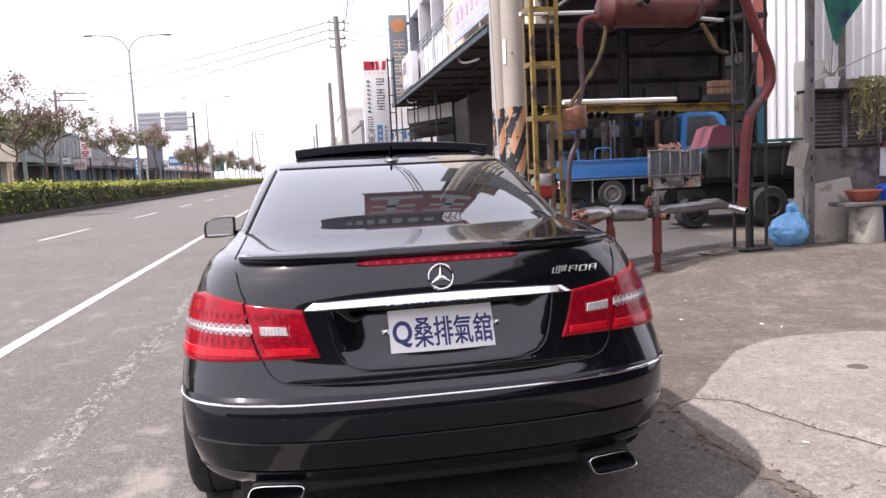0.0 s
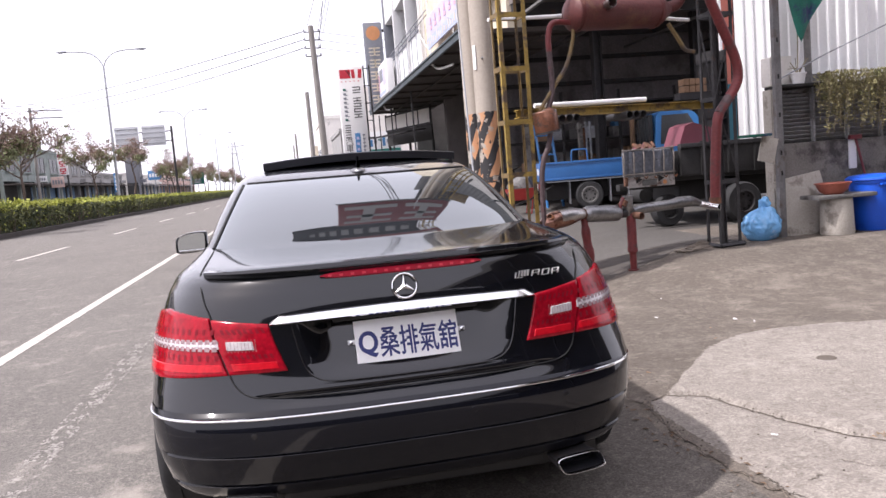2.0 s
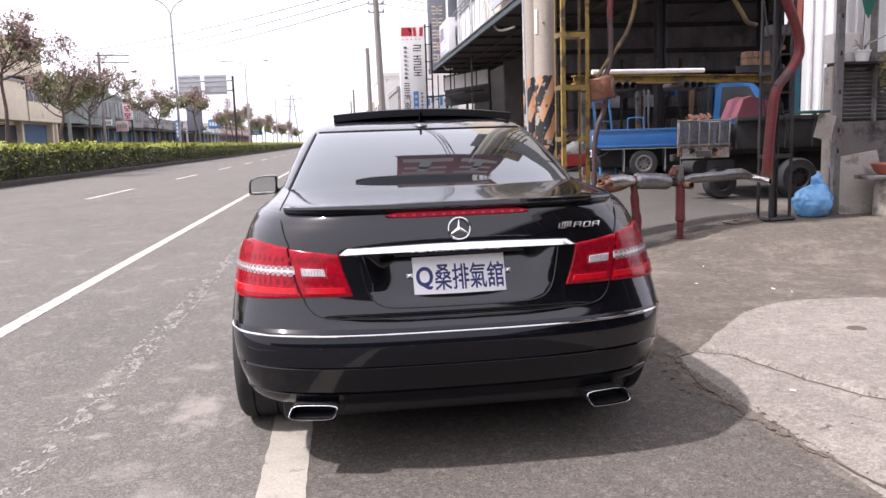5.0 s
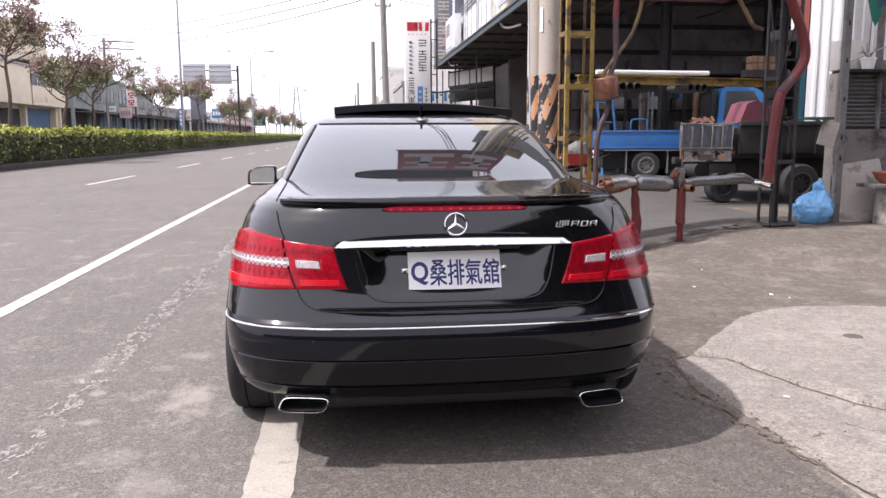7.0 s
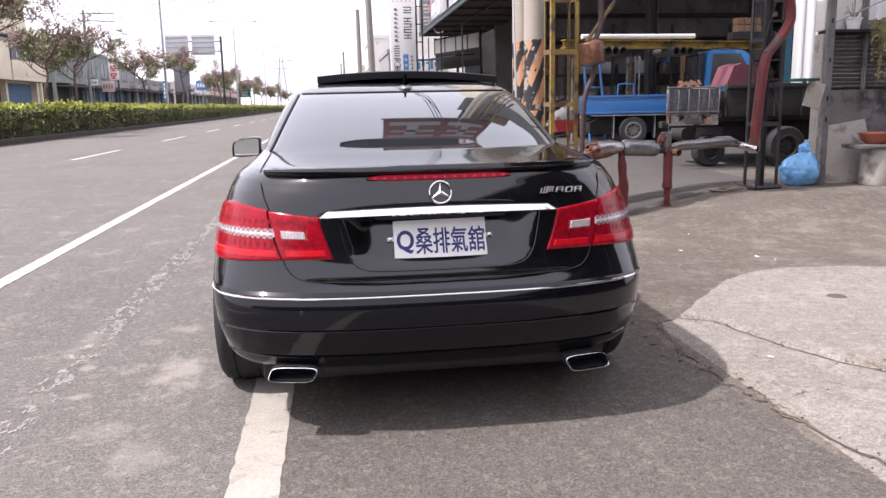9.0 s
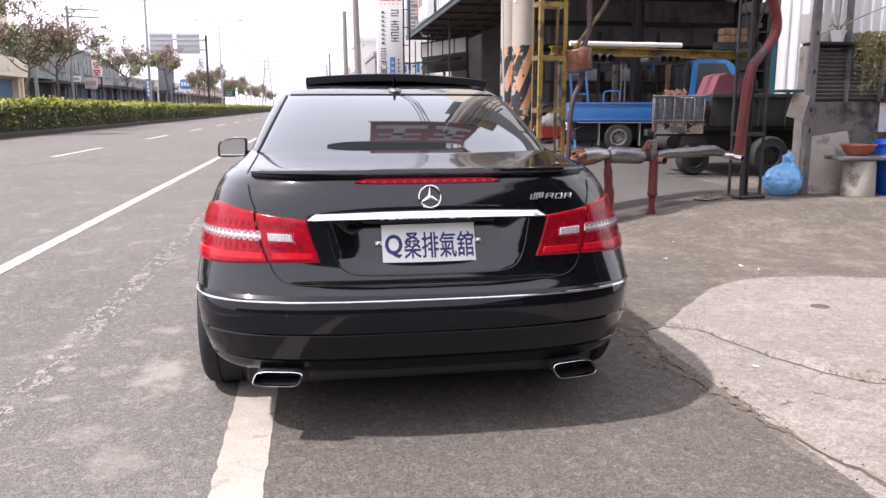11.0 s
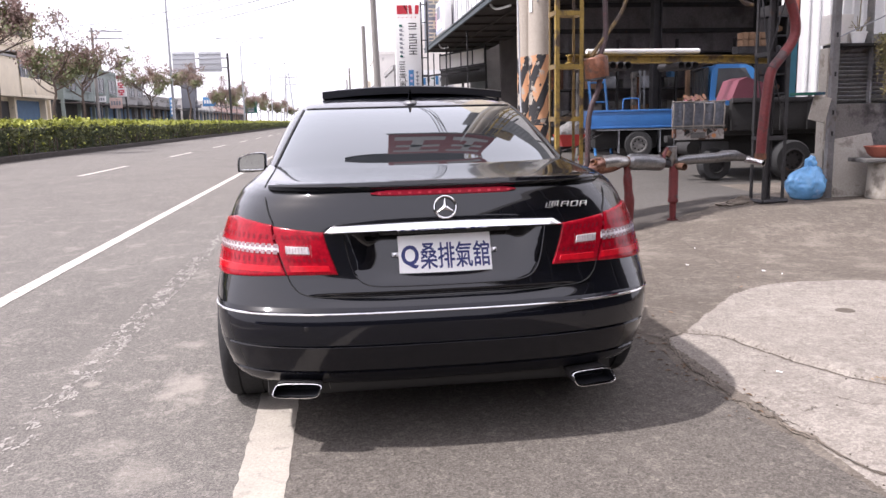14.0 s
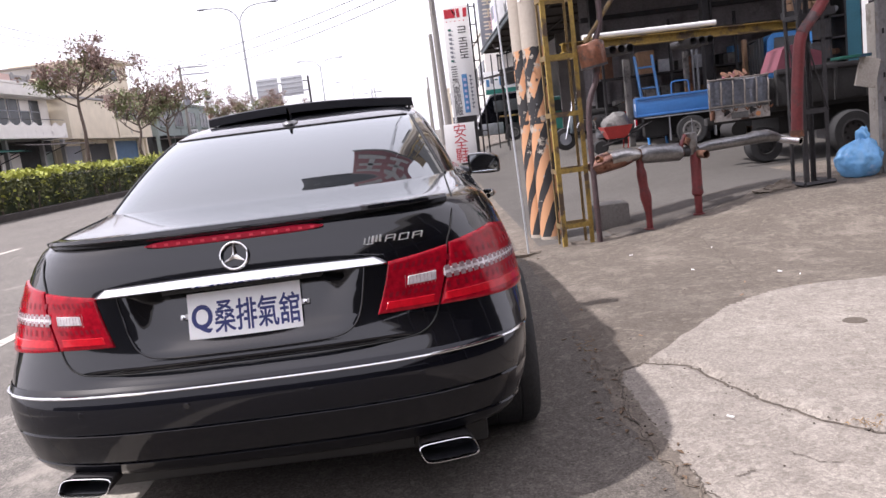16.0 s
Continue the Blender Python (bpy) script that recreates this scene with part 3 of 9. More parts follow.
CRACK = ragged([(1.70, 3.48), (1.88, 3.57), (2.05, 3.45), (2.11, 3.15), (2.19, 2.92), (2.29, 2.70), (2.40, 2.56), (3.0, 2.1), (4.2, 1.5)], 0.010, 9, 3)
LOBE = ragged([(1.90, 3.58), (2.16, 3.89), (2.56, 4.32), (2.84, 4.51), (3.08, 4.60), (3.57, 4.56), (4.6, 4.2), (6.0, 3.6)], 0.006, 9, 5)
EDGE = ragged([(1.72, -1.0), (1.70, 1.4), (1.66, 1.9), (1.62, 2.5), (1.60, 3.0), (1.62, 3.5), (1.67, 4.2), (1.69, 5.3), (1.68, 6.6), (1.70, 9.0), (1.60, 14.0), (1.7, 30), (1.7, 70)], 0.014, 10, 7)
SEAM = ragged([(2.96, 4.75), (3.01, 5.35), (3.08, 5.67), (3.14, 6.33), (3.04, 7.15)], 0.012, 6, 9)
HAIR = ragged([(1.74, 3.50), (1.70, 3.30), (1.66, 3.0), (1.66, 2.65), (1.71, 2.3), (1.78, 1.8), (1.9, 1.2)], 0.013, 8, 11)
HAIR2 = ragged([(2.05, 2.50), (2.11, 2.38), (2.18, 2.36)], 0.008, 6, 12)


# darker, browner strip of asphalt between the parking line and the yard
rows = []
for y in [-1.05 - 1.0 * k for k in range(25, 0, -1)]:
    rows.append([(-0.325, y, -0.002), (-0.32, y, 0.002), (1.749, y, 0.002), (1.752, y, -0.002)])
for x, y in EDGE:
    rows.append([(-0.325, y, -0.002), (-0.32, y, 0.002), (x + 0.029, y, 0.002), (x + 0.032, y, -0.002)])
solid("road_shoulder", sheet(rows), SHOULDER, "darker brownish asphalt strip beside the parking line", "road", kind="structure")


def near(p, line):
    """Squared distances of points p to a polyline, the least."""
    best = np.full(len(p), 1e9)
    for a, b in zip(np.array(line[:-1]), np.array(line[1:])):
        ab = b - a
        t = np.clip(((p - a) @ ab) / max(ab @ ab, 1e-9), 0, 1)[:, None]
        best = np.minimum(best, ((p - (a + t * ab)) ** 2).sum(1))
    return np.sqrt(best)


def yard_sheet():
    ys = np.concatenate([np.arange(-26.0, -1.0, 0.5), np.arange(-1.0, 1.6, 0.1), np.arange(1.6, 4.1, 0.011), np.arange(4.1, 7.6, 0.03), np.arange(7.6, 14, 0.12), np.arange(14, 70.1, 2.0)])
    ex, ey = np.array([p[0] for p in EDGE]), np.array([p[1] for p in EDGE])
    us = np.concatenate([np.arange(0, 1.1, 0.011), np.arange(1.1, 2.4, 0.03), np.arange(2.4, 8, 0.12), np.arange(8, 40.1, 4.0)])
    edge = np.interp(ys, ey, ex)
    X = edge[:, None] + us[None, :]
    Y = np.repeat(ys[:, None], len(us), 1)
    P = np.stack([X.ravel(), Y.ravel()], 1)
    Z = yard(P[:, 0], P[:, 1])
    close = (P[:, 1] > 1.4) & (P[:, 1] < 8) & (P[:, 0] < 6.2)
    Q = P[close]
    wob = np.array([noise.noise((x * 7, y * 7, 0)) for x, y in Q])
    d1, d2, d3, d4, d5 = near(Q, CRACK), near(Q, LOBE), near(Q, SEAM), near(Q, HAIR), near(Q, HAIR2)
    z = yard(Q[:, 0], Q[:, 1]) + 0.004 * wob
    z -= 0.012 * np.clip(1 - d1 / 0.03, 0, 1) + 0.008 * np.clip(1 - d4 / 0.03, 0, 1) + 0.008 * np.clip(1 - d3 / 0.03, 0, 1)
    lx = np.interp(Q[:, 0], [p[0] for p in LOBE], [p[1] for p in LOBE])
    cy = np.interp(Q[:, 0], [p[0] for p in CRACK], [p[1] for p in CRACK])
    lobe = (Q[:, 0] > 1.90) & (Q[:, 1] < lx) & (Q[:, 1] > cy)
    low = (Q[:, 1] <= cy) & (Q[:, 0] > 1.72)
    z += np.where(lobe, 0.016 * np.clip(np.minimum(d2, d1) / 0.04, 0, 1), 0)
    Z[close] = z
    Z = Z.reshape(X.shape)
    Z = np.minimum(Z, (-0.004 + us * 0.14)[None, :])
    kind = np.zeros(len(P), int)
    kind[close] = np.where(lobe | low, 1, 0)
    kind[P[:, 1] <= 1.4] = 1
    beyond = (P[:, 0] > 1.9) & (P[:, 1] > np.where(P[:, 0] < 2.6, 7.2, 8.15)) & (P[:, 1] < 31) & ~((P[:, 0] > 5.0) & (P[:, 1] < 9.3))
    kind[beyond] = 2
    ny, nx = X.shape
    verts = [(float(a), float(b), float(c)) for a, b, c in zip(X.ravel(), Y.ravel(), Z.ravel())]
    faces = [(i * nx + j, i * nx + j + 1, (i + 1) * nx + j + 1, (i + 1) * nx + j) for i in range(ny - 1) for j in range(nx - 1)]
    me = bpy.data.meshes.new("pavement")
    me.from_pydata(verts, [], faces)
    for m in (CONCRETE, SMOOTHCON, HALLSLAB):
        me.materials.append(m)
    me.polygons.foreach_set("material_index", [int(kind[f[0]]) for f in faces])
    me.polygons.foreach_set("use_smooth", [True] * len(faces))
    tagged(new("pavement", me), "cracked pale concrete yard with a newer patch", "pavement", kind="structure")



yard_sheet()


def dirt_strip():
    """Trodden dirt between the yard and the hall's slab, along the foot of the gantry."""
    rows = []
    for i in range(61):
        u = i / 60
        x = 2.62 + 2.0 * u
        lo = np.interp(x, [2.6, 2.94, 3.39, 3.84, 4.24, 4.62], [7.12, 7.02, 7.25, 7.43, 7.75, 8.05])
        hi = np.interp(x, [2.6, 3.07, 3.44, 3.78, 4.13, 4.62], [8.22, 8.30, 8.25, 8.18, 8.14, 8.12])
        lo, hi = lo + 0.05 * noise.noise((x * 5, 1, 0)) + 0.03 * noise.noise((x * 16, 4, 0)), hi + 0.02 * noise.noise((x * 9, 7, 0))
        row = []
        for j in range(15):
            v = j / 14
            y = lo + (hi - lo) * v
            row.append((x + 0.02 * noise.noise((x * 7, y * 7, 3)), y, float(yard(x, y)) + 0.009 + 0.006 * noise.noise((x * 11, y * 11, 5)) - (0.012 if j in (0, 14) else 0.0)))
        rows.append(row)
    solid("dirt_strip", sheet(rows), TRODDEN, "dark trodden dirt along the slab's edge", "dirt", kind="structure")


dirt_strip()


def crack(line, wide, seed, dip, material=None, lift=0.0035):
    """A dark dirt-filled crack of uneven width along a line of the yard."""
    rng = random.Random(seed)
    pts = []
    for (x0, y0), (x1, y1) in zip(line, line[1:]):
        for k in range(3):
            pts.append((x0 + (x1 - x0) * k / 3 + rng.uniform(-0.004, 0.004), y0 + (y1 - y0) * k / 3 + rng.uniform(-0.004, 0.004)))
    rows = []
    for i, (x, y) in enumerate(pts):
        a, b = pts[max(i - 1, 0)], pts[min(i + 1, len(pts) - 1)]
        n = math.hypot(b[0] - a[0], b[1] - a[1]) or 1
        nx, ny = -(b[1] - a[1]) / n, (b[0] - a[0]) / n
        w = wide * (0.35 + 0.9 * abs(noise.noise((x * 9, y * 9, seed)))) * rng.uniform(0.6, 1.3) * min(1, i / 4, (len(pts) - 1 - i) / 4)
        edge = float(np.interp(y, [p[1] for p in EDGE], [p[0] for p in EDGE]))
        z = min(float(yard(x, y)) + 0.004 * noise.noise((x * 7, y * 7, 0)) - dip, max(-0.004 + (x - edge) * 0.14, 0.0)) + lift
        rows.append([(x + nx * w, y + ny * w, z), (x - nx * w * rng.uniform(0.4, 1), y - ny * w * rng.uniform(0.4, 1), z)])
    solid("pavement_crack", sheet(rows), material or DIRT, "dark dirt-filled crack in the concrete", "crack", kind="structure")


crack(CRACK, 0.046, 31, 0.012, DUST)
crack(CRACK, 0.014, 1, 0.012, None, 0.0055)
crack(HAIR, 0.022, 32, 0.008, DUST)
crack(HAIR, 0.008, 2, 0.008, None, 0.0055)
crack(SEAM, 0.014, 3, 0.008)
crack(HAIR2, 0.004, 4, 0.0)
crack(ragged([(1.72, 2.52), (1.735, 2.44), (1.72, 2.36), (1.76, 2.2)], 0.006, 5, 21), 0.006, 5, 0.0)
crack(ragged([(1.83, 2.36), (1.87, 2.365), (1.91, 2.39)], 0.004, 5, 22), 0.003, 6, 0.0)
crack(ragged([(1.63, 4.86), (1.67, 4.5), (1.66, 4.13), (1.68, 3.8), (1.67, 3.62), (1.74, 3.49)], 0.012, 8, 23), 0.008, 7, 0.0)
rng = random.Random(41)
blades = bmesh.new()
for k in range(46):
    x, y = (rng.gauss(2.40, 0.05), rng.gauss(2.60, 0.022)) if k < 34 else (rng.gauss(1.67, 0.03), rng.gauss(3.90, 0.06))
    a = rng.uniform(0, 3.14)
    z = float(yard(x, y)) + 0.006 + rng.uniform(0, 0.010)
    ln = rng.uniform(0.006, 0.020)
    tube([(x - ln * math.cos(a), y - ln * math.sin(a), z), (x, y, z + 0.006), (x + ln * math.cos(a), y + ln * math.sin(a), z - 0.002)], [0.0006, 0.0018, 0.0006], 4, blades)
tagged(link("dry_straw", blades, STRAW), "bits of dry yellow straw caught in the crack", "straw", kind="stuff")
chips = bmesh.new()
for k in range(120):
    if k < 70:
        x, y = rng.choice(EDGE[26:62])
        x, y = x + rng.gauss(0.02, 0.05), y + rng.gauss(0, 0.05)
    elif k < 82:
        x, y = rng.gauss(1.74, 0.05), rng.gauss(6.75, 0.16)
    elif k < 100:
        x, y = rng.gauss(2.93, 0.08), rng.gauss(7.30, 0.10)
    else:
        x, y = rng.uniform(1.0, 3.4), rng.uniform(2.0, 6.4)
    edge = float(np.interp(y, [p[1] for p in EDGE], [p[0] for p in EDGE]))
    z = max(min(float(yard(x, y)) + 0.004, -0.004 + (x - edge) * 0.14), 0.002) + 0.003
    ln, a = rng.uniform(0.006, 0.022), rng.uniform(0, 6.28)
    c, d = math.cos(a) * ln, math.sin(a) * ln
    v = [chips.verts.new(p) for p in ((x - c, y - d, z), (x - d * 0.4, y + c * 0.4, z + ln * 0.25), (x + c, y + d, z + ln * 0.1), (x + d * 0.4, y - c * 0.4, z + ln * 0.3))]
    chips.faces.new((v[0], v[1], v[2]))
    chips.faces.new((v[0], v[2], v[3]))
tagged(link("dry_leaves", chips, LITTER), "small dry brown leaves blown along the asphalt edge", "leaves", kind="stuff")
grit = bmesh.new()
for k in range(240):
    if k < 150:
        p = rng.choice(CRACK if k % 2 else HAIR)
        x, y = p[0] + rng.gauss(0, 0.035), p[1] + rng.gauss(0, 0.05)
    else:
        x, y = rng.uniform(1.75, 3.4), rng.uniform(2.2, 6.4)
    r = rng.uniform(0.0015, 0.0042)
    edge = float(np.interp(y, [p[1] for p in EDGE], [p[0] for p in EDGE]))
    z = min(float(yard(x, y)) + 0.004, max(-0.004 + (x - edge) * 0.14, 0.0) + 0.002)
    tube([(x - r, y, z), (x - r * 0.5, y + r * 0.3, z + r * 0.3), (x + r * 0.5, y, z + r * 0.3), (x + r, y - r * 0.2, z)], [r * 0.3, r * 0.8, r * 0.7, r * 0.2], 5, grit)
tagged(link("grit", grit, DIRT), "loose dark grit scattered on the concrete", "grit", kind="stuff")


def strip(x0, x1, y0, y1, name, material, label, seed=0):
    """A band of road paint with ragged edges."""
    rng = random.Random(seed)
    n = max(2, int((y1 - y0) / (0.05 if y1 < 12 else 0.5)))
    a = 0.005
    rows = [[(x0 + rng.uniform(-a, a), y0 + (y1 - y0) * i / n, 0.004), (x1 + rng.uniform(-a, a), y0 + (y1 - y0) * i / n, 0.004)] for i in range(n + 1)]
    return solid(name, sheet(rows), material, label, "road marking", kind="structure")


strip(-2.55, -2.42, 1.0, 11.9, "lane_edge_line", ROADPAINT, "long white painted edge line on the road", 1)
strip(-2.55, -2.42, 11.9, 300, "lane_edge_line", ROADPAINT, "long white painted edge line on the road", 2)
strip(-0.404, -0.229, -4.0, 6.5, "parking_line", PARKPAINT, "worn cream-white painted line running under the car", 3)


def flecks(x0, x1, y0, y1, seed):
    """What is left of a worn road line: small uneven chips of paint, in clusters."""
    rng = random.Random(seed)
    verts, faces = [], []
    y = y0
    while y < y1:
        fade = 0.18 + 0.30 * noise.noise((0, y * 1.3, 3.1))
        for _ in range(10):
            cx, cy = rng.uniform(x0, x1), y + rng.uniform(0, 0.02)
            if noise.noise((cx * 17, cy * 8, 1.7)) + 0.5 * noise.noise((cx * 45, cy * 30, 5.2)) < 0.24 - fade:
                continue
            r = rng.uniform(0.003, 0.0095)
            k, h, n0 = rng.randint(5, 7), 0.0018 + 0.0007 * rng.random(), len(verts)
            verts += [(cx + r * rng.uniform(0.5, 1.2) * math.cos(6.283 * i / k), cy + 1.7 * r * rng.uniform(0.5, 1.2) * math.sin(6.283 * i / k), h) for i in range(k)]
            faces.append(tuple(range(n0, n0 + k)))
        y += 0.012
    bm = bmesh.new()
    vs = [bm.verts.new(v) for v in verts]
    for f in faces:
        bm.faces.new([vs[q] for q in f])
    return bm


solid("worn_line", flecks(-1.41, -1.26, -2.0, 11.5, 4), WORNPAINT, "almost worn away white road line", "road marking", kind="structure")
for k in range(24):
    y = 20.7 - 11.05 + 11.05 * k
    strip(-6.78, -6.62, y, y + 4.6, "lane_dash", ROADPAINT, "white lane dash on the road", 20 + k)["group"] = "lane dashes"
rng = random.Random(77)
for i in range(15):
    x, y = rng.uniform(1.6, 3.6), rng.uniform(2.4, 7.2)
    z = yard(x, y) + 0.012 if x > 1.78 else 0.0
    bm = box(-0.003, 0.003, -0.014, 0.014, 0, 0.004, turn=pose(x, y, z + 0.001, 0, 0, rng.uniform(0, 180)))
    solid("litter_scrap", bm, WHITE if i % 3 else WOOD, "small scrap of litter on the concrete", "litter", "litter scraps")
solid("drain_pit", lathe([(0.0, 0.004), (0.03, 0.004), (0.05, 0.008), (0.058, 0.002)], (2.97, 3.735, 0.043), 16), DIRT, "small dark pit set in the concrete", "pit", kind="structure")

# ---- shape of the coupe: plan outlines stacked over height ----
CX = 0.381
TZ = [0.56, 0.62, 0.64, 0.70, 0.80, 0.90, 0.96, 0.985, 1.0, 1.01, 1.03, 1.045, 1.115, 1.185, 1.245, 1.295, 1.335, 1.365, 1.38, 1.388]
TR = [2.318, 2.340, 2.346, 2.358, 2.366, 2.377, 2.396, 2.407, 2.43, 2.50, 2.78, 2.97, 3.10, 3.25, 3.40, 3.55, 3.70, 3.90, 4.10, 4.40]
TW = [0.886, 0.887, 0.886, 0.883, 0.874, 0.840, 0.812, 0.782, 0.760, 0.748, 0.725, 0.717, 0.687, 0.657, 0.628, 0.600, 0.568, 0.52, 0.46, 0.36]
TF = [7.02, 7.02, 7.02, 7.01, 6.92, 6.45, 6.05, 5.9, 5.82, 5.78, 5.70, 5.64, 5.45, 5.28, 5.14, 5.02, 4.94, 4.87, 4.82, 4.75]
TD = [0.48, 0.52, 0.54, 0.60, 0.69, 0.74, 0.78, 0.80, 0.80, 0.78, 0.62, 0.53, 0.50, 0.47, 0.44, 0.41, 0.39, 0.35, 0.28, 0.15]
ZF = np.linspace(0.56, 1.388, 415)


def soften(table):
    """The table on a fine grid, smoothed over the window and roof."""
    v = np.interp(ZF, TZ, table)
    out = v.copy()
    for i in range(len(ZF)):
        if ZF[i] < 1.0:
            k = int(max(0, min(20, (ZF[i] - 0.60) / 0.002, (0.985 - ZF[i]) / 0.002)))
        else:
            k = int(min(14, max(0, (ZF[i] - 1.056) / 0.002 * 0.9), (len(ZF) - 1 - i)))
        if k:
            out[i] = v[i - k:i + k + 1].mean()
    return out


TR, TW, TF, TD = soften(TR), soften(TW), soften(TF), soften(TD)
TZ = ZF


def outline(a, z, power=2.95):
    """Half outline at height z: a runs from 0 at the tail's middle over 1 at the rear corner's end to 2 at the front corner and 3 at the nose."""
    w, r, f, d = (float(np.interp(z, TZ, t)) for t in (TW, TR, TF, TD))
    if a <= 1:
        s, c = math.sin(a * math.pi / 2), math.cos(a * math.pi / 2)
        return w * s ** (2 / power), r + d * (1 - max(c, 0) ** (2 / power))
    if a <= 2:
        y0, y1 = r + d, f - d
        return w * (1 + 0.012 * math.sin((a - 1) * math.pi)), y0 + (y1 - y0) * (a - 1)
    s, c = math.cos((a - 2) * math.pi / 2), math.sin((a - 2) * math.pi / 2)
    return w * max(s, 0) ** (2 / power), f - d * (1 - c ** (2 / power))


def tail(x, z, out=0.0, power=2.95):
    """The point of the tail at x from the car's middle and height z, moved outwards by out."""
    w, r, d = (float(np.interp(z, TZ, t)) for t in (TW, TR, TD))
    q = min(abs(x) / w, 0.9999)
    y = r + d * (1 - (1 - q ** power) ** (1 / power))
    g = d / w * q ** (power - 1) * (1 - q ** power) ** (1 / power - 1) if q > 0 else 0.0
    n = math.hypot(1, g)
    return CX + x + math.copysign(out * g / n, x), y - out / n, z


def to_a(x, z, power=2.95):
    w = float(np.interp(z, TZ, TW))
    return math.asin(min(1.0, (abs(x) / w) ** (power / 2))) * 2 / math.pi


RECESS = [(0.835, 0.375), (0.78, 0.365), (0.70, 0.345), (0.665, 0.315), (0.645, 0.25)]


def recess(x, z):
    """How deep the number plate's recess lies, 0 to 1."""
    if not 0.642 < z < 0.838:
        return 0.0
    half = float(np.interp(z, [p[0] for p in reversed(RECESS)], [p[1] for p in reversed(RECESS)]))
    p, q = max((half - abs(x)) / 0.11, 0.0), max((z - 0.642) / 0.06, 0.0)
    d = p * q / math.sqrt(p * p + q * q + 1e-9)
    t = min(d, (0.838 - z) / 0.012, 1.0)
    return t * t * (3 - 2 * t)


def ledge(x, z):
    """Depth of the step under the boot lid."""
    if abs(x) > 0.57 or not 0.56 < z < 0.63:
        return 0.0
    return 0.012 * float(ease(0.562, 0.60, z) * (1 - ease(0.604, 0.622, z)) * (1 - ease(0.36, 0.57, abs(x))))


def shell(a, z, out=0.0, side=1):
    x, y = outline(a, z)
    e = 0.01
    x1, y1 = outline(min(a + e, 3), z)
    x0, y0 = outline(max(a - e, 0), z)
    nx, ny = (y1 - y0), -(x1 - x0)
    n = math.hypot(nx, ny) or 1
    return CX + side * (x + out * nx / n), y + out * ny / n, z


def zs(lo, hi, n):
    return [lo + (hi - lo) * i / (n - 1) for i in range(n)]


car = thing("parked_car", "black two-door coupe with tilted open sunroof, parked on the roadside", "car")


def build_body():
    heights = zs(0.56, 0.72, 56) + zs(0.724, 0.815, 24) + zs(0.817, 0.842, 16) + zs(0.85, 0.97, 20) + zs(0.975, 1.06, 26) + zs(1.075, 1.388, 34)
    arcs = [i / 130 for i in range(130)] + [1 + i / 26 for i in range(26)] + [2 + i / 14 for i in range(15)]
    rows = []
    for z in heights:
        row = []
        for side in (1, -1):
            for a in (arcs if side == 1 else arcs[-2:0:-1]):
                x, y = outline(a, z)
                if a < 1:
                    k = recess(x, z)
                    y += ledge(x, z)
                    if k:
                        y = y * (1 - k) + (2.387 + (z - 0.66) * 0.344) * k
                row.append((CX + side * x, y, z))
        rows.append(row)
    bm = sheet(rows, close=True)
    bm.verts.ensure_lookup_table()
    top = [v for v in bm.verts if abs(v.co.z - heights[-1]) < 1e-6]
    c = bm.verts.new((CX, 4.58, 1.391))
    edges = [e for e in bm.edges if e.is_boundary and e.verts[0] in set(top)]
    for e in edges:
        bm.faces.new((e.verts[0], e.verts[1], c))
    return part("body", bm, PAINT, car, "glossy black body with rounded shoulders")


build_body()


def bumper_rows():
    tz = [0.235, 0.250, 0.270, 0.295, 0.318, 0.324, 0.33, 0.38, 0.425, 0.431, 0.437, 0.50, 0.552, 0.562, 0.572]
    tr = [2.53, 2.43, 2.388, 2.364, 2.343, 2.348, 2.336, 2.316, 2.306, 2.311, 2.301, 2.298, 2.306, 2.316, 2.326]
    tw = [0.69, 0.757, 0.796, 0.823, 0.840, 0.842, 0.844, 0.862, 0.873, 0.873, 0.875, 0.881, 0.882, 0.882, 0.881]
    td = [0.26, 0.30, 0.33, 0.36, 0.40, 0.405, 0.41, 0.45, 0.46, 0.46, 0.465, 0.47, 0.475, 0.475, 0.475]
    rows = []
    for z, r, w, d in zip(tz, tr, tw, td):
        half = []
        for i in range(37):
            a = i / 36 * math.pi / 2
            half.append((w * math.sin(a) ** 0.668, r + d * (1 - math.cos(a) ** 0.668)))
        half.append((w, r + d + 0.16))
        row = [(CX - 0.005 - x, y, z) for x, y in reversed(half[1:])] + [(CX - 0.005 + x, y, z) for x, y in half]
        rows.append(row)
    return rows


BR = bumper_rows()
part("rear_bumper", sheet(BR), BUMPER, car, "black rear bumper with fine grooves")


def bumper_point(u, row, out=0.0):
    """Point on the bumper row, u from -1 to 1."""
    pts = BR[row]
    f = (u + 1) / 2 * (len(pts) - 1)
    i = min(int(f), len(pts) - 2)
    p = Vector(pts[i]).lerp(Vector(pts[i + 1]), f - i)
    t = (Vector(pts[i + 1]) - Vector(pts[i])).normalized()
    return p + out * Vector((t.y, -t.x, 0)) * 1.0


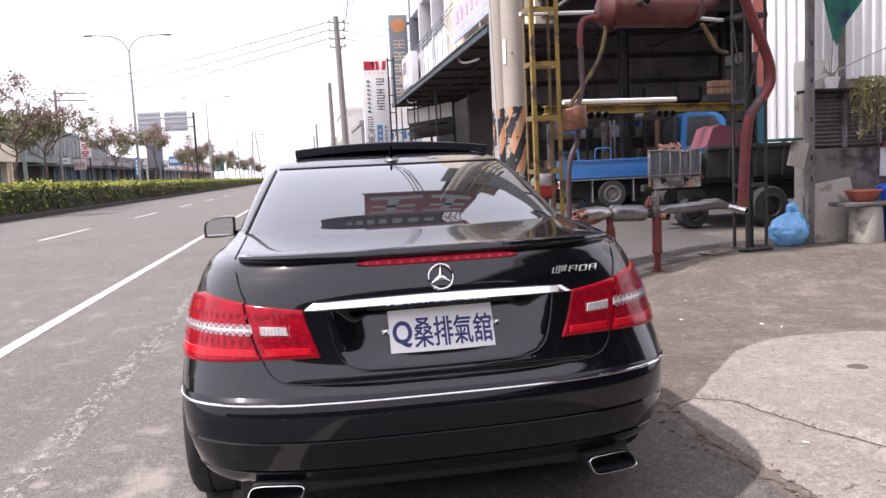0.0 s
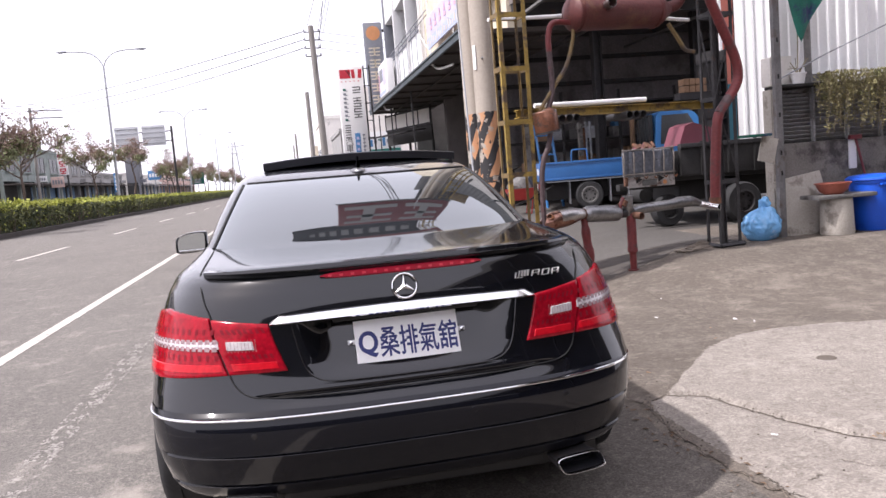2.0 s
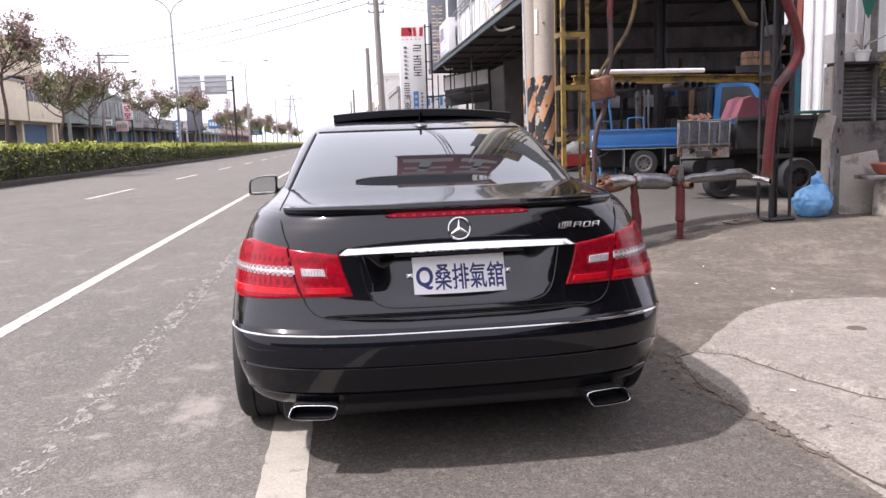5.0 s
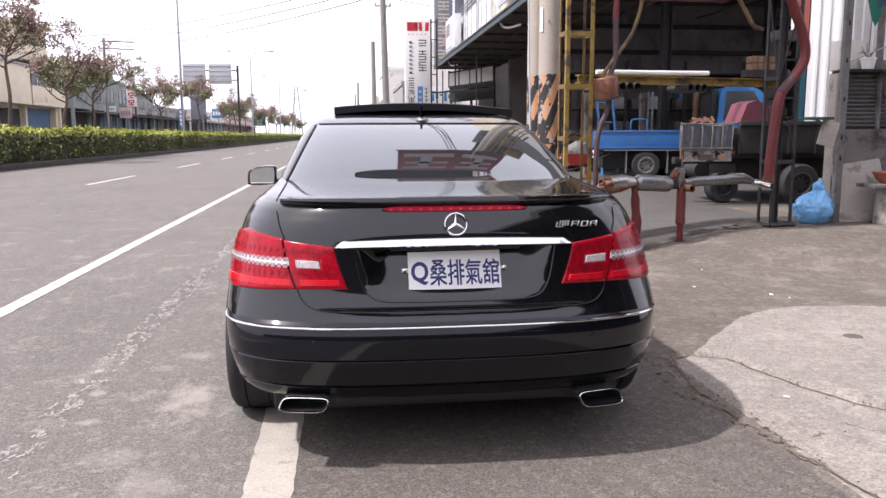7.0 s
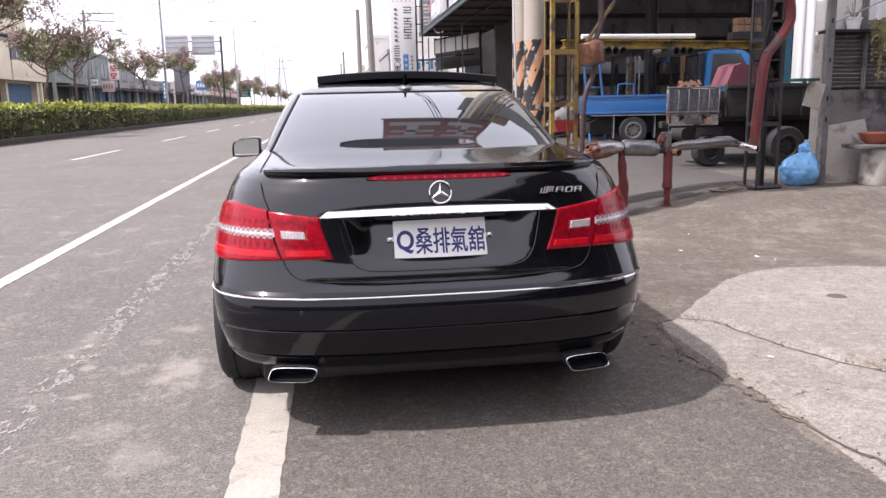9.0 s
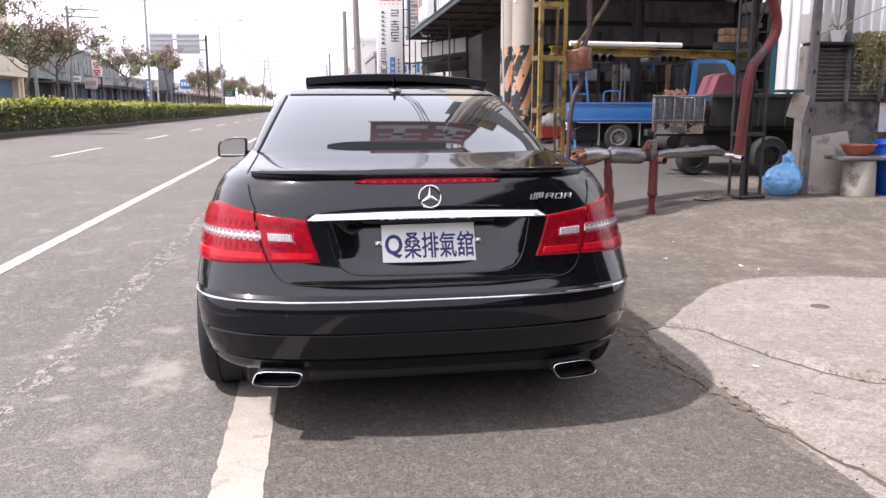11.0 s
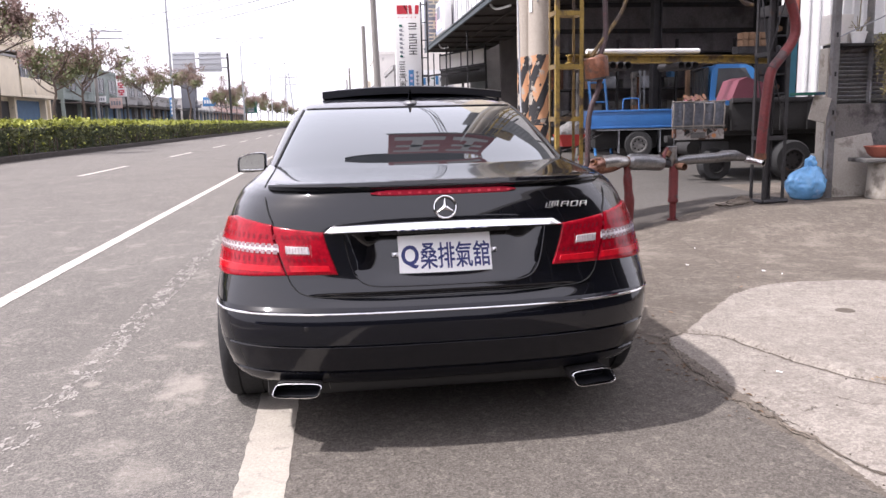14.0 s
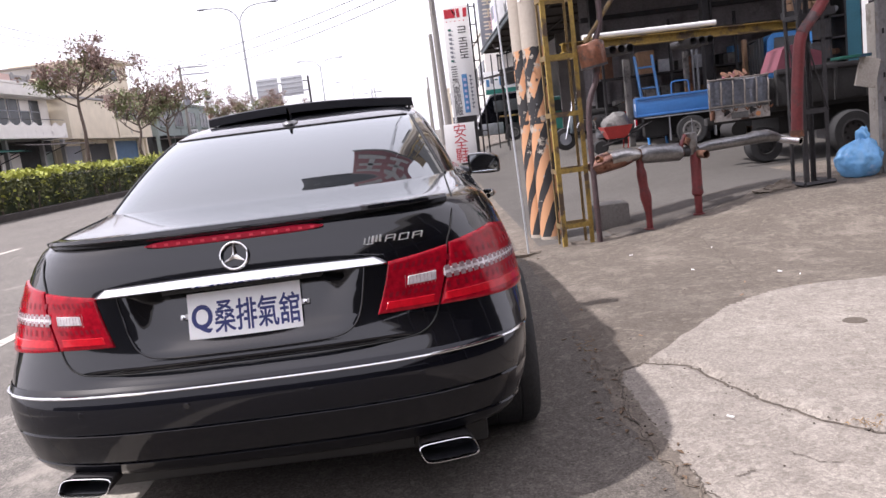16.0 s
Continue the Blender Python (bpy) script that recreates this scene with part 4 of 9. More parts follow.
chrome_line = [bumper_point(-0.985 + 1.97 * i / 120, 12, 0.001) for i in range(121)]
part("bumper_strip", tube(chrome_line, 0.0052, 8, flat=0.9), CHROME, car, "thin chrome strip across the bumper")
part("under_tray", box(CX - 0.70, CX + 0.70, 2.55, 6.8, 0.17, 0.30, 0.02), BLACKTRIM, car)
part("rear_valance", box(CX - 0.46, CX + 0.46, 2.45, 2.66, 0.215, 0.30, 0.025), BLACKTRIM, car)
for side in (1, -1):
    part("sill", box(CX + side * 0.845 - 0.05, CX + side * 0.845 + 0.04, 3.72, 5.72, 0.2, 0.57, 0.03), PAINT, car)
part("front_bumper", box(CX - 0.86, CX + 0.86, 6.45, 7.0, 0.2, 0.58, 0.09), PAINT, car)
# Near-black box puts shade inside the lower body and wheel arches.
part("underbody_shade", box(CX - 0.80, CX + 0.80, 2.72, 6.6, 0.30, 0.555), GROOVE, car)


def car_patch(name, a_in, a_out, z_lo, z_hi, out, material, parent, side, nu=18, nv=10, label="", thick=0.012):
    """A panel on the shell; the four limits are functions of the other running coordinate from 0 to 1."""
    rows = []
    tight = nu > 10
    us = [0.0, 0.006, 0.02] + [i / (nu - 2) for i in range(1, nu - 2)] + [0.98, 0.994, 1.0] if tight else [i / nu for i in range(nu + 1)]
    vs = [0.0, 0.012, 0.035] + [i / (nv - 2) for i in range(1, nv - 2)] + [0.965, 0.988, 1.0] if tight and nv > 6 else [i / nv for i in range(nv + 1)]
    nu, nv = len(us) - 1, len(vs) - 1
    for j in range(nv + 1):
        v = vs[j]
        row = []
        for i in range(nu + 1):
            u = us[i]
            z = z_lo(u) + (z_hi(u) - z_lo(u)) * v
            a = a_in(v) + (a_out(v) - a_in(v)) * u
            edge = 1 if 0 < i < nu and 0 < j < nv else 0
            rim = 0.0025 if tight and (i in (1, nu - 1) or (nv > 6 and j in (1, nv - 1))) else 0.0
            row.append(shell(a, z, out - rim if edge else -thick, side))
        rows.append(row)
    return part(name, sheet(rows), material, parent, label)


def lerp(a, b):
    return lambda t: a + (b - a) * t


def table(*v):
    xs = [i / (len(v) - 1) for i in range(len(v))]
    return lambda t: float(np.interp(t, xs, v))


# rear lamps: the outer one on the wing, the inner one on the boot lid
for side in (1, -1):
    ai = lerp(to_a(0.590, 0.68), to_a(0.639, 0.865))
    ao = lerp(0.885, 0.84)
    outer = car_patch("tail_lamp", ai, ao, table(0.684, 0.676, 0.668, 0.668), table(0.866, 0.878, 0.888, 0.872), 0.010, RED_LENS, car, side, 26, 16, "red tail lamp wrapping round the corner")
    inner = car_patch("lid_lamp", lerp(to_a(0.400, 0.69), to_a(0.450, 0.84)), lerp(to_a(0.586, 0.68), to_a(0.635, 0.862)), table(0.687, 0.684), table(0.842, 0.852, 0.862), 0.008, RED_LENS, car, side, 18, 14, "red lamp with clear reversing light")
    am = lerp(to_a(0.608, 0.77), to_a(0.612, 0.80))
    strip = car_patch("reflector_strip", am, lerp(0.84, 0.84), table(0.760, 0.763, 0.770), table(0.802, 0.802, 0.795), 0.0122, DULLCHROME, outer, side, 24, 4, "clear silvery strip of small cells")
    clear = car_patch("reversing_light", lerp(to_a(0.482, 0.76), to_a(0.492, 0.80)), lerp(to_a(0.597, 0.76), to_a(0.602, 0.8)), table(0.752, 0.752), table(0.799, 0.803), 0.0105, CLEAR_LENS, inner, side, 8, 4, "clear reversing light")
    for k in range(9):
        x0 = 0.492 + 0.0112 * k
        car_patch("lamp_rib", lerp(to_a(x0, 0.76), to_a(x0 + 0.003, 0.79)), lerp(to_a(x0 + 0.0014, 0.76), to_a(x0 + 0.0044, 0.79)), table(0.757, 0.757), table(0.796, 0.797), 0.0110, SMOKED_CELL, clear, side, 2, 2, thick=-0.0108)
    for k in range(15):
        a0 = to_a(0.616, 0.78) + (0.825 - to_a(0.616, 0.78)) * k / 15
        da, dz = (0.825 - to_a(0.616, 0.78)) / 15 * 0.70, 0.006 * k / 15
        for zc in (0.7690 + dz * 0.7, 0.7925 - dz * 0.4):
            car_patch("lamp_cell", lerp(a0, a0), lerp(a0 + da, a0 + da), table(zc - 0.0072, zc - 0.0072), table(zc + 0.0072, zc + 0.0072), 0.0130, SMOKED_CELL, strip, side, 2, 2, thick=-0.0124)
    for k in range(13):
        a0 = to_a(0.618, 0.74) + (0.835 - to_a(0.618, 0.74)) * k / 13
        car_patch("lamp_rib", lerp(a0, a0), lerp(a0 + 0.012, a0 + 0.012), table(0.732, 0.732), table(0.750, 0.750), 0.0110, DEEP_LENS, outer, side, 2, 2, thick=-0.0106)
        a1 = a0 + 0.018
        car_patch("lamp_rib", lerp(a1, a1), lerp(a1 + 0.012, a1 + 0.012), table(0.814, 0.814), table(0.832, 0.832), 0.0110, DEEP_LENS, outer, side, 2, 2, thick=-0.0106)
    for k in range(8):
        x0 = 0.440 + 0.148 * k / 8
        car_patch("lamp_rib", lerp(to_a(x0, 0.73), to_a(x0 + 0.005, 0.75)), lerp(to_a(x0 + 0.010, 0.73), to_a(x0 + 0.015, 0.75)), table(0.734, 0.734), table(0.748, 0.748), 0.0090, DEEP_LENS, inner, side, 2, 2, thick=-0.0086)
        car_patch("lamp_rib", lerp(to_a(x0 + 0.02, 0.81), to_a(x0 + 0.026, 0.83)), lerp(to_a(x0 + 0.03, 0.81), to_a(x0 + 0.036, 0.83)), table(0.814, 0.814), table(0.830, 0.830), 0.0090, DEEP_LENS, inner, side, 2, 2, thick=-0.0086)
    car_patch("lower_light_band", lerp(to_a(0.60, 0.69), to_a(0.61, 0.725)), lerp(0.865, 0.858), table(0.688, 0.680), table(0.730, 0.726), 0.0122, LIGHTBAND, outer, side, 20, 4, "brighter red lower band")
    car_patch("lower_light_band", lerp(to_a(0.407, 0.69), to_a(0.418, 0.73)), lerp(to_a(0.584, 0.69), to_a(0.594, 0.73)), table(0.691, 0.688), table(0.731, 0.730), 0.0100, LIGHTBAND, inner, side, 10, 4, "brighter red lower band")

# boot lid joints
for side in (1, -1):
    line = [(0.672, 0.995), (0.664, 0.95), (0.652, 0.905), (0.636, 0.866), (0.615, 0.79), (0.590, 0.69), (0.568, 0.645), (0.53, 0.618), (0.46, 0.608), (0.25, 0.603), (0.0, 0.602)]
    pts = bend([tail(side * x, z, 0.0015) for x, z in line], 5)
    part("lid_joint", tube(pts, 0.0024, 6), GROOVE, car)
    deck = [shell(to_a(x, z), z, 0.001, side) for x, z in ((0.672, 0.995), (0.668, 1.01), (0.665, 1.025), (0.663, 1.038))]
    part("deck_joint", tube(bend(deck, 4), 0.0035, 6), GROOVE, car)

# spoiler lip along the edge of the boot
def lip():
    rows = []
    for i in range(61):
        x = -0.655 + 1.31 * i / 60
        h = 0.010 + 0.012 * (1 - (abs(x) / 0.655) ** 3)
        px, py, _ = tail(x, 0.985)
        rows.append([(px, py + 0.006, 0.984), (px, py - 0.014, 0.993), (px, py - 0.024, 0.996 + h * 0.5), (px, py - 0.020, 0.998 + h), (px, py + 0.03, 1.000 + h * 0.9), (px, py + 0.11, 1.003 + h * 0.2), (px, py + 0.13, 0.990)])
    return sheet(rows)


part("boot_spoiler", lip(), PAINT, car, "slim black lip spoiler")
rows = []
for i in range(33):
    x = -0.272 + 0.544 * i / 32
    w = 0.0110 * (1 - (abs(x) / 0.276) ** 10)
    px, py, _ = tail(x, 0.975)
    rows.append([(px, py - 0.004 - o, 0.977 + h * w) for h, o in ((-1, 0), (-0.6, 0.006), (0.6, 0.006), (1, 0))])
brake = part("brake_light", sheet(rows), BRAKE, car, "long red high brake light")
for k in range(14):
    x = -0.24 + 0.48 * k / 13
    px, py, _ = tail(x, 0.975)
    part("brake_light_cell", box(px - 0.006, px + 0.006, py - 0.0125, py - 0.008, 0.973, 0.981, 0.001), BRAKECELL, brake)

# chrome bar over the plate
rows = []
for i in range(49):
    x = -0.447 + 0.894 * i / 48
    e = abs(x) / 0.447
    zt, zb = 0.873 - 0.012 * e ** 2 - 0.018 * max(0, e - 0.93) / 0.07, 0.841 - 0.006 * e ** 2
    px, py, _ = tail(x, 0.855)
    rows.append([(px, py + 0.01, zt + 0.002), (px, py - 0.010, zt - 0.002), (px, py - 0.022, zb + 0.006), (px, py - 0.016, zb + 0.001), (px, py + 0.03, zb)])
part("chrome_bar", sheet(rows), CHROME, car, "polished chrome grip bar")
part("grip_pocket", box(CX - 0.245, CX + 0.245, 2.40, 2.45, 0.822, 0.838, 0.004), BLACKTRIM, car)

# recess rim
for side in (1, -1):
    rim = [(0.379, 0.838), (0.37, 0.79), (0.352, 0.71), (0.325, 0.665), (0.27, 0.643), (0.15, 0.639), (0.0, 0.638)]
    part("recess_rim", tube(bend([tail(side * x, z, 0.0) for x, z in rim], 5), 0.003, 8), PAINT, car)

# advertising plate with its lettering
P0 = Vector((0.378, 2.402, 0.738))
PT = Matrix.Translation(P0) @ pose(0, 0, 0, -19.0, 0, 0) @ pose(0, 0, 0, 0, -0.6, 0)
plate = part("plate", box(-0.175, 0.175, -0.003, 0.0, -0.080, 0.080, 0.001, turn=PT), PLATE, car, "white plate with bold navy lettering")
for side in (1, -1):
    bm = lathe([(0.0, 0.006), (0.006, 0.005), (0.008, 0.0)], (0, 0, 0), 10)
    bmesh.ops.transform(bm, matrix=PT @ Matrix.Translation((side * 0.188, -0.002, 0.012)) @ pose(0, 0, 0, 90), verts=bm.verts)
    part("plate_screw", bm, CHROME, plate)
    part("plate_bracket", box(side * 0.183 - 0.016, side * 0.183 + 0.016, 0.0, 0.003, 0.004, 0.020, 0.001, turn=PT), STEEL, plate)


def glyph(text, x0, x1, z0, z1, m, material, parent, bold=0.0, depth=0.0008):
    """One character of the built-in font as a mesh that fills the box given, in the plane of m."""
    cu = bpy.data.curves.new("lettering", "FONT")
    cu.body, cu.size, cu.extrude, cu.resolution_u = text, 1.0, 0.01, 4
    tmp = bpy.data.objects.new("lettering", cu)
    scene.collection.objects.link(tmp)
    bpy.context.view_layer.update()
    me = bpy.data.meshes.new_from_object(tmp.evaluated_get(bpy.context.evaluated_depsgraph_get()))
    bpy.data.objects.remove(tmp)
    co = np.array([v.co[:] for v in me.vertices])
    lo, hi = co.min(0), co.max(0)
    fit = Matrix.Translation((x0, 0, z0)) @ Matrix.Diagonal(((x1 - x0) / (hi[0] - lo[0]), 1, (z1 - z0) / (hi[1] - lo[1]), 1)) @ pose(0, 0, 0, 90) @ Matrix.Translation((-lo[0], -lo[1], 0)) @ Matrix.Diagonal((1, 1, depth / 0.02, 1))
    bm = bmesh.new()
    for k, (dx, dz) in enumerate(((0, 0), (bold, 0), (-bold, 0), (0, bold), (0, -bold), (bold * 0.7, bold * 0.7), (-bold * 0.7, -bold * 0.7)) if bold else ((0, 0),)):
        more = me.copy()
        more.transform(m @ Matrix.Translation((dx, -0.00012 * k, dz)) @ fit)
        bm.from_mesh(more)
        bpy.data.meshes.remove(more)
    bm.to_mesh(me)
    bm.free()
    me.materials.clear()
    me.materials.append(material)
    ob = new("lettering", me)
    ob.parent = parent
    return ob


PM = PT @ Matrix.Translation((0, -0.0036, 0))
glyph("Q", -0.162, -0.102, -0.044, 0.040, PM, NAVY, plate, 0.0026)
for n, ch in enumerate("桑排氣舘"):
    glyph(ch, -0.093 + 0.0665 * n, -0.031 + 0.0665 * n, -0.049, 0.047, PM, NAVY, plate, 0.0011)

# round emblem: a plain ring with three spokes
EM = Matrix.Translation((0.380, 2.377, 0.921)) @ pose(0, 0, 0, -14, 0, 0)
rows = []
for k in range(41):
    t = 2 * math.pi * k / 40
    rows.append([((0.0405 + q * 0.0042 * math.cos(p)) * math.cos(t), 0.0042 * math.sin(p), (0.0405 + q * 0.0042 * math.cos(p)) * math.sin(t)) for q, p in [(1, 2 * math.pi * j / 8) for j in range(9)]])
bm = sheet(rows)
bmesh.ops.transform(bm, matrix=EM, verts=bm.verts)
emblem = part("round_emblem", bm, CHROME, car, "chrome ring emblem")
for k in range(3):
    t = math.pi / 2 + k * 2 * math.pi / 3
    d, n = Vector((math.cos(t), 0, math.sin(t))), Vector((-math.sin(t), 0, math.cos(t)))
    bm = bmesh.new()
    vs = [bm.verts.new(p) for p in (d * 0.039, n * 0.0075 + d * 0.004, -n * 0.0075 + d * 0.004, -d * 0.006, Vector((0, -0.006, 0)))]
    for f in ((0, 1, 4), (1, 3, 4), (3, 2, 4), (2, 0, 4), (0, 2, 3, 1)):
        bm.faces.new([vs[i] for i in f])
    bmesh.ops.transform(bm, matrix=EM, verts=bm.verts)
    part("emblem_spoke", bm, CHROME, emblem, smooth=False)

# badge: plain slanting chrome shapes, four bars and three open frames
badge = new("badge")
badge.parent = car


def badge_bar(x, z, w, h, lean=22.0, name="badge_bar"):
    p, q = Vector(tail(x, z, 0.002)), Vector(tail(x + 0.01, z, 0.002))
    turn = Matrix.Translation(p) @ pose(0, 0, 0, 0, 0, math.degrees(math.atan2(q.y - p.y, q.x - p.x))) @ pose(0, 0, 0, -8, lean, 0)
    part(name, box(-w / 2, w / 2, -0.003, 0.002, -h / 2, h / 2, 0.0008, turn=turn), POLISHED, badge)


def badge_z(x):
    return 0.914 - (x - 0.39) * 0.05


badge_bar(0.388, badge_z(0.388) - 0.004, 0.0030, 0.020)
badge_bar(0.402, badge_z(0.402) - 0.012, 0.0240, 0.0028, 0.0)
for k in range(4):
    badge_bar(0.402 + 0.0112 * k, badge_z(0.408) + 0.001, 0.0070 if k else 0.0030, 0.021)
for k in range(3):
    x = 0.466 + 0.041 * k
    z = badge_z(x)
    for dx in (-0.013, 0.013):
        badge_bar(x + dx, z, 0.0040, 0.021, 26.0)
    badge_bar(x + 0.003, z + 0.0085, 0.027, 0.0030, 0.0)
    badge_bar(x - 0.003, z - 0.0085 if k % 2 else z, 0.027, 0.0026, 0.0)

# glass
def glass(name, a0, a1, z0, z1, side, out=0.004, label="", nu=24, nv=18, power=1.0):
    rows = []
    for j in range(nv + 1):
        v = j / nv
        z = z0 + (z1 - z0) * v
        rows.append([shell(a0(v) + (a1(v) - a0(v)) * i / nu, z, out if 0 < j < nv and 0 < i < nu else 0.0005, side) for i in range(nu + 1)])
    return part(name, sheet(rows), DARKGLASS, car, label)


def rear_glass():
    rows = []
    for j in range(23):
        v = j / 22
        z = 1.045 + (1.300 - 1.045) * v
        row = []
        lim = to_a(0.662 - 0.118 * v, z)
        for i in range(61):
            a = lim * (2 * i / 60 - 1)
            inside = 0 < j < 22 and 0 < i < 60
            row.append(shell(abs(a), z, 0.004 if inside else 0.0005, 1 if a >= 0 else -1))
        rows.append(row)
    return part("rear_window", sheet(rows), DARKGLASS, car, "dark tinted rear window")


rear_glass()
for side in (1, -1):
    glass("side_window", lerp(1.02, 1.03), lerp(1.90, 1.86), 1.045, 1.30, side, label="tinted side window", nu=16, nv=8)
    rim = [shell(to_a(0.668 - 0.118 * v, 1.045 + 0.255 * v), 1.045 + 0.255 * v, 0.003, side) for v in [i / 12 for i in range(13)]]
    part("window_seal", tube(rim, 0.006, 6), BLACKTRIM, car)
part("windscreen", sheet([[shell(3 - (3 - 2.25) * abs(i) / 10, z, 0.004, 1 if i >= 0 else -1) for i in range(-10, 11)] for z in zs(1.05, 1.30, 8)]), DARKGLASS, car)
# roof: glass panel, tilted sunroof, aerial fin
part("roof_joint", tube([shell(to_a(x, 1.306), 1.306, 0.002, 1 if x >= 0 else -1) for x in zs(-0.53, 0.53, 31)], 0.005, 6), GROOVE, car)
rows = []
for i in range(31):
    x = -0.455 + 1.015 * i / 30
    c = 0.026 * (x / 0.5) ** 2
    rows.append([(CX + x, 3.99 + 0.05 * (x / 0.5) ** 2, 1.424 - c), (CX + x, 3.985 + 0.05 * (x / 0.5) ** 2, 1.412 - c), (CX + x, 3.995 + 0.05 * (x / 0.5) ** 2, 1.396 - c), (CX + x, 4.60, 1.388 - c), (CX + x, 4.60, 1.396 - c), (CX + x, 4.2, 1.419 - c)])
part("sunroof", sheet(rows, close=True), DARKGLASS, car, "dark glass sunroof tilted open")
rows = []
for i in range(31):
    x = -0.458 + 1.021 * i / 30
    c, y = 0.026 * (x / 0.5) ** 2, 3.972 + 0.05 * (x / 0.5) ** 2
    rows.append([(CX + x, y + 0.012, 1.427 - c), (CX + x, y, 1.423 - c), (CX + x, y + 0.002, 1.386 - c), (CX + x, y + 0.020, 1.384 - c), (CX + x, y + 0.03, 1.40 - c)])
part("sunroof_edge", sheet(rows, close=True), SUNEDGE, car, "dark rubber-edged rear rim of the sunroof")
for side in (1, -1):
    part("sunroof_arm", box(CX + (0.545 if side > 0 else -0.44) - 0.006, CX + (0.545 if side > 0 else -0.44) + 0.006, 4.04, 4.06, 1.31, 1.396, 0.002), BLACKTRIM, car)
fin = []
for t, h, w in ((0.0, 0.0, 0.004), (0.15, 0.003, 0.018), (0.4, 0.010, 0.027), (0.65, 0.024, 0.027), (0.85, 0.050, 0.020), (1.0, 0.062, 0.010)):
    y = 3.80 - 0.14 * t
    fin.append([(CX + w, y, 1.312), (CX + w * 0.75, y, 1.328), (CX + 0.004, y, 1.334 + h), (CX - 0.004, y, 1.334 + h), (CX - w * 0.75, y, 1.328), (CX - w, y, 1.312)])
bm = bmesh.new()
bmesh.ops.create_icosphere(bm, subdivisions=3, radius=1.0)
for v in bm.verts:
    v.co = Vector((CX + v.co.x * 0.040, 3.70 + v.co.y * 0.075, 1.322 + v.co.z * 0.020))
part("aerial_base", bm, DULLSTEEL, car, "dull grey oval foot of the aerial")
part("aerial_fin", sheet(fin), PAINT, car, "small black shark-fin aerial")

# mirrors
for side in (1, -1):
    m0 = pose(CX + side * 0.935, 4.72, 0.992, 5 if side > 0 else 0, 0, -9 if side > 0 else -4)
    shape = bend([(0.088, -0.052), (0.092, 0.045), (0.070, 0.062), (0.0, 0.060), (-0.060, 0.046), (-0.086, 0.020), (-0.090, -0.040), (-0.078, -0.058), (0.0, -0.060), (0.088, -0.052)], 4)

    def ring(k, y):
        return [m0 @ Vector((-side * p.x * k, y, p.y * k)) for p in shape[:-1]]
    bm = sheet([ring(0.84, -0.040), ring(0.90, -0.056), ring(1.0, -0.050), ring(1.03, -0.02), ring(0.92, 0.03), ring(0.6, 0.058), ring(0.05, 0.066)], close=True)
    mirror = part("door_mirror", bm, PAINT, car, "black door mirror")
    part("mirror_glass", sheet([ring(0.86, -0.047), ring(0.02, -0.047)], close=True), MIRROR, mirror)
    part("mirror_trim", box(-0.070, 0.070, -0.0585, -0.05, -0.052, -0.042, 0.002, turn=m0), CHROME, mirror)
    part("mirror_arm", tube([m0 @ Vector((-side * 0.09, 0.02, -0.05)), (CX + side * 0.78, 4.80, 0.965)], 0.025, 8), PAINT, mirror)
    part("door_handle", tube(bend([(CX + side * 0.885, 3.95, 0.86), (CX + side * 0.915, 4.02, 0.865), (CX + side * 0.915, 4.15, 0.865), (CX + side * 0.885, 4.22, 0.86)], 4), 0.012, 8), PAINT, car)

# exhaust tips
def tip(side):
    c = Vector((CX + side * (0.566 if side > 0 else 0.574), 2.36, 0.248 - 0.012 * side))
    def ring(w, h, y, k=32):
        out = []
        for i in range(k):
            t = 2 * math.pi * i / k
            ct, st = math.cos(t), math.sin(t)
            x, z = w * 1.05 * math.copysign(abs(ct) ** 0.42, ct), (0.72 if side < 0 else 0.82) * h * math.copysign(abs(st) ** 0.45, st)
            out.append((c.x + x - side * z * 0.42 - side * y * 0.10, c.y + y + z * 0.25 + side * x * 0.22, c.z + z))
        return out
    ob = part("exhaust_tip", sheet([ring(0.0845, 0.0368, 0.004), ring(0.083, 0.035, 0.03), ring(0.074, 0.026, 0.13)], close=True), DARKSTEEL, car, "oblong exhaust tip with a thin chrome rim")
    part("chrome_rim", sheet([ring(0.0785, 0.0318, 0.012), ring(0.0788, 0.0322, -0.001), ring(0.0805, 0.0338, -0.004), ring(0.0832, 0.0362, -0.003), ring(0.0852, 0.0376, 0.004), ring(0.0846, 0.0370, 0.010)], close=True), RIMCHROME, ob, "thin bright rim")
    part("exhaust_bore", sheet([ring(0.01, 0.004, 0.10), ring(0.06, 0.02, 0.10), ring(0.076, 0.030, 0.095), ring(0.0784, 0.0317, 0.0122)], close=True), SOOTBORE, ob)
    part("silencer_box", box(c.x - 0.10, c.x + 0.10, 2.62, 3.0, 0.22, 0.33, 0.04), DARKSTEEL, ob)


tip(1)
tip(-1)
for x in (-0.52, -0.19, 0.19, 0.52):
    p = bumper_point(math.copysign((2 / math.pi) * math.asin((abs(x) / 0.881) ** 1.497) * 36 / 37, x), 11, 0.001)
    bm = lathe([(0.0, 0.001), (0.009, 0.001), (0.0100, 0.0)], (0, 0, 0), 14)
    bmesh.ops.transform(bm, matrix=Matrix.Translation(p) @ pose(0, 0, 0, 90), verts=bm.verts)
    part("parking_sensor", bm, BUMPER, car)

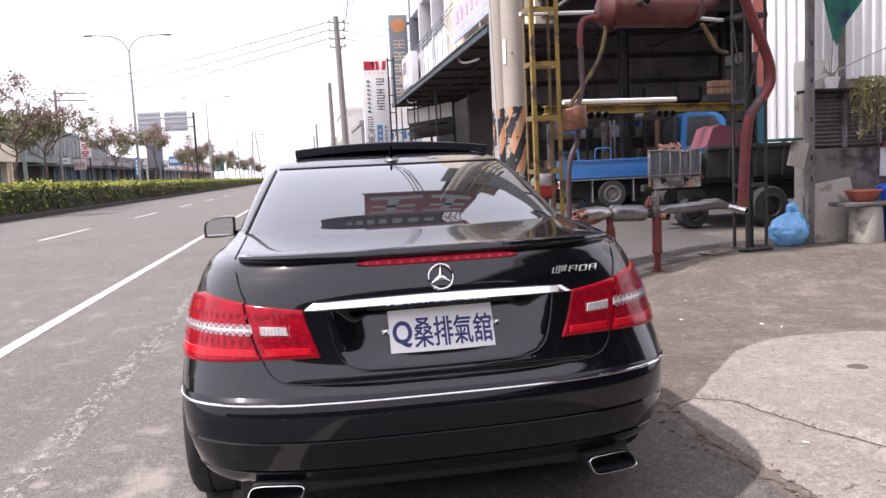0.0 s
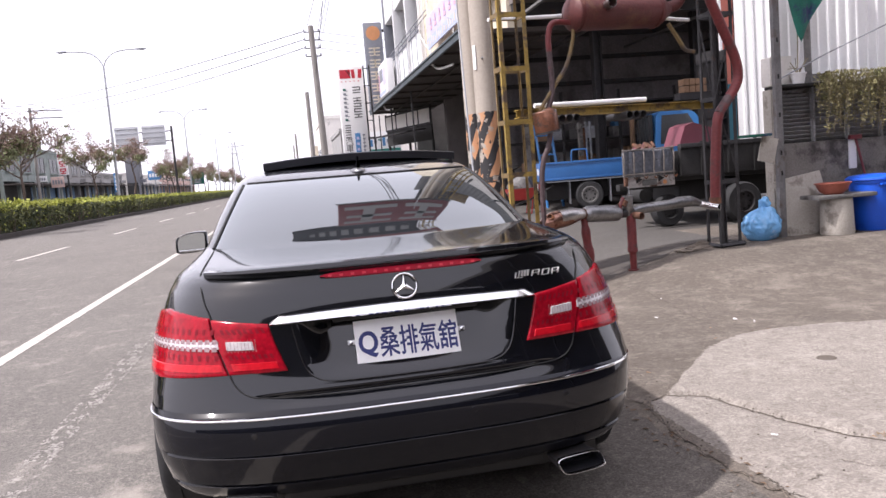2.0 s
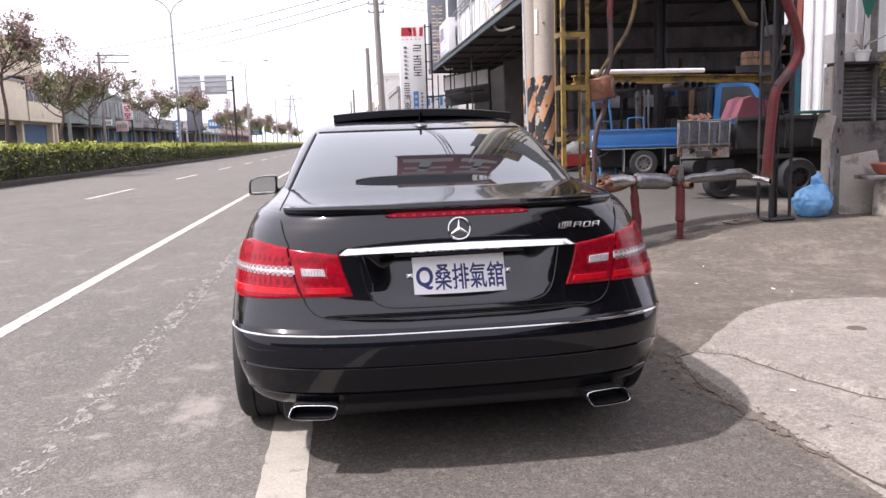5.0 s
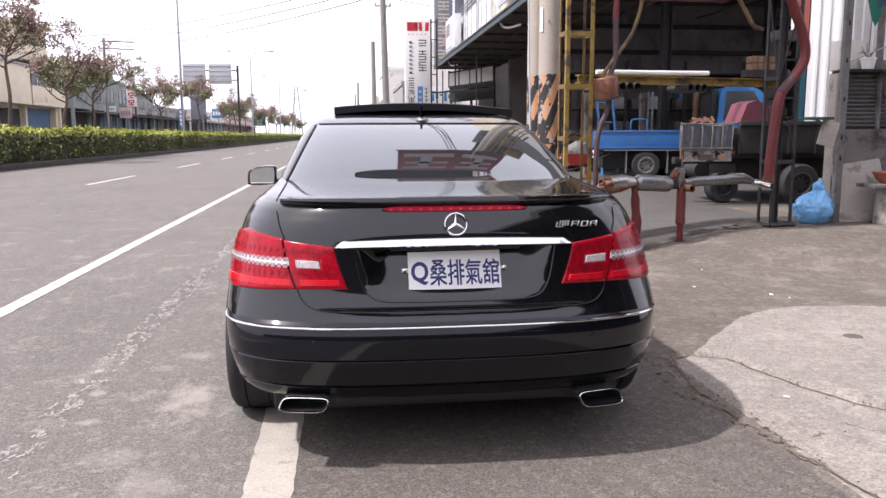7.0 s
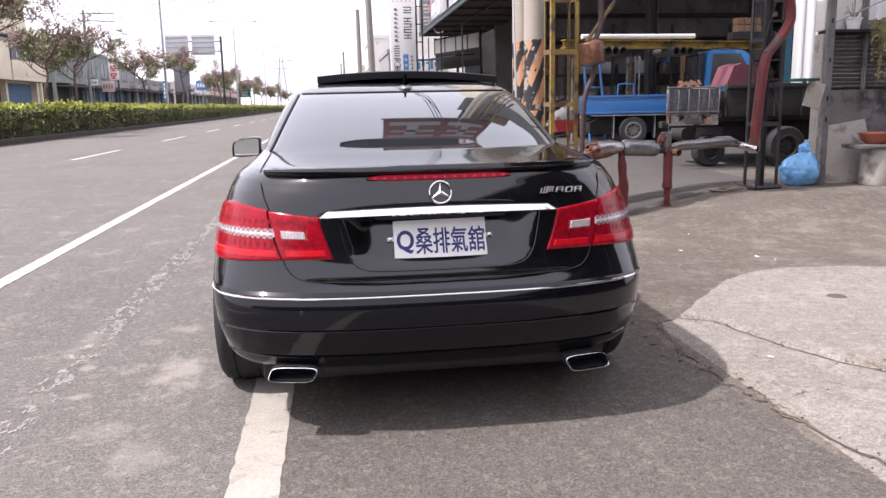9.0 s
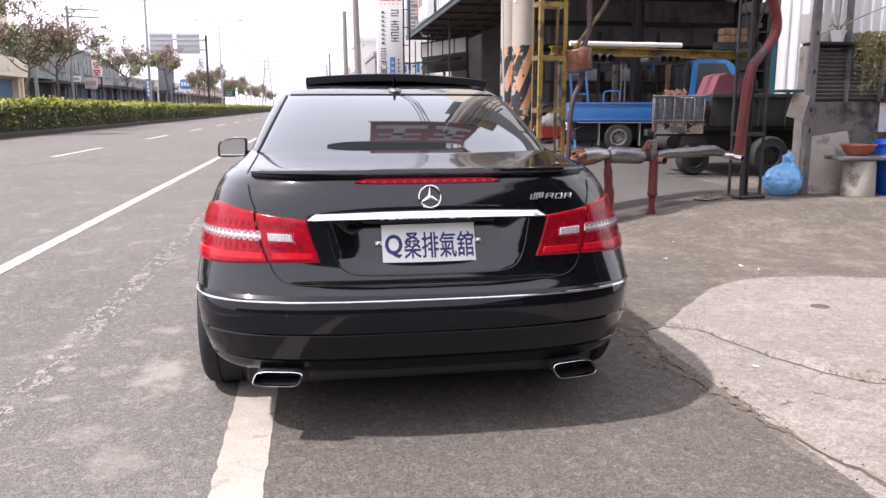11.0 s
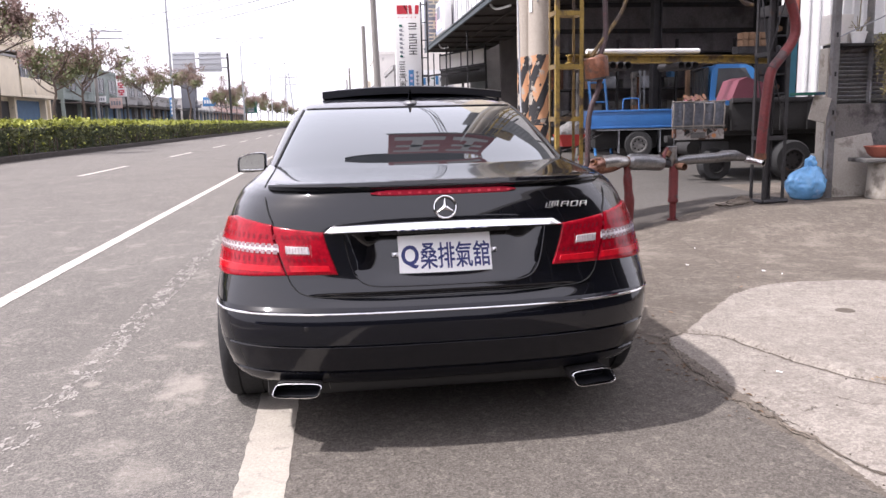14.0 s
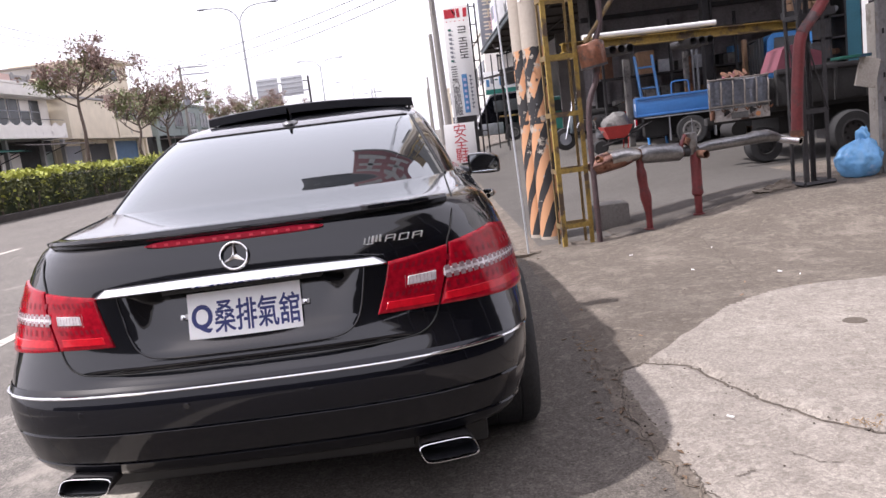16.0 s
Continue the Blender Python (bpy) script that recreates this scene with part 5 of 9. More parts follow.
# wheels
def wheel(x, y, side):
    c = Vector((x, y, 0.328))
    prof = [(0.235, -0.118), (0.30, -0.122), (0.322, -0.105), (0.328, -0.085), (0.328, -0.052), (0.321, -0.050), (0.321, -0.044), (0.328, -0.042), (0.328, 0.042), (0.321, 0.044), (0.321, 0.050), (0.328, 0.052), (0.328, 0.085), (0.322, 0.105), (0.30, 0.122), (0.235, 0.118)]
    def turned(profile, seg=48):
        return sheet([[(c.x + w, c.y + r * math.cos(2 * math.pi * k / seg), c.z + r * math.sin(2 * math.pi * k / seg)) for k in range(seg)] for r, w in profile], close=True)
    w = part("wheel", turned(prof), RUBBER, car, "wide low-profile tyre on alloy rim")
    part("rim", turned([(0.236, side * 0.112), (0.225, side * 0.10), (0.21, side * 0.03), (0.0, side * 0.02)]), GREYDIRT, w)
    for k in range(5):
        t = 2 * math.pi * k / 5
        part("spoke", tube([c + Vector((side * 0.085, 0.04 * math.cos(t), 0.04 * math.sin(t))), c + Vector((side * 0.105, 0.225 * math.cos(t), 0.225 * math.sin(t)))], 0.028, 8, flat=0.6), LAMPGREY, w)


for sy in (3.16, 5.92):
    for side in (1, -1):
        wheel(CX + side * 0.803, sy, side)

# ---- gantry of exhaust parts beside the road ----
GA, GU = Vector((2.20, 7.0, 0)), Vector((0.9806, 0.1961, 0))
GN = Vector((0.1961, -0.9806, 0))
FLOOR = 0.03


def g(s, z, off=0.0):
    p = GA + GU * s + GN * off
    return Vector((p.x, p.y, z))


def gz(s):
    """Height of the yard under the gantry."""
    p = g(s, 0)
    return float(yard(p.x, p.y))


pole = thing("utility_pole", "tall concrete pole with chipped black and orange bands", "utility pole", at=(2.105, 7.60, FLOOR))
bm = tube([(0, 0, -0.05), (0, 0, 0.02), (0, 0, 2.0), (0, 0, 5.0), (0, 0, 9.5)], [0.121, 0.120, 0.116, 0.112, 0.10], 32)
part("shaft", bm, HAZARD, pole)
prop = thing("prop_pole", "thinner concrete pole tight behind the utility pole, with worn orange bands", "utility pole", at=(2.02, 7.80, FLOOR))
part("shaft", tube([(0, 0, -0.05), (0, 0, 0.02), (0, 0, 2.0), (0, 0, 5.0), (0, 0, 9.5)], [0.108, 0.107, 0.104, 0.10, 0.09], 28), HAZARD, prop)
for z in (2.36, 1.62, 1.30, 1.06, 0.62):
    part("step_peg", tube([(-0.045, -0.095, z), (-0.05, -0.155, z + 0.004)], 0.008, 8), GALV, pole)
part("number_tag", box(-0.02, 0.02, -0.125, -0.1205, 2.26, 2.50, turn=pose(0, 0, 0, 0, 0, -62)), WHITE, pole)
for z in (3.0, 4.4):
    part("band_clamp", hollow((0, 0, z), (0, 0, z + 0.03), 0.121, 0.006, 32), GALV, pole)
solid("conduit_pipe", tube([(1.765, 6.88, FLOOR), (1.70, 6.87, 2.5), (1.66, 6.87, 6.0)], 0.0085, 10), SIGNBACK, "thin white conduit pipe beside the pole", "pipe")


def lattice(name, s0, s1, depth, z1, step, first, material, label, rungs_material, diagonal=False, front=0.0):
    ob = thing(name, label, "post", "lattice posts")
    legs = [(s0, front), (s1, front), (s0 + 0.02, front - depth), (s1, front - depth)]
    for i, (s, o) in enumerate(legs):
        sg = 1 if i % 2 == 0 else -1
        og = 1 if o < front else -1
        w, d = (0.042, 0.030) if i < 2 or diagonal else (0.022, 0.018)
        pts = [(0, 0), (w * sg, 0), (w * sg, 0.006 * og), (0.006 * sg, 0.006 * og), (0.006 * sg, d * og), (0, d * og)]
        rows = [[g(s + a, z, o + b) for a, b in pts] for z in (gz(s) - 0.03, z1)]
        bm = sheet(rows, close=True)
        part("leg", bm, material if i < 2 else rungs_material, ob)
    k, z = 0, first
    while z < z1:
        for (sa, oa), (sb, ob_) in ((legs[0], legs[1]), (legs[2], legs[3]), (legs[0], legs[2]), (legs[1], legs[3])):
            a, b = g(sa, z, oa), g(sb, z, ob_)
            d = (b - a).normalized()
            n = Vector((-d.y, d.x, 0)) * 0.004
            bm = bmesh.new()
            vs = [bm.verts.new(q + m + Vector((0, 0, h))) for q in (a, b) for m in (n, -n) for h in (-0.022, 0.022)]
            for f in ((0, 1, 3, 2), (4, 6, 7, 5), (0, 4, 5, 1), (2, 3, 7, 6), (0, 2, 6, 4), (1, 5, 7, 3)):
                bm.faces.new([vs[i] for i in f])
            part("rung", bm, material if oa == front and ob_ == front else rungs_material, ob)
        if diagonal:
            part("brace", tube([g(s0 if k % 2 else s1, z, front + 0.004), g(s1 if k % 2 else s0, min(z + step, z1), front + 0.004)], 0.009, 6), material, ob)
            part("brace", tube([g(s0, z, front - 0.02), g(s0 + 0.02, min(z + step, z1), front - depth + 0.02)], 0.009, 6), material, ob)
        z += step
        k += 1
    return ob


lattice("lattice_post", -0.10, 0.20, 0.19, 8.6, 0.50, 0.21, YELLOW, "yellow painted steel lattice post, rusting at the foot", OCHRE)
mast = lattice("lattice_post", 2.35, 2.63, 0.24, 6.5, 0.88, 0.95, DARKSTEEL, "dark grimy steel lattice post", DARKSTEEL, True, 0.08)
for (sa, oa), (sb, ob) in (((2.33, 0.10), (2.65, 0.10)), ((2.33, 0.10), (2.35, -0.18)), ((2.65, 0.10), (2.65, -0.18))):
    part("base_angle", tube([g(sa, gz(sa) + 0.02, oa), g(sb, gz(sb) + 0.02, ob)], 0.026, 4), DARKSTEEL, mast)

arm = thing("muffler_sculpture", "gantry decoration of old red and grey exhaust silencers", "sculpture")
bm = bmesh.new()
for z0, z1, o0, o1 in ((1.755, 1.84, -0.235, -0.225), (1.83, 1.84, -0.28, -0.18), (1.755, 1.765, -0.28, -0.18)):
    vs = [bm.verts.new(g(s, z, o)) for s in (0.15, 2.70) for o in (o0, o1) for z in (z0, z1)]
    for f in ((0, 1, 3, 2), (4, 6, 7, 5), (0, 4, 5, 1), (2, 3, 7, 6), (0, 2, 6, 4), (1, 5, 7, 3)):
        bm.faces.new([vs[i] for i in f])
part("yellow_beam", bm, YELLOW, arm, "worn yellow steel cross beam")
part("white_tube", tube([g(0.36, 1.872, -0.23), g(0.9, 1.874, -0.23), g(1.70, 1.885, -0.23)], [0.024, 0.028, 0.026], 10), WHITE, arm)
for s in (0.56, 0.645, 0.73, 1.36, 1.445, 1.53):
    part("pipe_stub", hollow(g(s, 1.722, -0.05), g(s, 1.722, -0.42), 0.040, 0.005, 16), DARKSTEEL, arm, "open pipe end under the beam")
# upper tank
tank = [g(0.66, 2.72), g(0.69, 2.72), g(0.72, 2.72), g(1.70, 2.75), g(1.74, 2.75), g(1.86, 2.77)]
part("red_tank", tube(tank, [0.05, 0.15, 0.178, 0.178, 0.145, 0.07], 28, flat=0.95), TANKRED, arm, "large red silencer drum")
for s in (0.76, 1.66):
    part("tank_seam", hollow(g(s, 2.722 + 0.03 * (s > 1)), g(s + 0.015, 2.722 + 0.03 * (s > 1)), 0.182, 0.012, 28), TANKRED, arm)
part("tank_outlet", hollow(g(1.02, 2.76, 0.10), g(1.00, 2.77, 0.27), 0.048, 0.005), STEEL, arm, "bright steel outlet")
part("tank_neck", tube(bend([g(1.80, 2.77), g(1.98, 2.82), g(2.08, 3.0), g(2.10, 3.3)]), 0.06, 14), TANKRED, arm)
part("red_elbow", tube(bend([g(0.72, 2.63), g(0.54, 2.64), g(0.46, 2.60), g(0.43, 2.48), g(0.43, 2.36)]), 0.028, 14), REDOXIDE, arm)
part("sooty_pipe", tube(bend([g(0.43, 2.38), g(0.435, 2.2), g(0.44, 2.04), g(0.42, 1.92), g(0.37, 1.80)]), 0.026, 14), SOOTED, arm, "sooty grey-brown pipe")
part("yellow_hose", tube(bend([g(0.72, 2.60), g(0.70, 2.46), g(0.62, 2.24), g(0.48, 2.05), g(0.28, 1.80)]), 0.019, 12), OCHRE, arm)
part("yellow_bow", tube(bend([g(1.86, 2.62), g(1.97, 2.48), g(2.06, 2.36), g(2.18, 2.33)]), 0.022, 12), OCHRE, arm)
part("white_tube", tube([g(-0.1, 2.70, -0.2), g(0.72, 2.74, -0.2)], 0.019, 10), WHITE, arm)
part("white_tube", tube([g(1.9, 2.72, -0.2), g(2.3, 2.70, -0.2)], 0.019, 10), WHITE, arm)
# rusty drum on the yellow post
part("rusty_drum", tube([g(0.31, 1.80, 0.03), g(0.311, 1.798, 0.03), g(0.312, 1.785, 0.03), g(0.335, 1.60, 0.03), g(0.337, 1.585, 0.03), g(0.338, 1.582, 0.03)], [0.06, 0.112, 0.121, 0.117, 0.111, 0.05], 26), DRUMRUST, arm, "rusted orange silencer pot")
part("drum_rim", tube([g(0.334, 1.603, 0.03), g(0.337, 1.583, 0.03)], 0.121, 26), DARKSTEEL, arm)
part("red_downpipe", tube(bend([g(0.36, 1.62, 0.05), g(0.33, 1.46, 0.04), g(0.27, 1.32, 0.03), g(0.235, 1.10, 0.03), g(0.235, 0.60, 0.03), g(0.24, 0.02, 0.03)]), 0.026, 12), SOOTED, arm)
# row of silencers
part("rusty_cone", tube([g(0.22, 0.70), g(0.27, 0.715), g(0.36, 0.735), g(0.52, 0.755), g(0.64, 0.765), g(0.70, 0.765)], [0.05, 0.088, 0.098, 0.094, 0.062, 0.045], 20, flat=0.92), BURNT, arm, "burnt reddish steel cone")
part("cone_sleeve", tube([g(0.40, 0.757, 0.01), g(0.55, 0.772, 0.01), g(0.66, 0.772, 0.01), g(0.71, 0.765)], [0.094, 0.092, 0.064, 0.048], 20, flat=0.86), STEEL, arm, "scratched steel sleeve")
part("clamp", hollow(g(0.68, 0.765), g(0.71, 0.763), 0.058, 0.014), RUST, arm)
part("grey_silencer", tube([g(0.70, 0.765), g(0.72, 0.764), g(0.745, 0.763), g(1.09, 0.742), g(1.115, 0.741), g(1.14, 0.74)], [0.048, 0.072, 0.084, 0.084, 0.072, 0.04], 22), DULLSTEEL, arm, "dull grey round silencer")
part("inlet_ring", hollow(g(0.30, 0.77, 0.07), g(0.26, 0.785, 0.09), 0.030, 0.006), RUST, arm)
part("clamp", hollow(g(1.13, 0.735), g(1.20, 0.73), 0.046, 0.014), DARKSTEEL, arm)
part("clamp", tube([g(1.14, 0.81, 0.03), g(1.17, 0.86, 0.03)], 0.042, 12), RUST, arm)
part("clamp_bracket", tube(bend([g(1.12, 0.72, 0.04), g(1.10, 0.80, 0.05), g(1.15, 0.89, 0.04)], 4), 0.02, 8), REDOXIDE, arm)
part("upright_canister", tube([g(1.225, 0.70), g(1.225, 0.75), g(1.23, 0.77), g(1.23, 0.90), g(1.23, 0.905)], [0.030, 0.045, 0.055, 0.055, 0.042], 16), DULLSTEEL, arm, "small upright grey canister")
part("canister_rod", tube([g(1.235, 0.89, 0.03), g(1.235, 1.03, 0.03)], 0.004, 6), GALV, arm)
part("outlet_stub", hollow(g(1.28, 0.70, 0.02), g(1.295, 0.695, 0.14), 0.037, 0.005), RUST, arm)
part("flat_silencer", tube([g(1.29, 0.745), g(1.36, 0.752), g(1.42, 0.757), g(1.80, 0.768), g(1.87, 0.778), g(2.02, 0.778), g(2.10, 0.755, 0.02), g(2.15, 0.735, 0.03)], [0.036, 0.055, 0.061, 0.061, 0.071, 0.069, 0.048, 0.037], 20, flat=0.85), DULLSTEEL, arm, "long scuffed steel silencer")
part("tail_stub", hollow(g(2.14, 0.735, 0.03), g(2.215, 0.70, 0.22), 0.038, 0.006), CHROME, arm, "open steel pipe end")
part("red_foot", tube(bend([g(0.70, 0.72), g(0.71, 0.62), g(0.72, 0.50), g(0.735, 0.38), g(0.75, 0.24), g(0.755, gz(0.755))], 4), [0.034] * 4 + [0.042, 0.046, 0.046, 0.044, 0.042, 0.042, 0.044, 0.05, 0.052, 0.05, 0.044, 0.038, 0.033, 0.030, 0.029, 0.029, 0.029], 14), REDOXIDE, arm, "bent dark red pipe foot")
part("red_foot", tube([g(1.262, 0.72), g(1.262, 0.66), g(1.262, 0.38), g(1.262, 0.36), g(1.262, 0.33), g(1.262, 0.31), g(1.262, gz(1.262))], [0.044, 0.048, 0.048, 0.053, 0.053, 0.035, 0.033], 16), REDOXIDE, arm, "straight dark red pipe foot")
for s in (0.755, 1.262):
    part("foot_plate", tube([g(s, gz(s) - 0.002), g(s, gz(s) + 0.010)], 0.055, 14), REDOXIDE, arm)
# long red pipe on the dark post
run = bend([g(2.16, 3.3, 0.15), g(2.25, 2.92, 0.15), g(2.39, 2.62, 0.15), g(2.57, 2.26, 0.15), g(2.61, 2.06, 0.15), g(2.56, 1.93, 0.15), g(2.43, 1.78, 0.15), g(2.32, 1.64, 0.15), g(2.28, 1.4, 0.15), g(2.245, 1.05, 0.15), g(2.23, 0.78, 0.15)])
cut0, cut1 = int(len(run) * 0.56), int(len(run) * 0.68)
part("long_red_pipe", tube(run[:cut0 + 1], 0.052, 20), REDOXIDE, arm, "long bent red pipe")
part("sooty_bend", tube(run[cut0:cut1 + 1], 0.0515, 20), SOOTED, arm, "soot-blackened bend of the red pipe")
part("long_red_pipe", tube(run[cut1:], 0.052, 20), REDOXIDE, arm, "long bent red pipe")
part("pipe_collar", hollow(g(2.23, 0.80, 0.15), g(2.228, 0.74, 0.15), 0.062, 0.012), RUST, arm)

# tall fascia standing on the front of the hall roof
fascia = thing("hall_fascia", "grey sheet metal fascia on the hall roof's front edge", "fascia")
rows = []
for i in range(85):
    x = 2.15 + 4.15 * i / 84
    y = 9.43 + (0.012 if i % 4 < 2 else 0.0)
    rows.append([(x, y + 0.02, 5.40), (x, y, 5.40), (x, y, 7.05), (x, y + 0.02, 7.05)])
part("sheeting", sheet(rows), FASCIAGREY, fascia)
part("dark_sign", box(2.3, 3.35, 9.40, 9.46, 7.06, 8.35, 0.01), SIGNINK, fascia, "dark sign panel")
part("brown_board", box(3.36, 4.05, 9.40, 9.46, 7.06, 8.1, 0.01), OCHRE, fascia, "brown board")
for x in (3.6, 4.9, 6.2):
    part("upright", box(x - 0.03, x + 0.03, 9.47, 9.53, 4.452, 7.03, 0.004), DARKSTEEL, fascia)
for z in (5.6, 6.8):
    part("rail", box(2.2, 6.28, 9.462, 9.50 - 0.032, z, z + 0.05), DARKSTEEL, fascia)

# signboards hung high on the gantry, over the roadside
board = thing("overhead_signboard", "red signboard and dark board high above the roadside", "signboard")
# The panel's shade is put into its dark red.
part("red_panel", box(0.52, 2.36, 6.92, 7.0, 5.45, 7.35, 0.01), DIMRED, board)
for z0, z1 in ((5.40, 5.448), (7.352, 7.40)):
    part("panel_frame", box(0.48, 2.40, 6.93, 6.99, z0, z1, 0.004), GREYDIRT, board)
for x0 in (0.62, 1.50):
    for a, b, c, d in ((0.0, 1.26, 0.74, 1.50), (0.04, 0.68, 0.70, 0.90), (0.0, 0.06, 0.74, 0.28), (0.28, 0.284, 0.44, 1.256)):
        part("pale_stroke", box(x0 + a, x0 + c, 6.905, 6.919, 5.62 + b, 5.62 + d), GREYTILE, board)
part("dark_panel", box(-0.70, 2.0, 7.05, 7.13, 7.6, 11.6, 0.01), SIGNINK, board)
for k in range(9):
    part("pale_stroke", box(-0.50 + 0.27 * k, -0.34 + 0.27 * k, 7.035, 7.049, 8.0, 8.4), GREYTILE, board)
    part("pale_stroke", box(-0.50 + 0.27 * k, -0.38 + 0.27 * k, 7.035, 7.049, 9.6, 9.9), SIGNBLUE, board)
for z in (5.8, 7.0, 8.2):
    part("hanger", tube([(2.05, 7.02, z), (2.2, 7.05, z)], 0.03, 8), DARKSTEEL, board)

# ---- yard edge: post, wall and small things ----
post = thing("steel_post", "grey galvanised slotted steel post", "post")
px, py = 5.475, 7.70
rows = [[(px + a, py + b, z) for a, b in ((-0.038, -0.03), (0.038, -0.03), (0.038, 0.03), (0.032, 0.03), (0.032, -0.024), (-0.032, -0.024), (-0.032, 0.03), (-0.038, 0.03))] for z in (0.2, 4.3)]
part("channel", sheet(rows, close=True), POSTGREY, post)
for z in (0.95, 1.18, 1.6, 2.02, 2.42):
    part("slot", box(px - 0.010, px + 0.010, py - 0.034, py - 0.0305, z, z + 0.05), GROOVE, post)
solid("roof_post", tube([(6.04, 7.92, 1.966), (6.02, 7.92, 4.3)], 0.048, 4), GREYDIRT, "square grey steel roof post", "post")

wall = solid("wall_yard", box(5.62, 12.0, 7.92, 8.08, 0.0, 1.30, 0.01), WALLCON, "low grey concrete wall with black soot stains", "wall", kind="structure")
louvre = thing("louvred_window", "dark grimy louvred window above the low wall", "window", kind="structure")
part("dark_back", box(5.64, 7.6, 8.09, 8.13, 1.302, 1.93), WALLCON, louvre)
for k in range(13):
    part("slat", box(5.64, 7.6, -0.030, 0.030, -0.005, 0.005, turn=pose(0, 8.02, 1.33 + 0.047 * k, -34)), LOUVREGREY, louvre)
for x in (5.65, 6.1, 6.55, 7.0, 7.55):
    part("mullion", box(x - 0.014, x + 0.014, 7.93, 7.98, 1.302, 1.93), LOUVREGREY, louvre)
bm = corrugated(5.86, 12.0, 1.97, 6.0, 8.30, 0.115, 0.024)
bmesh.ops.rotate(bm, cent=(5.86, 8.30, 0), matrix=Matrix.Rotation(radians(-12), 3, "Z"), verts=bm.verts)
solid("wall_east", bm, WHITECORR, "white ribbed sheet metal wall", "wall", kind="structure")
bm = corrugated(7.83, 8.46, 0.3, 5.2, 12.2, 0.155, 0.03)
bmesh.ops.rotate(bm, cent=(7.83, 12.2, 0), matrix=Matrix.Rotation(radians(-26), 3, "Z"), verts=bm.verts)
solid("wall_panel", bm, WHITECORR, "white ribbed sheet metal column cladding", "wall", kind="structure")
solid("wall_teal", box(7.58, 7.82, 12.22, 12.26, 0.3, 2.42), TEAL, "teal painted board wall", "wall", kind="structure")
solid("wall_salmon", box(7.58, 7.82, 12.22, 12.26, 2.424, 4.6), SALMON, "salmon painted board wall", "wall", kind="structure")
solid("wall_trim", box(7.52, 7.578, 12.18, 12.26, 0.3, 4.6, 0.005), WHITE, "white painted timber trim", "trim", kind="structure")
part("shelf", box(5.02, 5.30, 7.56, 7.80, 1.40, 1.43, 0.006), GREENCLOTH, post, "green topped plank shelf")
part("shelf_board", box(-0.10, 0.10, -0.015, 0.015, -0.14, 0.14, 0.006, turn=pose(5.31, 7.67, 1.25, 0, 14, 0)), PALECON, post, "grubby board under the shelf")
solid("wall_end", box(5.555, 5.617, 7.94, 8.10, 0.2, 1.93, 0.012), PALECON, "rough mortared end of the low wall", "wall", kind="structure")
solid("wall_cap", box(5.575, 5.86, 7.96, 8.14, 1.97, 2.30, 0.012), WHITEPLASTER, "pale rendered block on the wall's end", "wall", kind="structure")
solid("meter_box", box(6.20, 6.52, 8.14, 8.29, 1.62, 2.10, 0.02), GREYDIRT, "grey weathered metal cupboard on the wall", "cupboard", kind="structure")
solid("ledge", box(5.60, 8.0, 7.78, 8.12, 1.935, 1.965, 0.005), TAR, "dark narrow ledge over the louvres", "ledge", kind="structure")
cup = thing("parts_rack", "open grey steel rack full of exhaust parts", "rack")
for z in (0.6, 1.05, 1.5, 1.8, 2.1, 2.4, 2.7):
    part("shelf_board", box(6.90, 7.16, 11.4, 11.9, z, z + 0.03), DARKSTEEL, cup)
for x in (6.90, 7.13):
    part("divider", box(x, x + 0.03, 11.4, 11.9, float(yard(7, 11.4)) - 0.05, 2.9), DARKSTEEL, cup)
rng = random.Random(14)
for k in range(16):
    z = rng.choice((1.53, 1.83, 2.13, 2.43))
    x = 6.95 + 0.06 * rng.randrange(2)
    part("stored_part", tube([(x, 11.42, z + 0.09), (x + 0.05, 11.6, z + 0.09)], 0.045, 8), rng.choice((RUST, GALV, WOOD)), cup)

plant = thing("potted_plant", "small plant in a white pot on the ledge", "plant")
part("pot", lathe([(0.0, 0.0), (0.062, 0.0), (0.072, 0.05), (0.082, 0.105), (0.09, 0.11), (0.09, 0.125), (0.078, 0.125), (0.072, 0.09), (0.0, 0.085)], (5.86, 7.86, 1.966)), WHITE, plant)
rng = random.Random(4)
bm = bmesh.new()
for k in range(11):
    a = rng.uniform(0, 6.28)
    tube(bend([(5.86, 7.86, 2.04), (5.86 + 0.04 * math.cos(a), 7.86 + 0.04 * math.sin(a), 2.14), (5.86 + 0.12 * math.cos(a), 7.86 + 0.08 * math.sin(a), 2.12 + rng.uniform(0, 0.16))], 4), 0.004, 5, bm)
tagged(part("stems", bm, DRYGREEN, plant), kind="stuff")
solid("cane", tube([(5.84, 7.84, 2.05), (5.86, 7.82, 3.1)], 0.006, 6), DRYGREEN, "thin cane tied beside the pot", "cane")


def leaf_mesh(places, size, rng, bm=None, droop=0.3):
    """Small folded leaves at the places given."""
    verts, faces = [], []
    for p in places:
        s = size * rng.uniform(0.6, 1.35)
        m = Euler((rng.uniform(-1.2, 1.2), rng.uniform(-1.2, 1.2), rng.uniform(0, 6.28))).to_matrix()
        base = len(verts)
        for q in ((-0.5, 0, 0), (0, -0.32, 0.08), (0.5, 0, -0.06), (0, 0.32, 0.08)):
            verts.append(tuple(Vector(p) + m @ (Vector(q) * s)))
        faces += [(base, base + 1, base + 2), (base, base + 2, base + 3)]
    return verts, faces


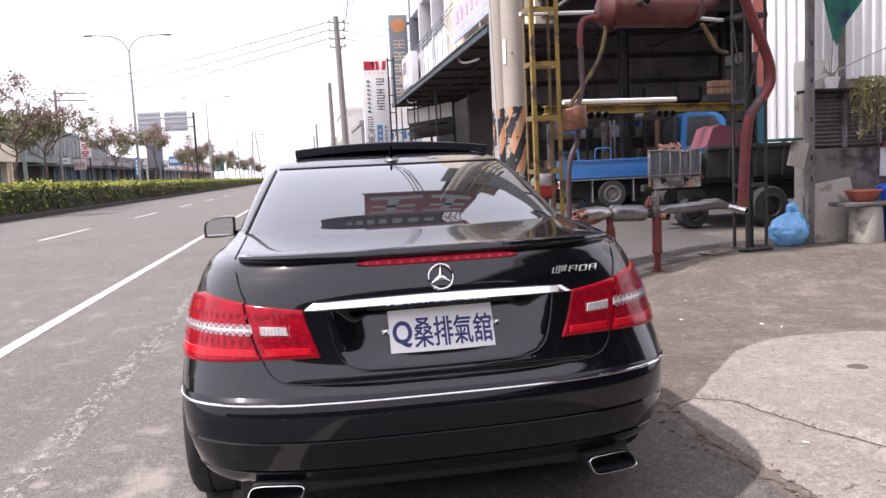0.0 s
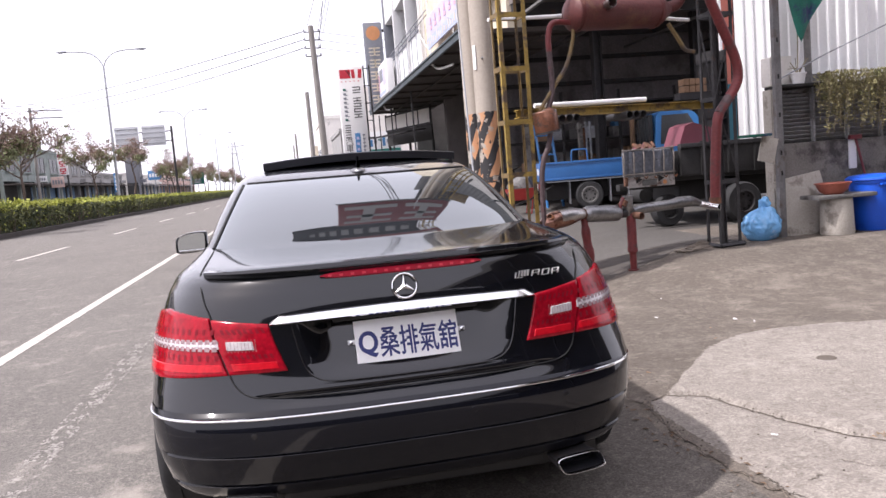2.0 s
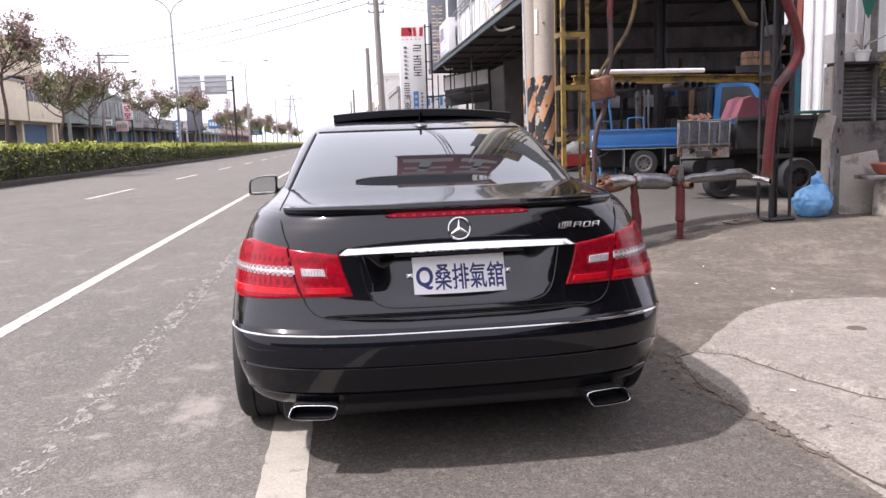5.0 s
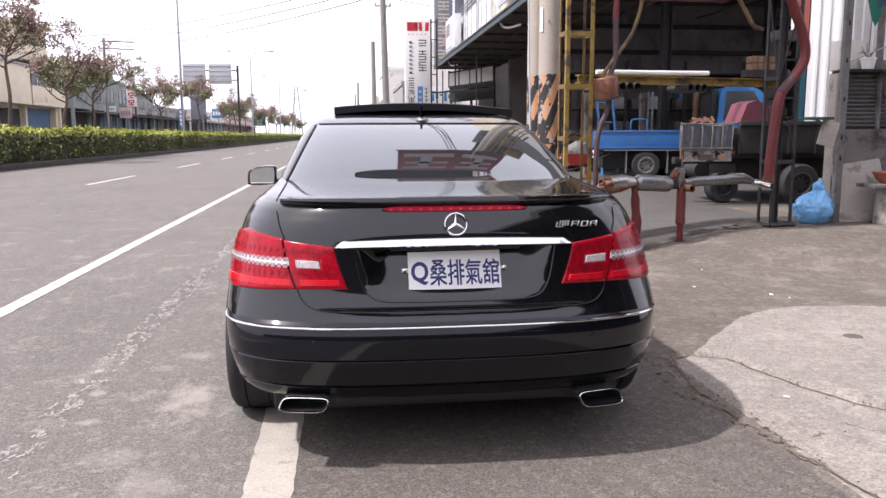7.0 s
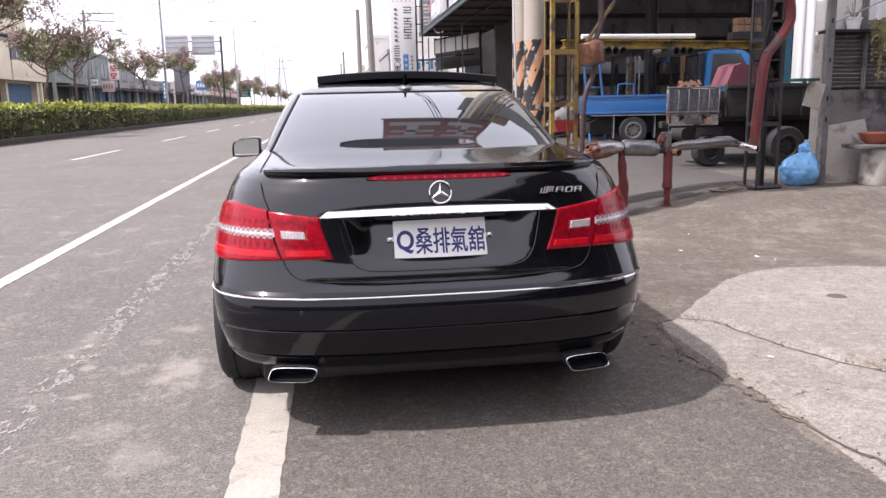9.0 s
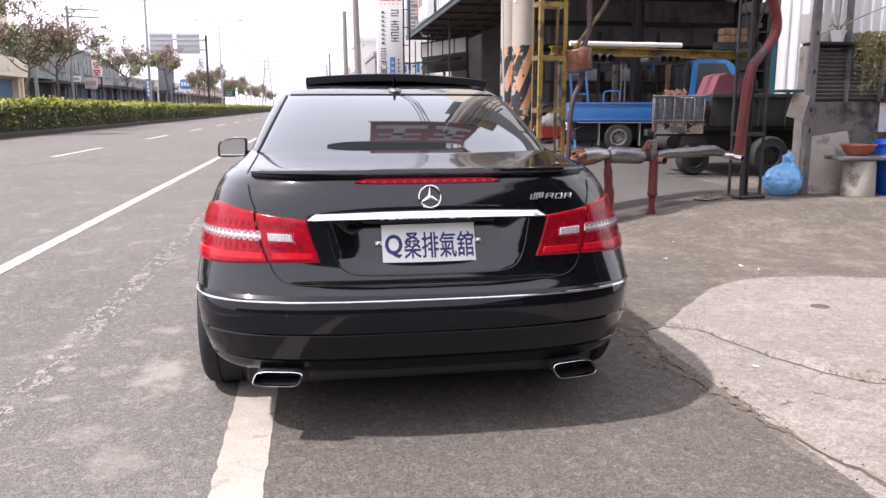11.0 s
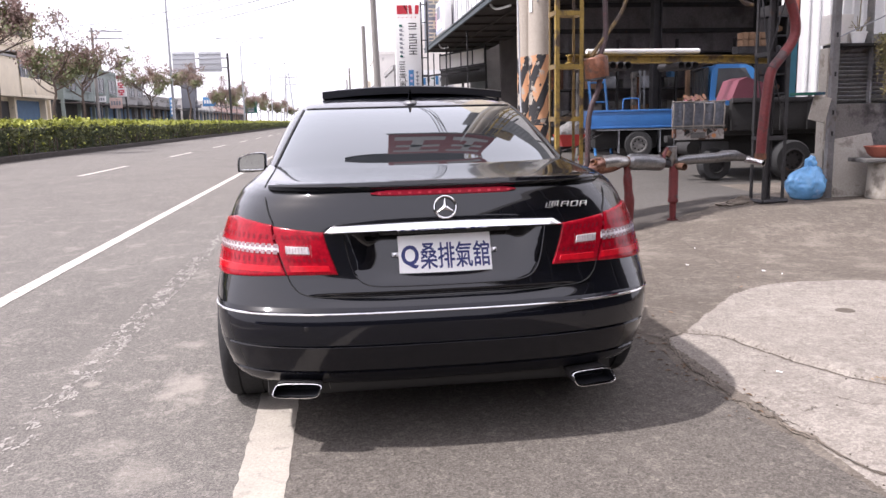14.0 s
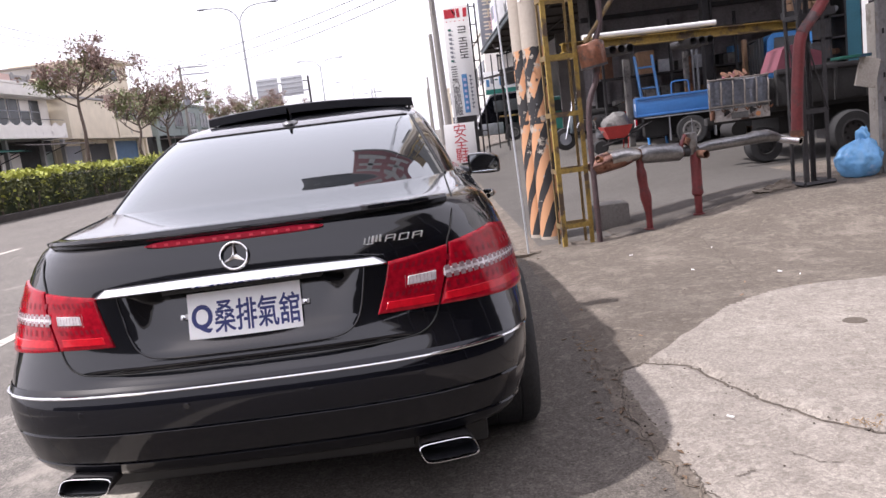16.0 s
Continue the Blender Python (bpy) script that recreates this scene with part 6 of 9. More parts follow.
def leaves(name, places, size, seed, material, parent=None, label=""):
    v, f = leaf_mesh(places, size, random.Random(seed))
    me = bpy.data.meshes.new(name)
    me.from_pydata(v, [], f)
    me.materials.append(material)
    ob = new(name, me)
    if parent:
        ob.parent = parent
    return ob


creeper = thing("hanging_creeper", "dry yellow-green creeper hanging over the ledge", "plant")
rng = random.Random(8)
pl, strands = [], bmesh.new()
for k in range(280):
    x, y = rng.uniform(6.02, 7.6), rng.uniform(7.62, 7.80)
    ln = rng.uniform(0.12, 0.36) + (0.35 if rng.random() < 0.22 else 0)
    tube([(x, y, 2.03), (x + rng.uniform(-.02, .02), y - 0.03, 2.03 - ln * 0.5), (x + rng.uniform(-.04, .04), y - 0.02, 2.03 - ln)], 0.003, 4, strands)
    for j in range(int(ln * 80)):
        pl.append((x + rng.uniform(-0.03, 0.03), y - 0.03 + rng.uniform(-0.03, 0.03), 2.07 - ln * rng.random()))
tagged(part("vine_tangle", strands, DRYGREEN, creeper), kind="stuff")
leaves("foliage", pl, 0.030, 9, CREEPER, creeper)

YF = 0.25
solid("leaning_slab", box(-0.30, 0.30, -0.03, 0.03, 0, 0.70, 0.02, turn=pose(5.90, 7.76, YF - 0.01, -10, 0, 0) @ pose(0, 0, 0, 0, -8, 0)), PALECON, "broken pale concrete slab leaning on the wall", "slab")
solid("stone_shelf", box(-0.30, 0.40, -0.18, 0.18, 0, 0.045, 0.012, turn=pose(5.99, 7.50, 0.655, 0, 0, -4)), GREYDIRT, "grey stone slab laid on an upturned bucket", "shelf")
solid("upturned_bucket", lathe([(0.0, 0.0), (0.175, 0.0), (0.18, 0.015), (0.165, 0.37), (0.16, 0.40), (0.0, 0.40)], (6.02, 7.50, YF)), PALECON, "dirty whitish upturned bucket", "bucket")
solid("plastic_bowl", lathe([(0.0, 0.0), (0.10, 0.0), (0.15, 0.045), (0.18, 0.115), (0.192, 0.117), (0.192, 0.127), (0.172, 0.125), (0.13, 0.045), (0.0, 0.02)], (5.98, 7.50, 0.701)), TERRACOTTA, "orange-brown plastic bowl on the stone slab", "bowl")
binn = thing("plastic_bin", "big round blue plastic bin with lid", "bin")
part("tub", lathe([(0.0, 0.0), (0.20, 0.0), (0.215, 0.02), (0.25, 0.53), (0.26, 0.54), (0.26, 0.57), (0.0, 0.57)], (6.56, 7.58, YF), 36), BINBLUE, binn)
part("lid", lathe([(0.275, 0.565), (0.285, 0.575), (0.28, 0.595), (0.24, 0.62), (0.1, 0.635), (0.0, 0.635)], (6.56, 7.58, YF), 36), BINBLUE, binn)
part("handle", box(6.44, 6.56, 7.30, 7.34, 0.76, 0.785, 0.008), BINBLUE, binn)
broom = thing("red_broom", "red broom and a white pole leaning on the wall", "broom")
part("stick", tube([(6.58, 7.86, 1.31), (6.72, 7.70, 0.27)], 0.014, 8), DIMRED, broom)
part("head", box(6.50, 6.66, 7.84, 7.89, 1.29, 1.34, 0.01), DIMRED, broom)
part("white_board", box(6.52, 6.62, 7.895, 7.915, 0.95, 1.30, 0.004), WHITE, broom)

bm = bmesh.new()
bmesh.ops.create_icosphere(bm, subdivisions=5, radius=1.0)
for v in bm.verts:
    d = v.co.copy()
    around = math.atan2(d.y, d.x)
    pleat = abs(math.sin(around * 4.5 + 2.0 * noise.noise(d * 1.7)))
    n = noise.noise(d * 1.9 + Vector((3, 1, 0))) * 0.20 + abs(noise.noise(d * 3.1 + Vector((0, 4, 1)))) * 0.13 + pleat * (0.02 + 0.07 * max(0, d.z)) + abs(noise.noise(d * 8)) * 0.03
    z = d.z * 0.205 * (1 + n * 0.5)
    wide = 1.0 + n - 0.50 * max(0, d.z) ** 2
    v.co = Vector((d.x * 0.205 * wide, d.y * 0.17 * wide, z))
    up = max(0.0, v.co.z / 0.2)
    v.co.x += 0.035 * up ** 2
    v.co.z = max(v.co.z, -0.175 + 0.008 * n)
bmesh.ops.translate(bm, vec=(5.19, 7.66, YF + 0.176), verts=bm.verts)
bag = thing("rubbish_bag", "full light blue plastic rubbish bag, knotted", "bag")
part("bag_body", bm, BLUEBAG, bag)
bm = bmesh.new()
bmesh.ops.create_icosphere(bm, subdivisions=4, radius=0.062)
for v in bm.verts:
    v.co *= 1 + 0.35 * noise.noise(v.co * 26)
    v.co.z *= 1.25
bmesh.ops.translate(bm, vec=(5.235, 7.66, YF + 0.405), verts=bm.verts)
part("knot", bm, BLUEBAG, bag)
def heap(x, y, rx, ry, h, seed):
    bm = bmesh.new()
    bmesh.ops.create_icosphere(bm, subdivisions=4, radius=1.0)
    for v in bm.verts:
        d = v.co.copy()
        n = 1 + 0.45 * noise.noise(d * 2.2 + Vector((seed, 0, 0))) + 0.2 * noise.noise(d * 6 + Vector((0, seed, 0)))
        r = min(1.0, math.hypot(d.x, d.y))
        v.co = Vector((d.x * rx * n, d.y * ry * n, (h * n * (1 - r) ** 1.3 * (1 + 0.5 * noise.noise(d * 9))) if d.z >= 0 else -0.06))
    bmesh.ops.translate(bm, vec=(x, y, float(yard(x, y))), verts=bm.verts)
    solid("dirt_mound", bm, DUST, "low mound of brown dirt at the foot of a post", "dirt", "dirt mounds")


heap(4.36, 7.56, 0.24, 0.15, 0.09, 1)
heap(1.72, 6.95, 0.16, 0.10, 0.025, 9)
solid("concrete_block", box(2.54, 2.88, 7.60, 7.90, 0.0, 0.29, 0.03), WALLCON, "rough grey concrete block on the yard", "block")
rows = []
for j in range(15):
    v = j / 14
    row = []
    for i in range(17):
        u = i / 16
        drop = 0.78 * (u / 0.22 if u < 0.22 else 1 - 0.92 * (u - 0.22) / 0.78)
        row.append((5.54 + 0.74 * u + 0.012 * math.sin(9 * v + u * 4), 7.62 + 0.045 * math.sin(u * 15 + v) * (1 - v * 0.3), 3.2 - 0.05 * math.sin(u * 6) - drop * v))
    rows.append(row)
cloth = solid("green_cloth", sheet(rows), GREENCLOTH, "dark green cloth hanging from the posts", "cloth")
solid("rope", tube([(5.5, 7.68, 2.02), (6.05, 7.62, 2.26), (8.0, 7.5, 3.0)], 0.007, 6), GALV, "thin rope stretched to the post", "rope")
solid("eaves_pipe", tube([(5.3, 7.62, 3.22), (8.5, 7.62, 3.22)], 0.03, 8), GALV, "grey pipe between the roof posts", "pipe", kind="structure")

# ---- repair hall ----
HF = 0.41
solid("hall_roof", box(4.42, 5.75, 9.42, 13.296, 4.30, 4.45), DARKCORR, "dark sheet metal roof of the open hall", "roof", kind="structure")
solid("hall_roof", box(4.42, 15.0, 13.3, 19.0, 4.30, 4.45), DARKCORR, "dark sheet metal roof of the open hall", "roof", kind="structure")
solid("wall_hall_back", corrugated(4.7, 15.0, 0.0, 4.3, 18.0, 0.3, 0.015), HALLBACK, "dark grey ribbed rear wall of the hall", "wall", kind="structure")
for z in (1.2, 2.55, 3.15, 3.75):
    solid("wall_rail", box(4.7, 14.8, 17.85, 17.94, z, z + 0.1), DARKSTEEL, "dark rail along the rear wall", "rail", "wall rails", "structure")
solid("wall_hall_side", box(14.8, 15.0, 8.4, 18.0, 0.0, 4.3), HALLWALL, "sooty side wall of the hall", "wall", kind="structure")
for x, y in ((6.42, 14.9), (8.9, 15.4), (4.9, 17.5), (11.0, 17.2)):
    bm = box(x - 0.09, x + 0.09, y - 0.012, y + 0.012, 0.2, 4.3)
    box(x - 0.09, x - 0.075, y - 0.09, y + 0.09, 0.2, 4.3, bm=bm)
    box(x + 0.075, x + 0.09, y - 0.09, y + 0.09, 0.2, 4.3, bm=bm)
    solid("hall_column", bm, DARKSTEEL, "dark steel column of the hall", "column", "hall columns", "structure")
for y in (9.52, 11.6, 14.0, 16.4):
    solid("roof_beam", box(4.44, 14.8 if y > 13 else 5.70, y - 0.06, y + 0.06, 4.05, 4.297), DARKSTEEL, "dark steel beam under the roof", "beam", "roof beams", "structure")
for x in (4.5, 6.5, 8.5, 10.5, 12.5):
    solid("roof_purlin", box(x - 0.03, x + 0.03, 9.45 if x < 5.5 else 13.4, 18.8, 4.0, 4.046), GREYDIRT, "rusty purlin under the roof", "beam", "roof purlins", "structure")


def truck_wheel(parent, x, y, r=0.31, w=0.2, base=0.03, rim=GREYDIRT):
    def turned(profile, seg=32):
        return sheet([[(x + q * math.cos(2 * math.pi * k / seg), y + b, base + r + q * math.sin(2 * math.pi * k / seg)) for k in range(seg)] for q, b in profile], close=True)
    t = part("wheel", turned([(r * 0.6, -w / 2), (r * 0.92, -w / 2), (r, -w * 0.35), (r, w * 0.35), (r * 0.92, w / 2), (r * 0.6, w / 2)]), RUBBER, parent, "dusty black tyre")
    part("rim", turned([(r * 0.62, -w / 2 - 0.002), (r * 0.52, -w / 2 - 0.006), (r * 0.48, -w * 0.3), (r * 0.2, -w * 0.34), (0.0, -w * 0.36)]), rim, t)
    for k in range(8):
        a = 2 * math.pi * k / 8
        part("rim_hole", tube([(x + r * 0.36 * math.cos(a), y - w * 0.34, base + r + r * 0.36 * math.sin(a)), (x + r * 0.36 * math.cos(a), y - w * 0.315, base + r + r * 0.36 * math.sin(a))], r * 0.06, 8), GROOVE, t)


# blue pickup truck, side on
truck = thing("pickup_truck", "small blue flatbed truck with open loading bed", "truck")
TY = 13.6
part("bed_side", box(4.86, 6.90, TY, TY + 0.04, 0.98, 1.325, 0.008), BLUE, truck)
part("bed_side", box(4.86, 6.90, TY + 1.30, TY + 1.34, 0.98, 1.325, 0.008), BLUE, truck)
part("tailgate", box(4.82, 4.86, TY, TY + 1.34, 0.98, 1.325, 0.008), BLUE, truck, "blue tailgate")
part("bed_rail", box(4.84, 6.90, TY - 0.016, TY - 0.002, 1.285, 1.325, 0.004), BLUE, truck)
part("bed_rail", box(4.84, 6.90, TY - 0.016, TY - 0.002, 0.985, 1.02, 0.004), BLUE, truck)
part("bed_floor", box(4.87, 6.90, TY + 0.045, TY + 1.295, 0.955, 1.0), GREYDIRT, truck)
part("hook_rail", box(4.95, 6.8, TY - 0.02, TY - 0.004, 0.945, 0.962), GALV, truck)
part("chassis", box(4.95, 8.0, TY + 0.25, TY + 1.1, 0.60, 0.952, 0.03), TAR, truck)
for b in (5.42, 6.18):
    part("mudguard", box(b - 0.05, b - 0.03, TY + 0.02, TY + 0.26, 0.52, 0.95, 0.004), GALV, truck)
prof = [(7.00, 0.66), (7.00, 1.40), (7.05, 2.02), (7.13, 2.11), (7.60, 2.11), (7.76, 2.04), (8.06, 1.62), (8.14, 1.40), (8.15, 0.66)]
bm = sheet([[(x, y, z) for x, z in prof] for y in (TY, TY + 0.04, TY + 1.30, TY + 1.34)], close=True)
bm.verts.ensure_lookup_table()
bm.faces.new(bm.verts[0:9])
bm.faces.new(bm.verts[27:36])
# Cab in the brightened blue; the bed keeps the plain truck blue.
cab = part("cab", bm, BRIGHTBLUE, truck, "blue cab")
win = bmesh.new()
vs = [win.verts.new((x, y, z)) for y in (TY - 0.012, TY + 0.01) for x, z in ((7.11, 1.50), (7.15, 2.03), (7.63, 2.03), (7.95, 1.50))]
for f in ((0, 1, 2, 3), (7, 6, 5, 4), (0, 4, 5, 1), (1, 5, 6, 2), (2, 6, 7, 3), (3, 7, 4, 0)):
    win.faces.new([vs[i] for i in f])
part("side_window", win, CARGLASS, truck)
part("rear_window", box(6.955, 6.995, TY + 0.06, TY + 1.28, 1.38, 2.06, 0.01), WINDOWGLASS, truck)
for k in range(5):
    part("guard_bar", tube([(6.94, TY + 0.15 + 0.25 * k, 1.36), (6.96, TY + 0.22 + 0.25 * k, 2.05)], 0.009, 6), DARKSTEEL, truck)
part("bed_front", box(6.86, 6.90, TY + 0.045, TY + 1.295, 1.0, 1.40, 0.01), TAR, truck)
part("rack_bar", tube(bend([(6.93, TY + 0.06, 1.33), (6.93, TY + 0.06, 1.95), (6.94, TY + 0.3, 2.05), (6.94, TY + 1.2, 2.05)], 4), 0.018, 8), DARKSTEEL, truck)
part("bed_hoop", tube(bend([(5.45, TY + 0.1, 1.32), (5.46, TY + 0.1, 1.50), (5.52, TY + 0.1, 1.53), (5.68, TY + 0.1, 1.53), (5.74, TY + 0.1, 1.50), (5.75, TY + 0.1, 1.32)], 4), 0.014, 8), BLUE, truck)
truck_wheel(truck, 5.74, TY + 0.06, 0.26, 0.15, HF)
truck_wheel(truck, 7.60, TY + 0.14, 0.235, 0.15, HF)
part("tail_light", box(4.80, 4.83, TY + 0.04, TY + 0.2, 0.84, 0.94, 0.008), RED_LENS, truck)
part("number_plate", box(4.795, 4.815, TY + 0.4, TY + 0.7, 0.80, 0.94, 0.003), WHITE, truck)
for k in range(4):
    part("plate_bar", box(4.790, 4.794, TY + 0.43 + 0.065 * k, TY + 0.47 + 0.065 * k, 0.83, 0.91), SIGNINK, truck)
    part("tailgate_mark", box(4.813, 4.819, TY + 0.10 + 0.09 * k, TY + 0.135 + 0.09 * k, 1.10, 1.22), WHITE, truck)
truck.matrix_basis = Matrix.Translation((4.74, 13.85, 0)) @ pose(0, 0, 0, 0, 0, -13) @ Matrix.Translation((-4.86, -13.6, 0))

# dark old flatbed in front of it, tail towards the road
old = thing("old_truck", "grimy dark flatbed truck with rusty grey tail panels", "truck")
OY, OF = 9.6, 0.30
part("tail_frame", box(4.46, 5.17, OY, OY + 0.05, 1.05, 1.36, 0.012), STREAKED, old, "dented grey side panel streaked with rust")
rows = []
for i in range(41):
    u = i / 40
    pinch = 0.35 + 0.25 * abs(math.sin(u * math.pi * 5)) ** 0.5 + 0.35 * noise.noise((u * 14, 1.0, 0))
    x = 4.45 + 0.73 * u
    rows.append([(x, OY - 0.004 - d * pinch * (0.75 + 0.25 * math.sin(9 * u)), z + 0.012 * math.sin(7 * u + z * 9)) for d, z in ((0.012, 1.05), (0.026, 1.09), (0.034, 1.15), (0.018, 1.205), (0.036, 1.26), (0.028, 1.33), (0.012, 1.37), (-0.08, 1.385))])
part("tied_cover", sheet(rows), STREAKED, old, "bulging grey cover tied down in five fields")
for k in range(6):
    x = 4.455 + 0.144 * k
    part("tie_bar", tube(bend([(x, OY - 0.022, 1.00), (x - 0.008, OY - 0.04, 1.12), (x, OY - 0.04, 1.30), (x + 0.015, OY + 0.03, 1.40)], 4), 0.010, 8), TIEGREY, old)
    part("hook", tube(bend([(x, OY - 0.03, 1.02), (x + 0.02, OY - 0.035, 0.99), (x + 0.04, OY - 0.03, 1.02)], 3), 0.007, 6), RUST, old)
part("side_rail", box(4.52, 5.20, OY + 0.01, OY + 0.06, 0.88, 1.02, 0.01), CHALKY, old, "chalky white panel flaking to rust")
for x in (4.66, 4.98):
    part("gusset", tube([(x, OY - 0.008, 0.985), (x, OY + 0.008, 0.985)], 0.055, 3), TAR, old)
part("rail_slot", box(4.72, 4.93, OY + 0.002, OY + 0.009, 0.90, 0.975, 0.004), GREYDIRT, old)
part("top_rod", tube([(4.44, OY - 0.02, 1.385), (5.19, OY - 0.02, 1.385)], 0.010, 8), TIEGREY, old)
part("low_rod", tube([(4.44, OY - 0.035, 1.06), (5.19, OY - 0.035, 1.06)], 0.012, 8), TIEGREY, old)
part("red_marker", box(4.47, 4.515, OY - 0.004, OY + 0.05, 0.91, 1.03, 0.006), RUST, old)
part("tail_round", tube([(5.05, OY + 0.0, 0.93), (5.05, OY + 0.02, 0.93)], 0.03, 12), SIGNORANGE, old)
part("bed", box(5.2, 7.6, OY + 0.06, OY + 1.6, 0.92, 1.33, 0.03), TAR, old)
part("chassis", box(5.45, 7.7, OY + 0.35, OY + 1.2, 0.62, 0.92, 0.03), TAR, old)
part("rear_drum", tube([(5.0, OY + 0.5, 0.74), (5.0, OY + 0.9, 0.74)], 0.10, 16), TAR, old)
part("cross_member", box(4.52, 5.5, OY + 0.3, OY + 0.42, 0.84, 0.93, 0.01), TAR, old)
part("body_side", box(5.28, 7.6, OY - 0.02, OY + 0.06, 0.98, 1.42, 0.02), TAR, old)
for x in (5.6, 6.0, 6.4, 6.8, 7.2):
    part("body_stake", box(x - 0.025, x + 0.025, OY - 0.045, OY - 0.022, 0.98, 1.44, 0.005), TAR, old)
part("body_rail", box(5.28, 7.6, OY - 0.05, OY - 0.022, 1.36, 1.42, 0.005), DARKSTEEL, old)
truck_wheel(old, 5.21, OY + 0.30, 0.22, 0.2, OF, TAR)
truck_wheel(old, 6.16, OY - 0.02, 0.27, 0.2, OF, DARKSTEEL)
bm = bmesh.new()
vs = [bm.verts.new((x, y, z)) for y in (OY + 0.05, OY + 0.5) for x, z in ((5.31, 1.40), (5.41, 1.66), (5.53, 1.70), (5.92, 1.57), (5.92, 1.40))]
for f in ((0, 1, 2, 3, 4), (9, 8, 7, 6, 5), (0, 5, 6, 1), (1, 6, 7, 2), (2, 7, 8, 3), (3, 8, 9, 4), (4, 9, 5, 0)):
    bm.faces.new([vs[i] for i in f])
part("load_cover", bm, PINK, old, "faded red folded cover")
rng = random.Random(77)
for k in range(9):
    x, z = 4.70 + 0.035 * k, 1.385 + 0.012 * (k % 3)
    part("load_scrap", tube([(x, OY + 0.12, z), (x + rng.uniform(-0.05, 0.05), OY + 0.20, z + rng.uniform(0.03, 0.07)), (x + 0.06, OY + 0.30, z)], 0.020, 7), RUST if k % 3 else PINK, old)
part("load_board", box(4.68, 5.06, OY + 0.10, OY + 0.34, 1.33, 1.375, 0.01), RUST, old)

# things stored in the hall
cart = thing("hand_truck", "blue two-wheeled hand truck leaning in the hall", "hand truck")
for x in (5.25, 5.59):
    part("rail", tube([(x, 15.1, HF), (x - 0.10, 15.35, 2.12)], 0.030, 8), BRIGHTBLUE, cart)
for z in (0.7, 1.1, 1.5, 1.9):
    f = (z - HF) / 1.61
    part("crossbar", tube([(5.25 - 0.10 * f, 15.1 + 0.25 * f, z), (5.59 - 0.10 * f, 15.1 + 0.25 * f, z)], 0.020, 8), BRIGHTBLUE, cart)
solid("timber_post", box(4.92, 5.04, 15.3, 15.42, HF, 2.1, 0.01), WALLCON, "pale upright post in the hall", "post")
stake = thing("timber_post", "bare timber board with whitewashed upper half, upright in the hall", "post")
part("bare_half", box(6.06, 6.15, 15.2, 15.3, HF, 1.42, 0.01), WOOD, stake)
part("white_half", box(6.055, 6.145, 15.19, 15.29, 1.422, 2.10, 0.01), WALLCON, stake, "whitewashed upper half")
for x in (6.24, 6.33):
    solid("upright_pipe", tube([(x, 15.25, HF), (x, 15.25, 2.12)], 0.025, 8), GALV, "grey steel pipe standing upright in the hall", "pipe", "upright pipes")
solid("timber_post", box(7.02, 7.10, 14.75, 14.83, HF, 2.15, 0.01), WOOD, "pale timber stake beside the cab", "post")
solid("timber_post", box(6.155, 6.21, 15.22, 15.27, HF, 2.0, 0.01), RUST, "brown board upright in the hall", "post")
rng = random.Random(21)
for k in range(46):
    x, y = rng.uniform(4.9, 10.5), rng.uniform(16.9, 17.7)
    w, h = rng.uniform(0.12, 0.4), rng.uniform(0.2, 0.7)
    z = rng.choice((HF, 1.03, 1.03, 1.83, 1.83))
    solid("stored_box", box(x - w / 2, x + w / 2, y - 0.15, y + 0.15, z, z + h * 0.8, 0.01), rng.choice((WOOD, GREYDIRT, TAR, RUST, SIGNBLUE, WALLCON, GALV)), "dusty box stored in the hall", "box", "stored boxes")
shelf = thing("storage_shelf", "long dark shelving at the rear wall", "shelf")
for z in (1.0, 1.8, 2.6):
    part("board", box(4.8, 10.6, 16.8, 17.8, z, z + 0.028), DARKSTEEL, shelf)
for x in (4.85, 6.3, 7.7, 9.1, 10.5):
    part("upright", box(x, x + 0.05, 16.8, 16.86, HF - 0.05, 2.9), DARKSTEEL, shelf)
for k in range(8):
    x = 6.28 + 0.10 * (k % 4)
    solid("timber_offcut", box(x, x + 0.09, 11.2, 11.38, 2.24 + 0.11 * (k // 4), 2.34 + 0.11 * (k // 4), 0.005), WOOD, "short timber offcuts piled on a beam", "timber", "timber offcuts")
solid("timber_beam", box(6.2, 6.895, 11.2, 11.38, 2.13, 2.236), DARKSTEEL, "dark beam carrying timber", "beam", kind="structure")

# wheelbarrow and van beyond the gantry
barrow = thing("wheelbarrow", "red wheelbarrow tray standing in the lot", "wheelbarrow")
WX, WY = 4.36, 14.0
WB = float(yard(WX, WY))
bm = sheet([[(WX + a * w, WY + b * w, WB + z) for a, b in ((-0.27, -0.22), (0.24, -0.22), (0.29, 0.22), (-0.27, 0.22))] for w, z in ((0.62, 0.27), (1.0, 0.49), (1.03, 0.49), (0.66, 0.29))], close=True)
bm.verts.ensure_lookup_table()
bm.faces.new(bm.verts[0:4])
part("tray", bm, BRIGHTRED, barrow)
for a in (-0.16, 0.16):
    part("handle", tube([(WX - 0.3, WY + a, WB + 0.16), (WX + 0.1, WY + a, WB + 0.26), (WX + 0.6, WY + a, WB + 0.50)], 0.013, 8), DARKSTEEL, barrow)
    part("leg", tube([(WX + 0.17, WY + a, WB + 0.28), (WX + 0.13, WY + a, WB)], 0.012, 8), BRIGHTRED, barrow)
bm = lathe([(0.0, -0.03), (0.11, -0.03), (0.14, 0), (0.11, 0.03), (0.0, 0.03)], (0, 0, 0))
bmesh.ops.transform(bm, matrix=pose(WX - 0.30, WY, WB + 0.14, 90), verts=bm.verts)
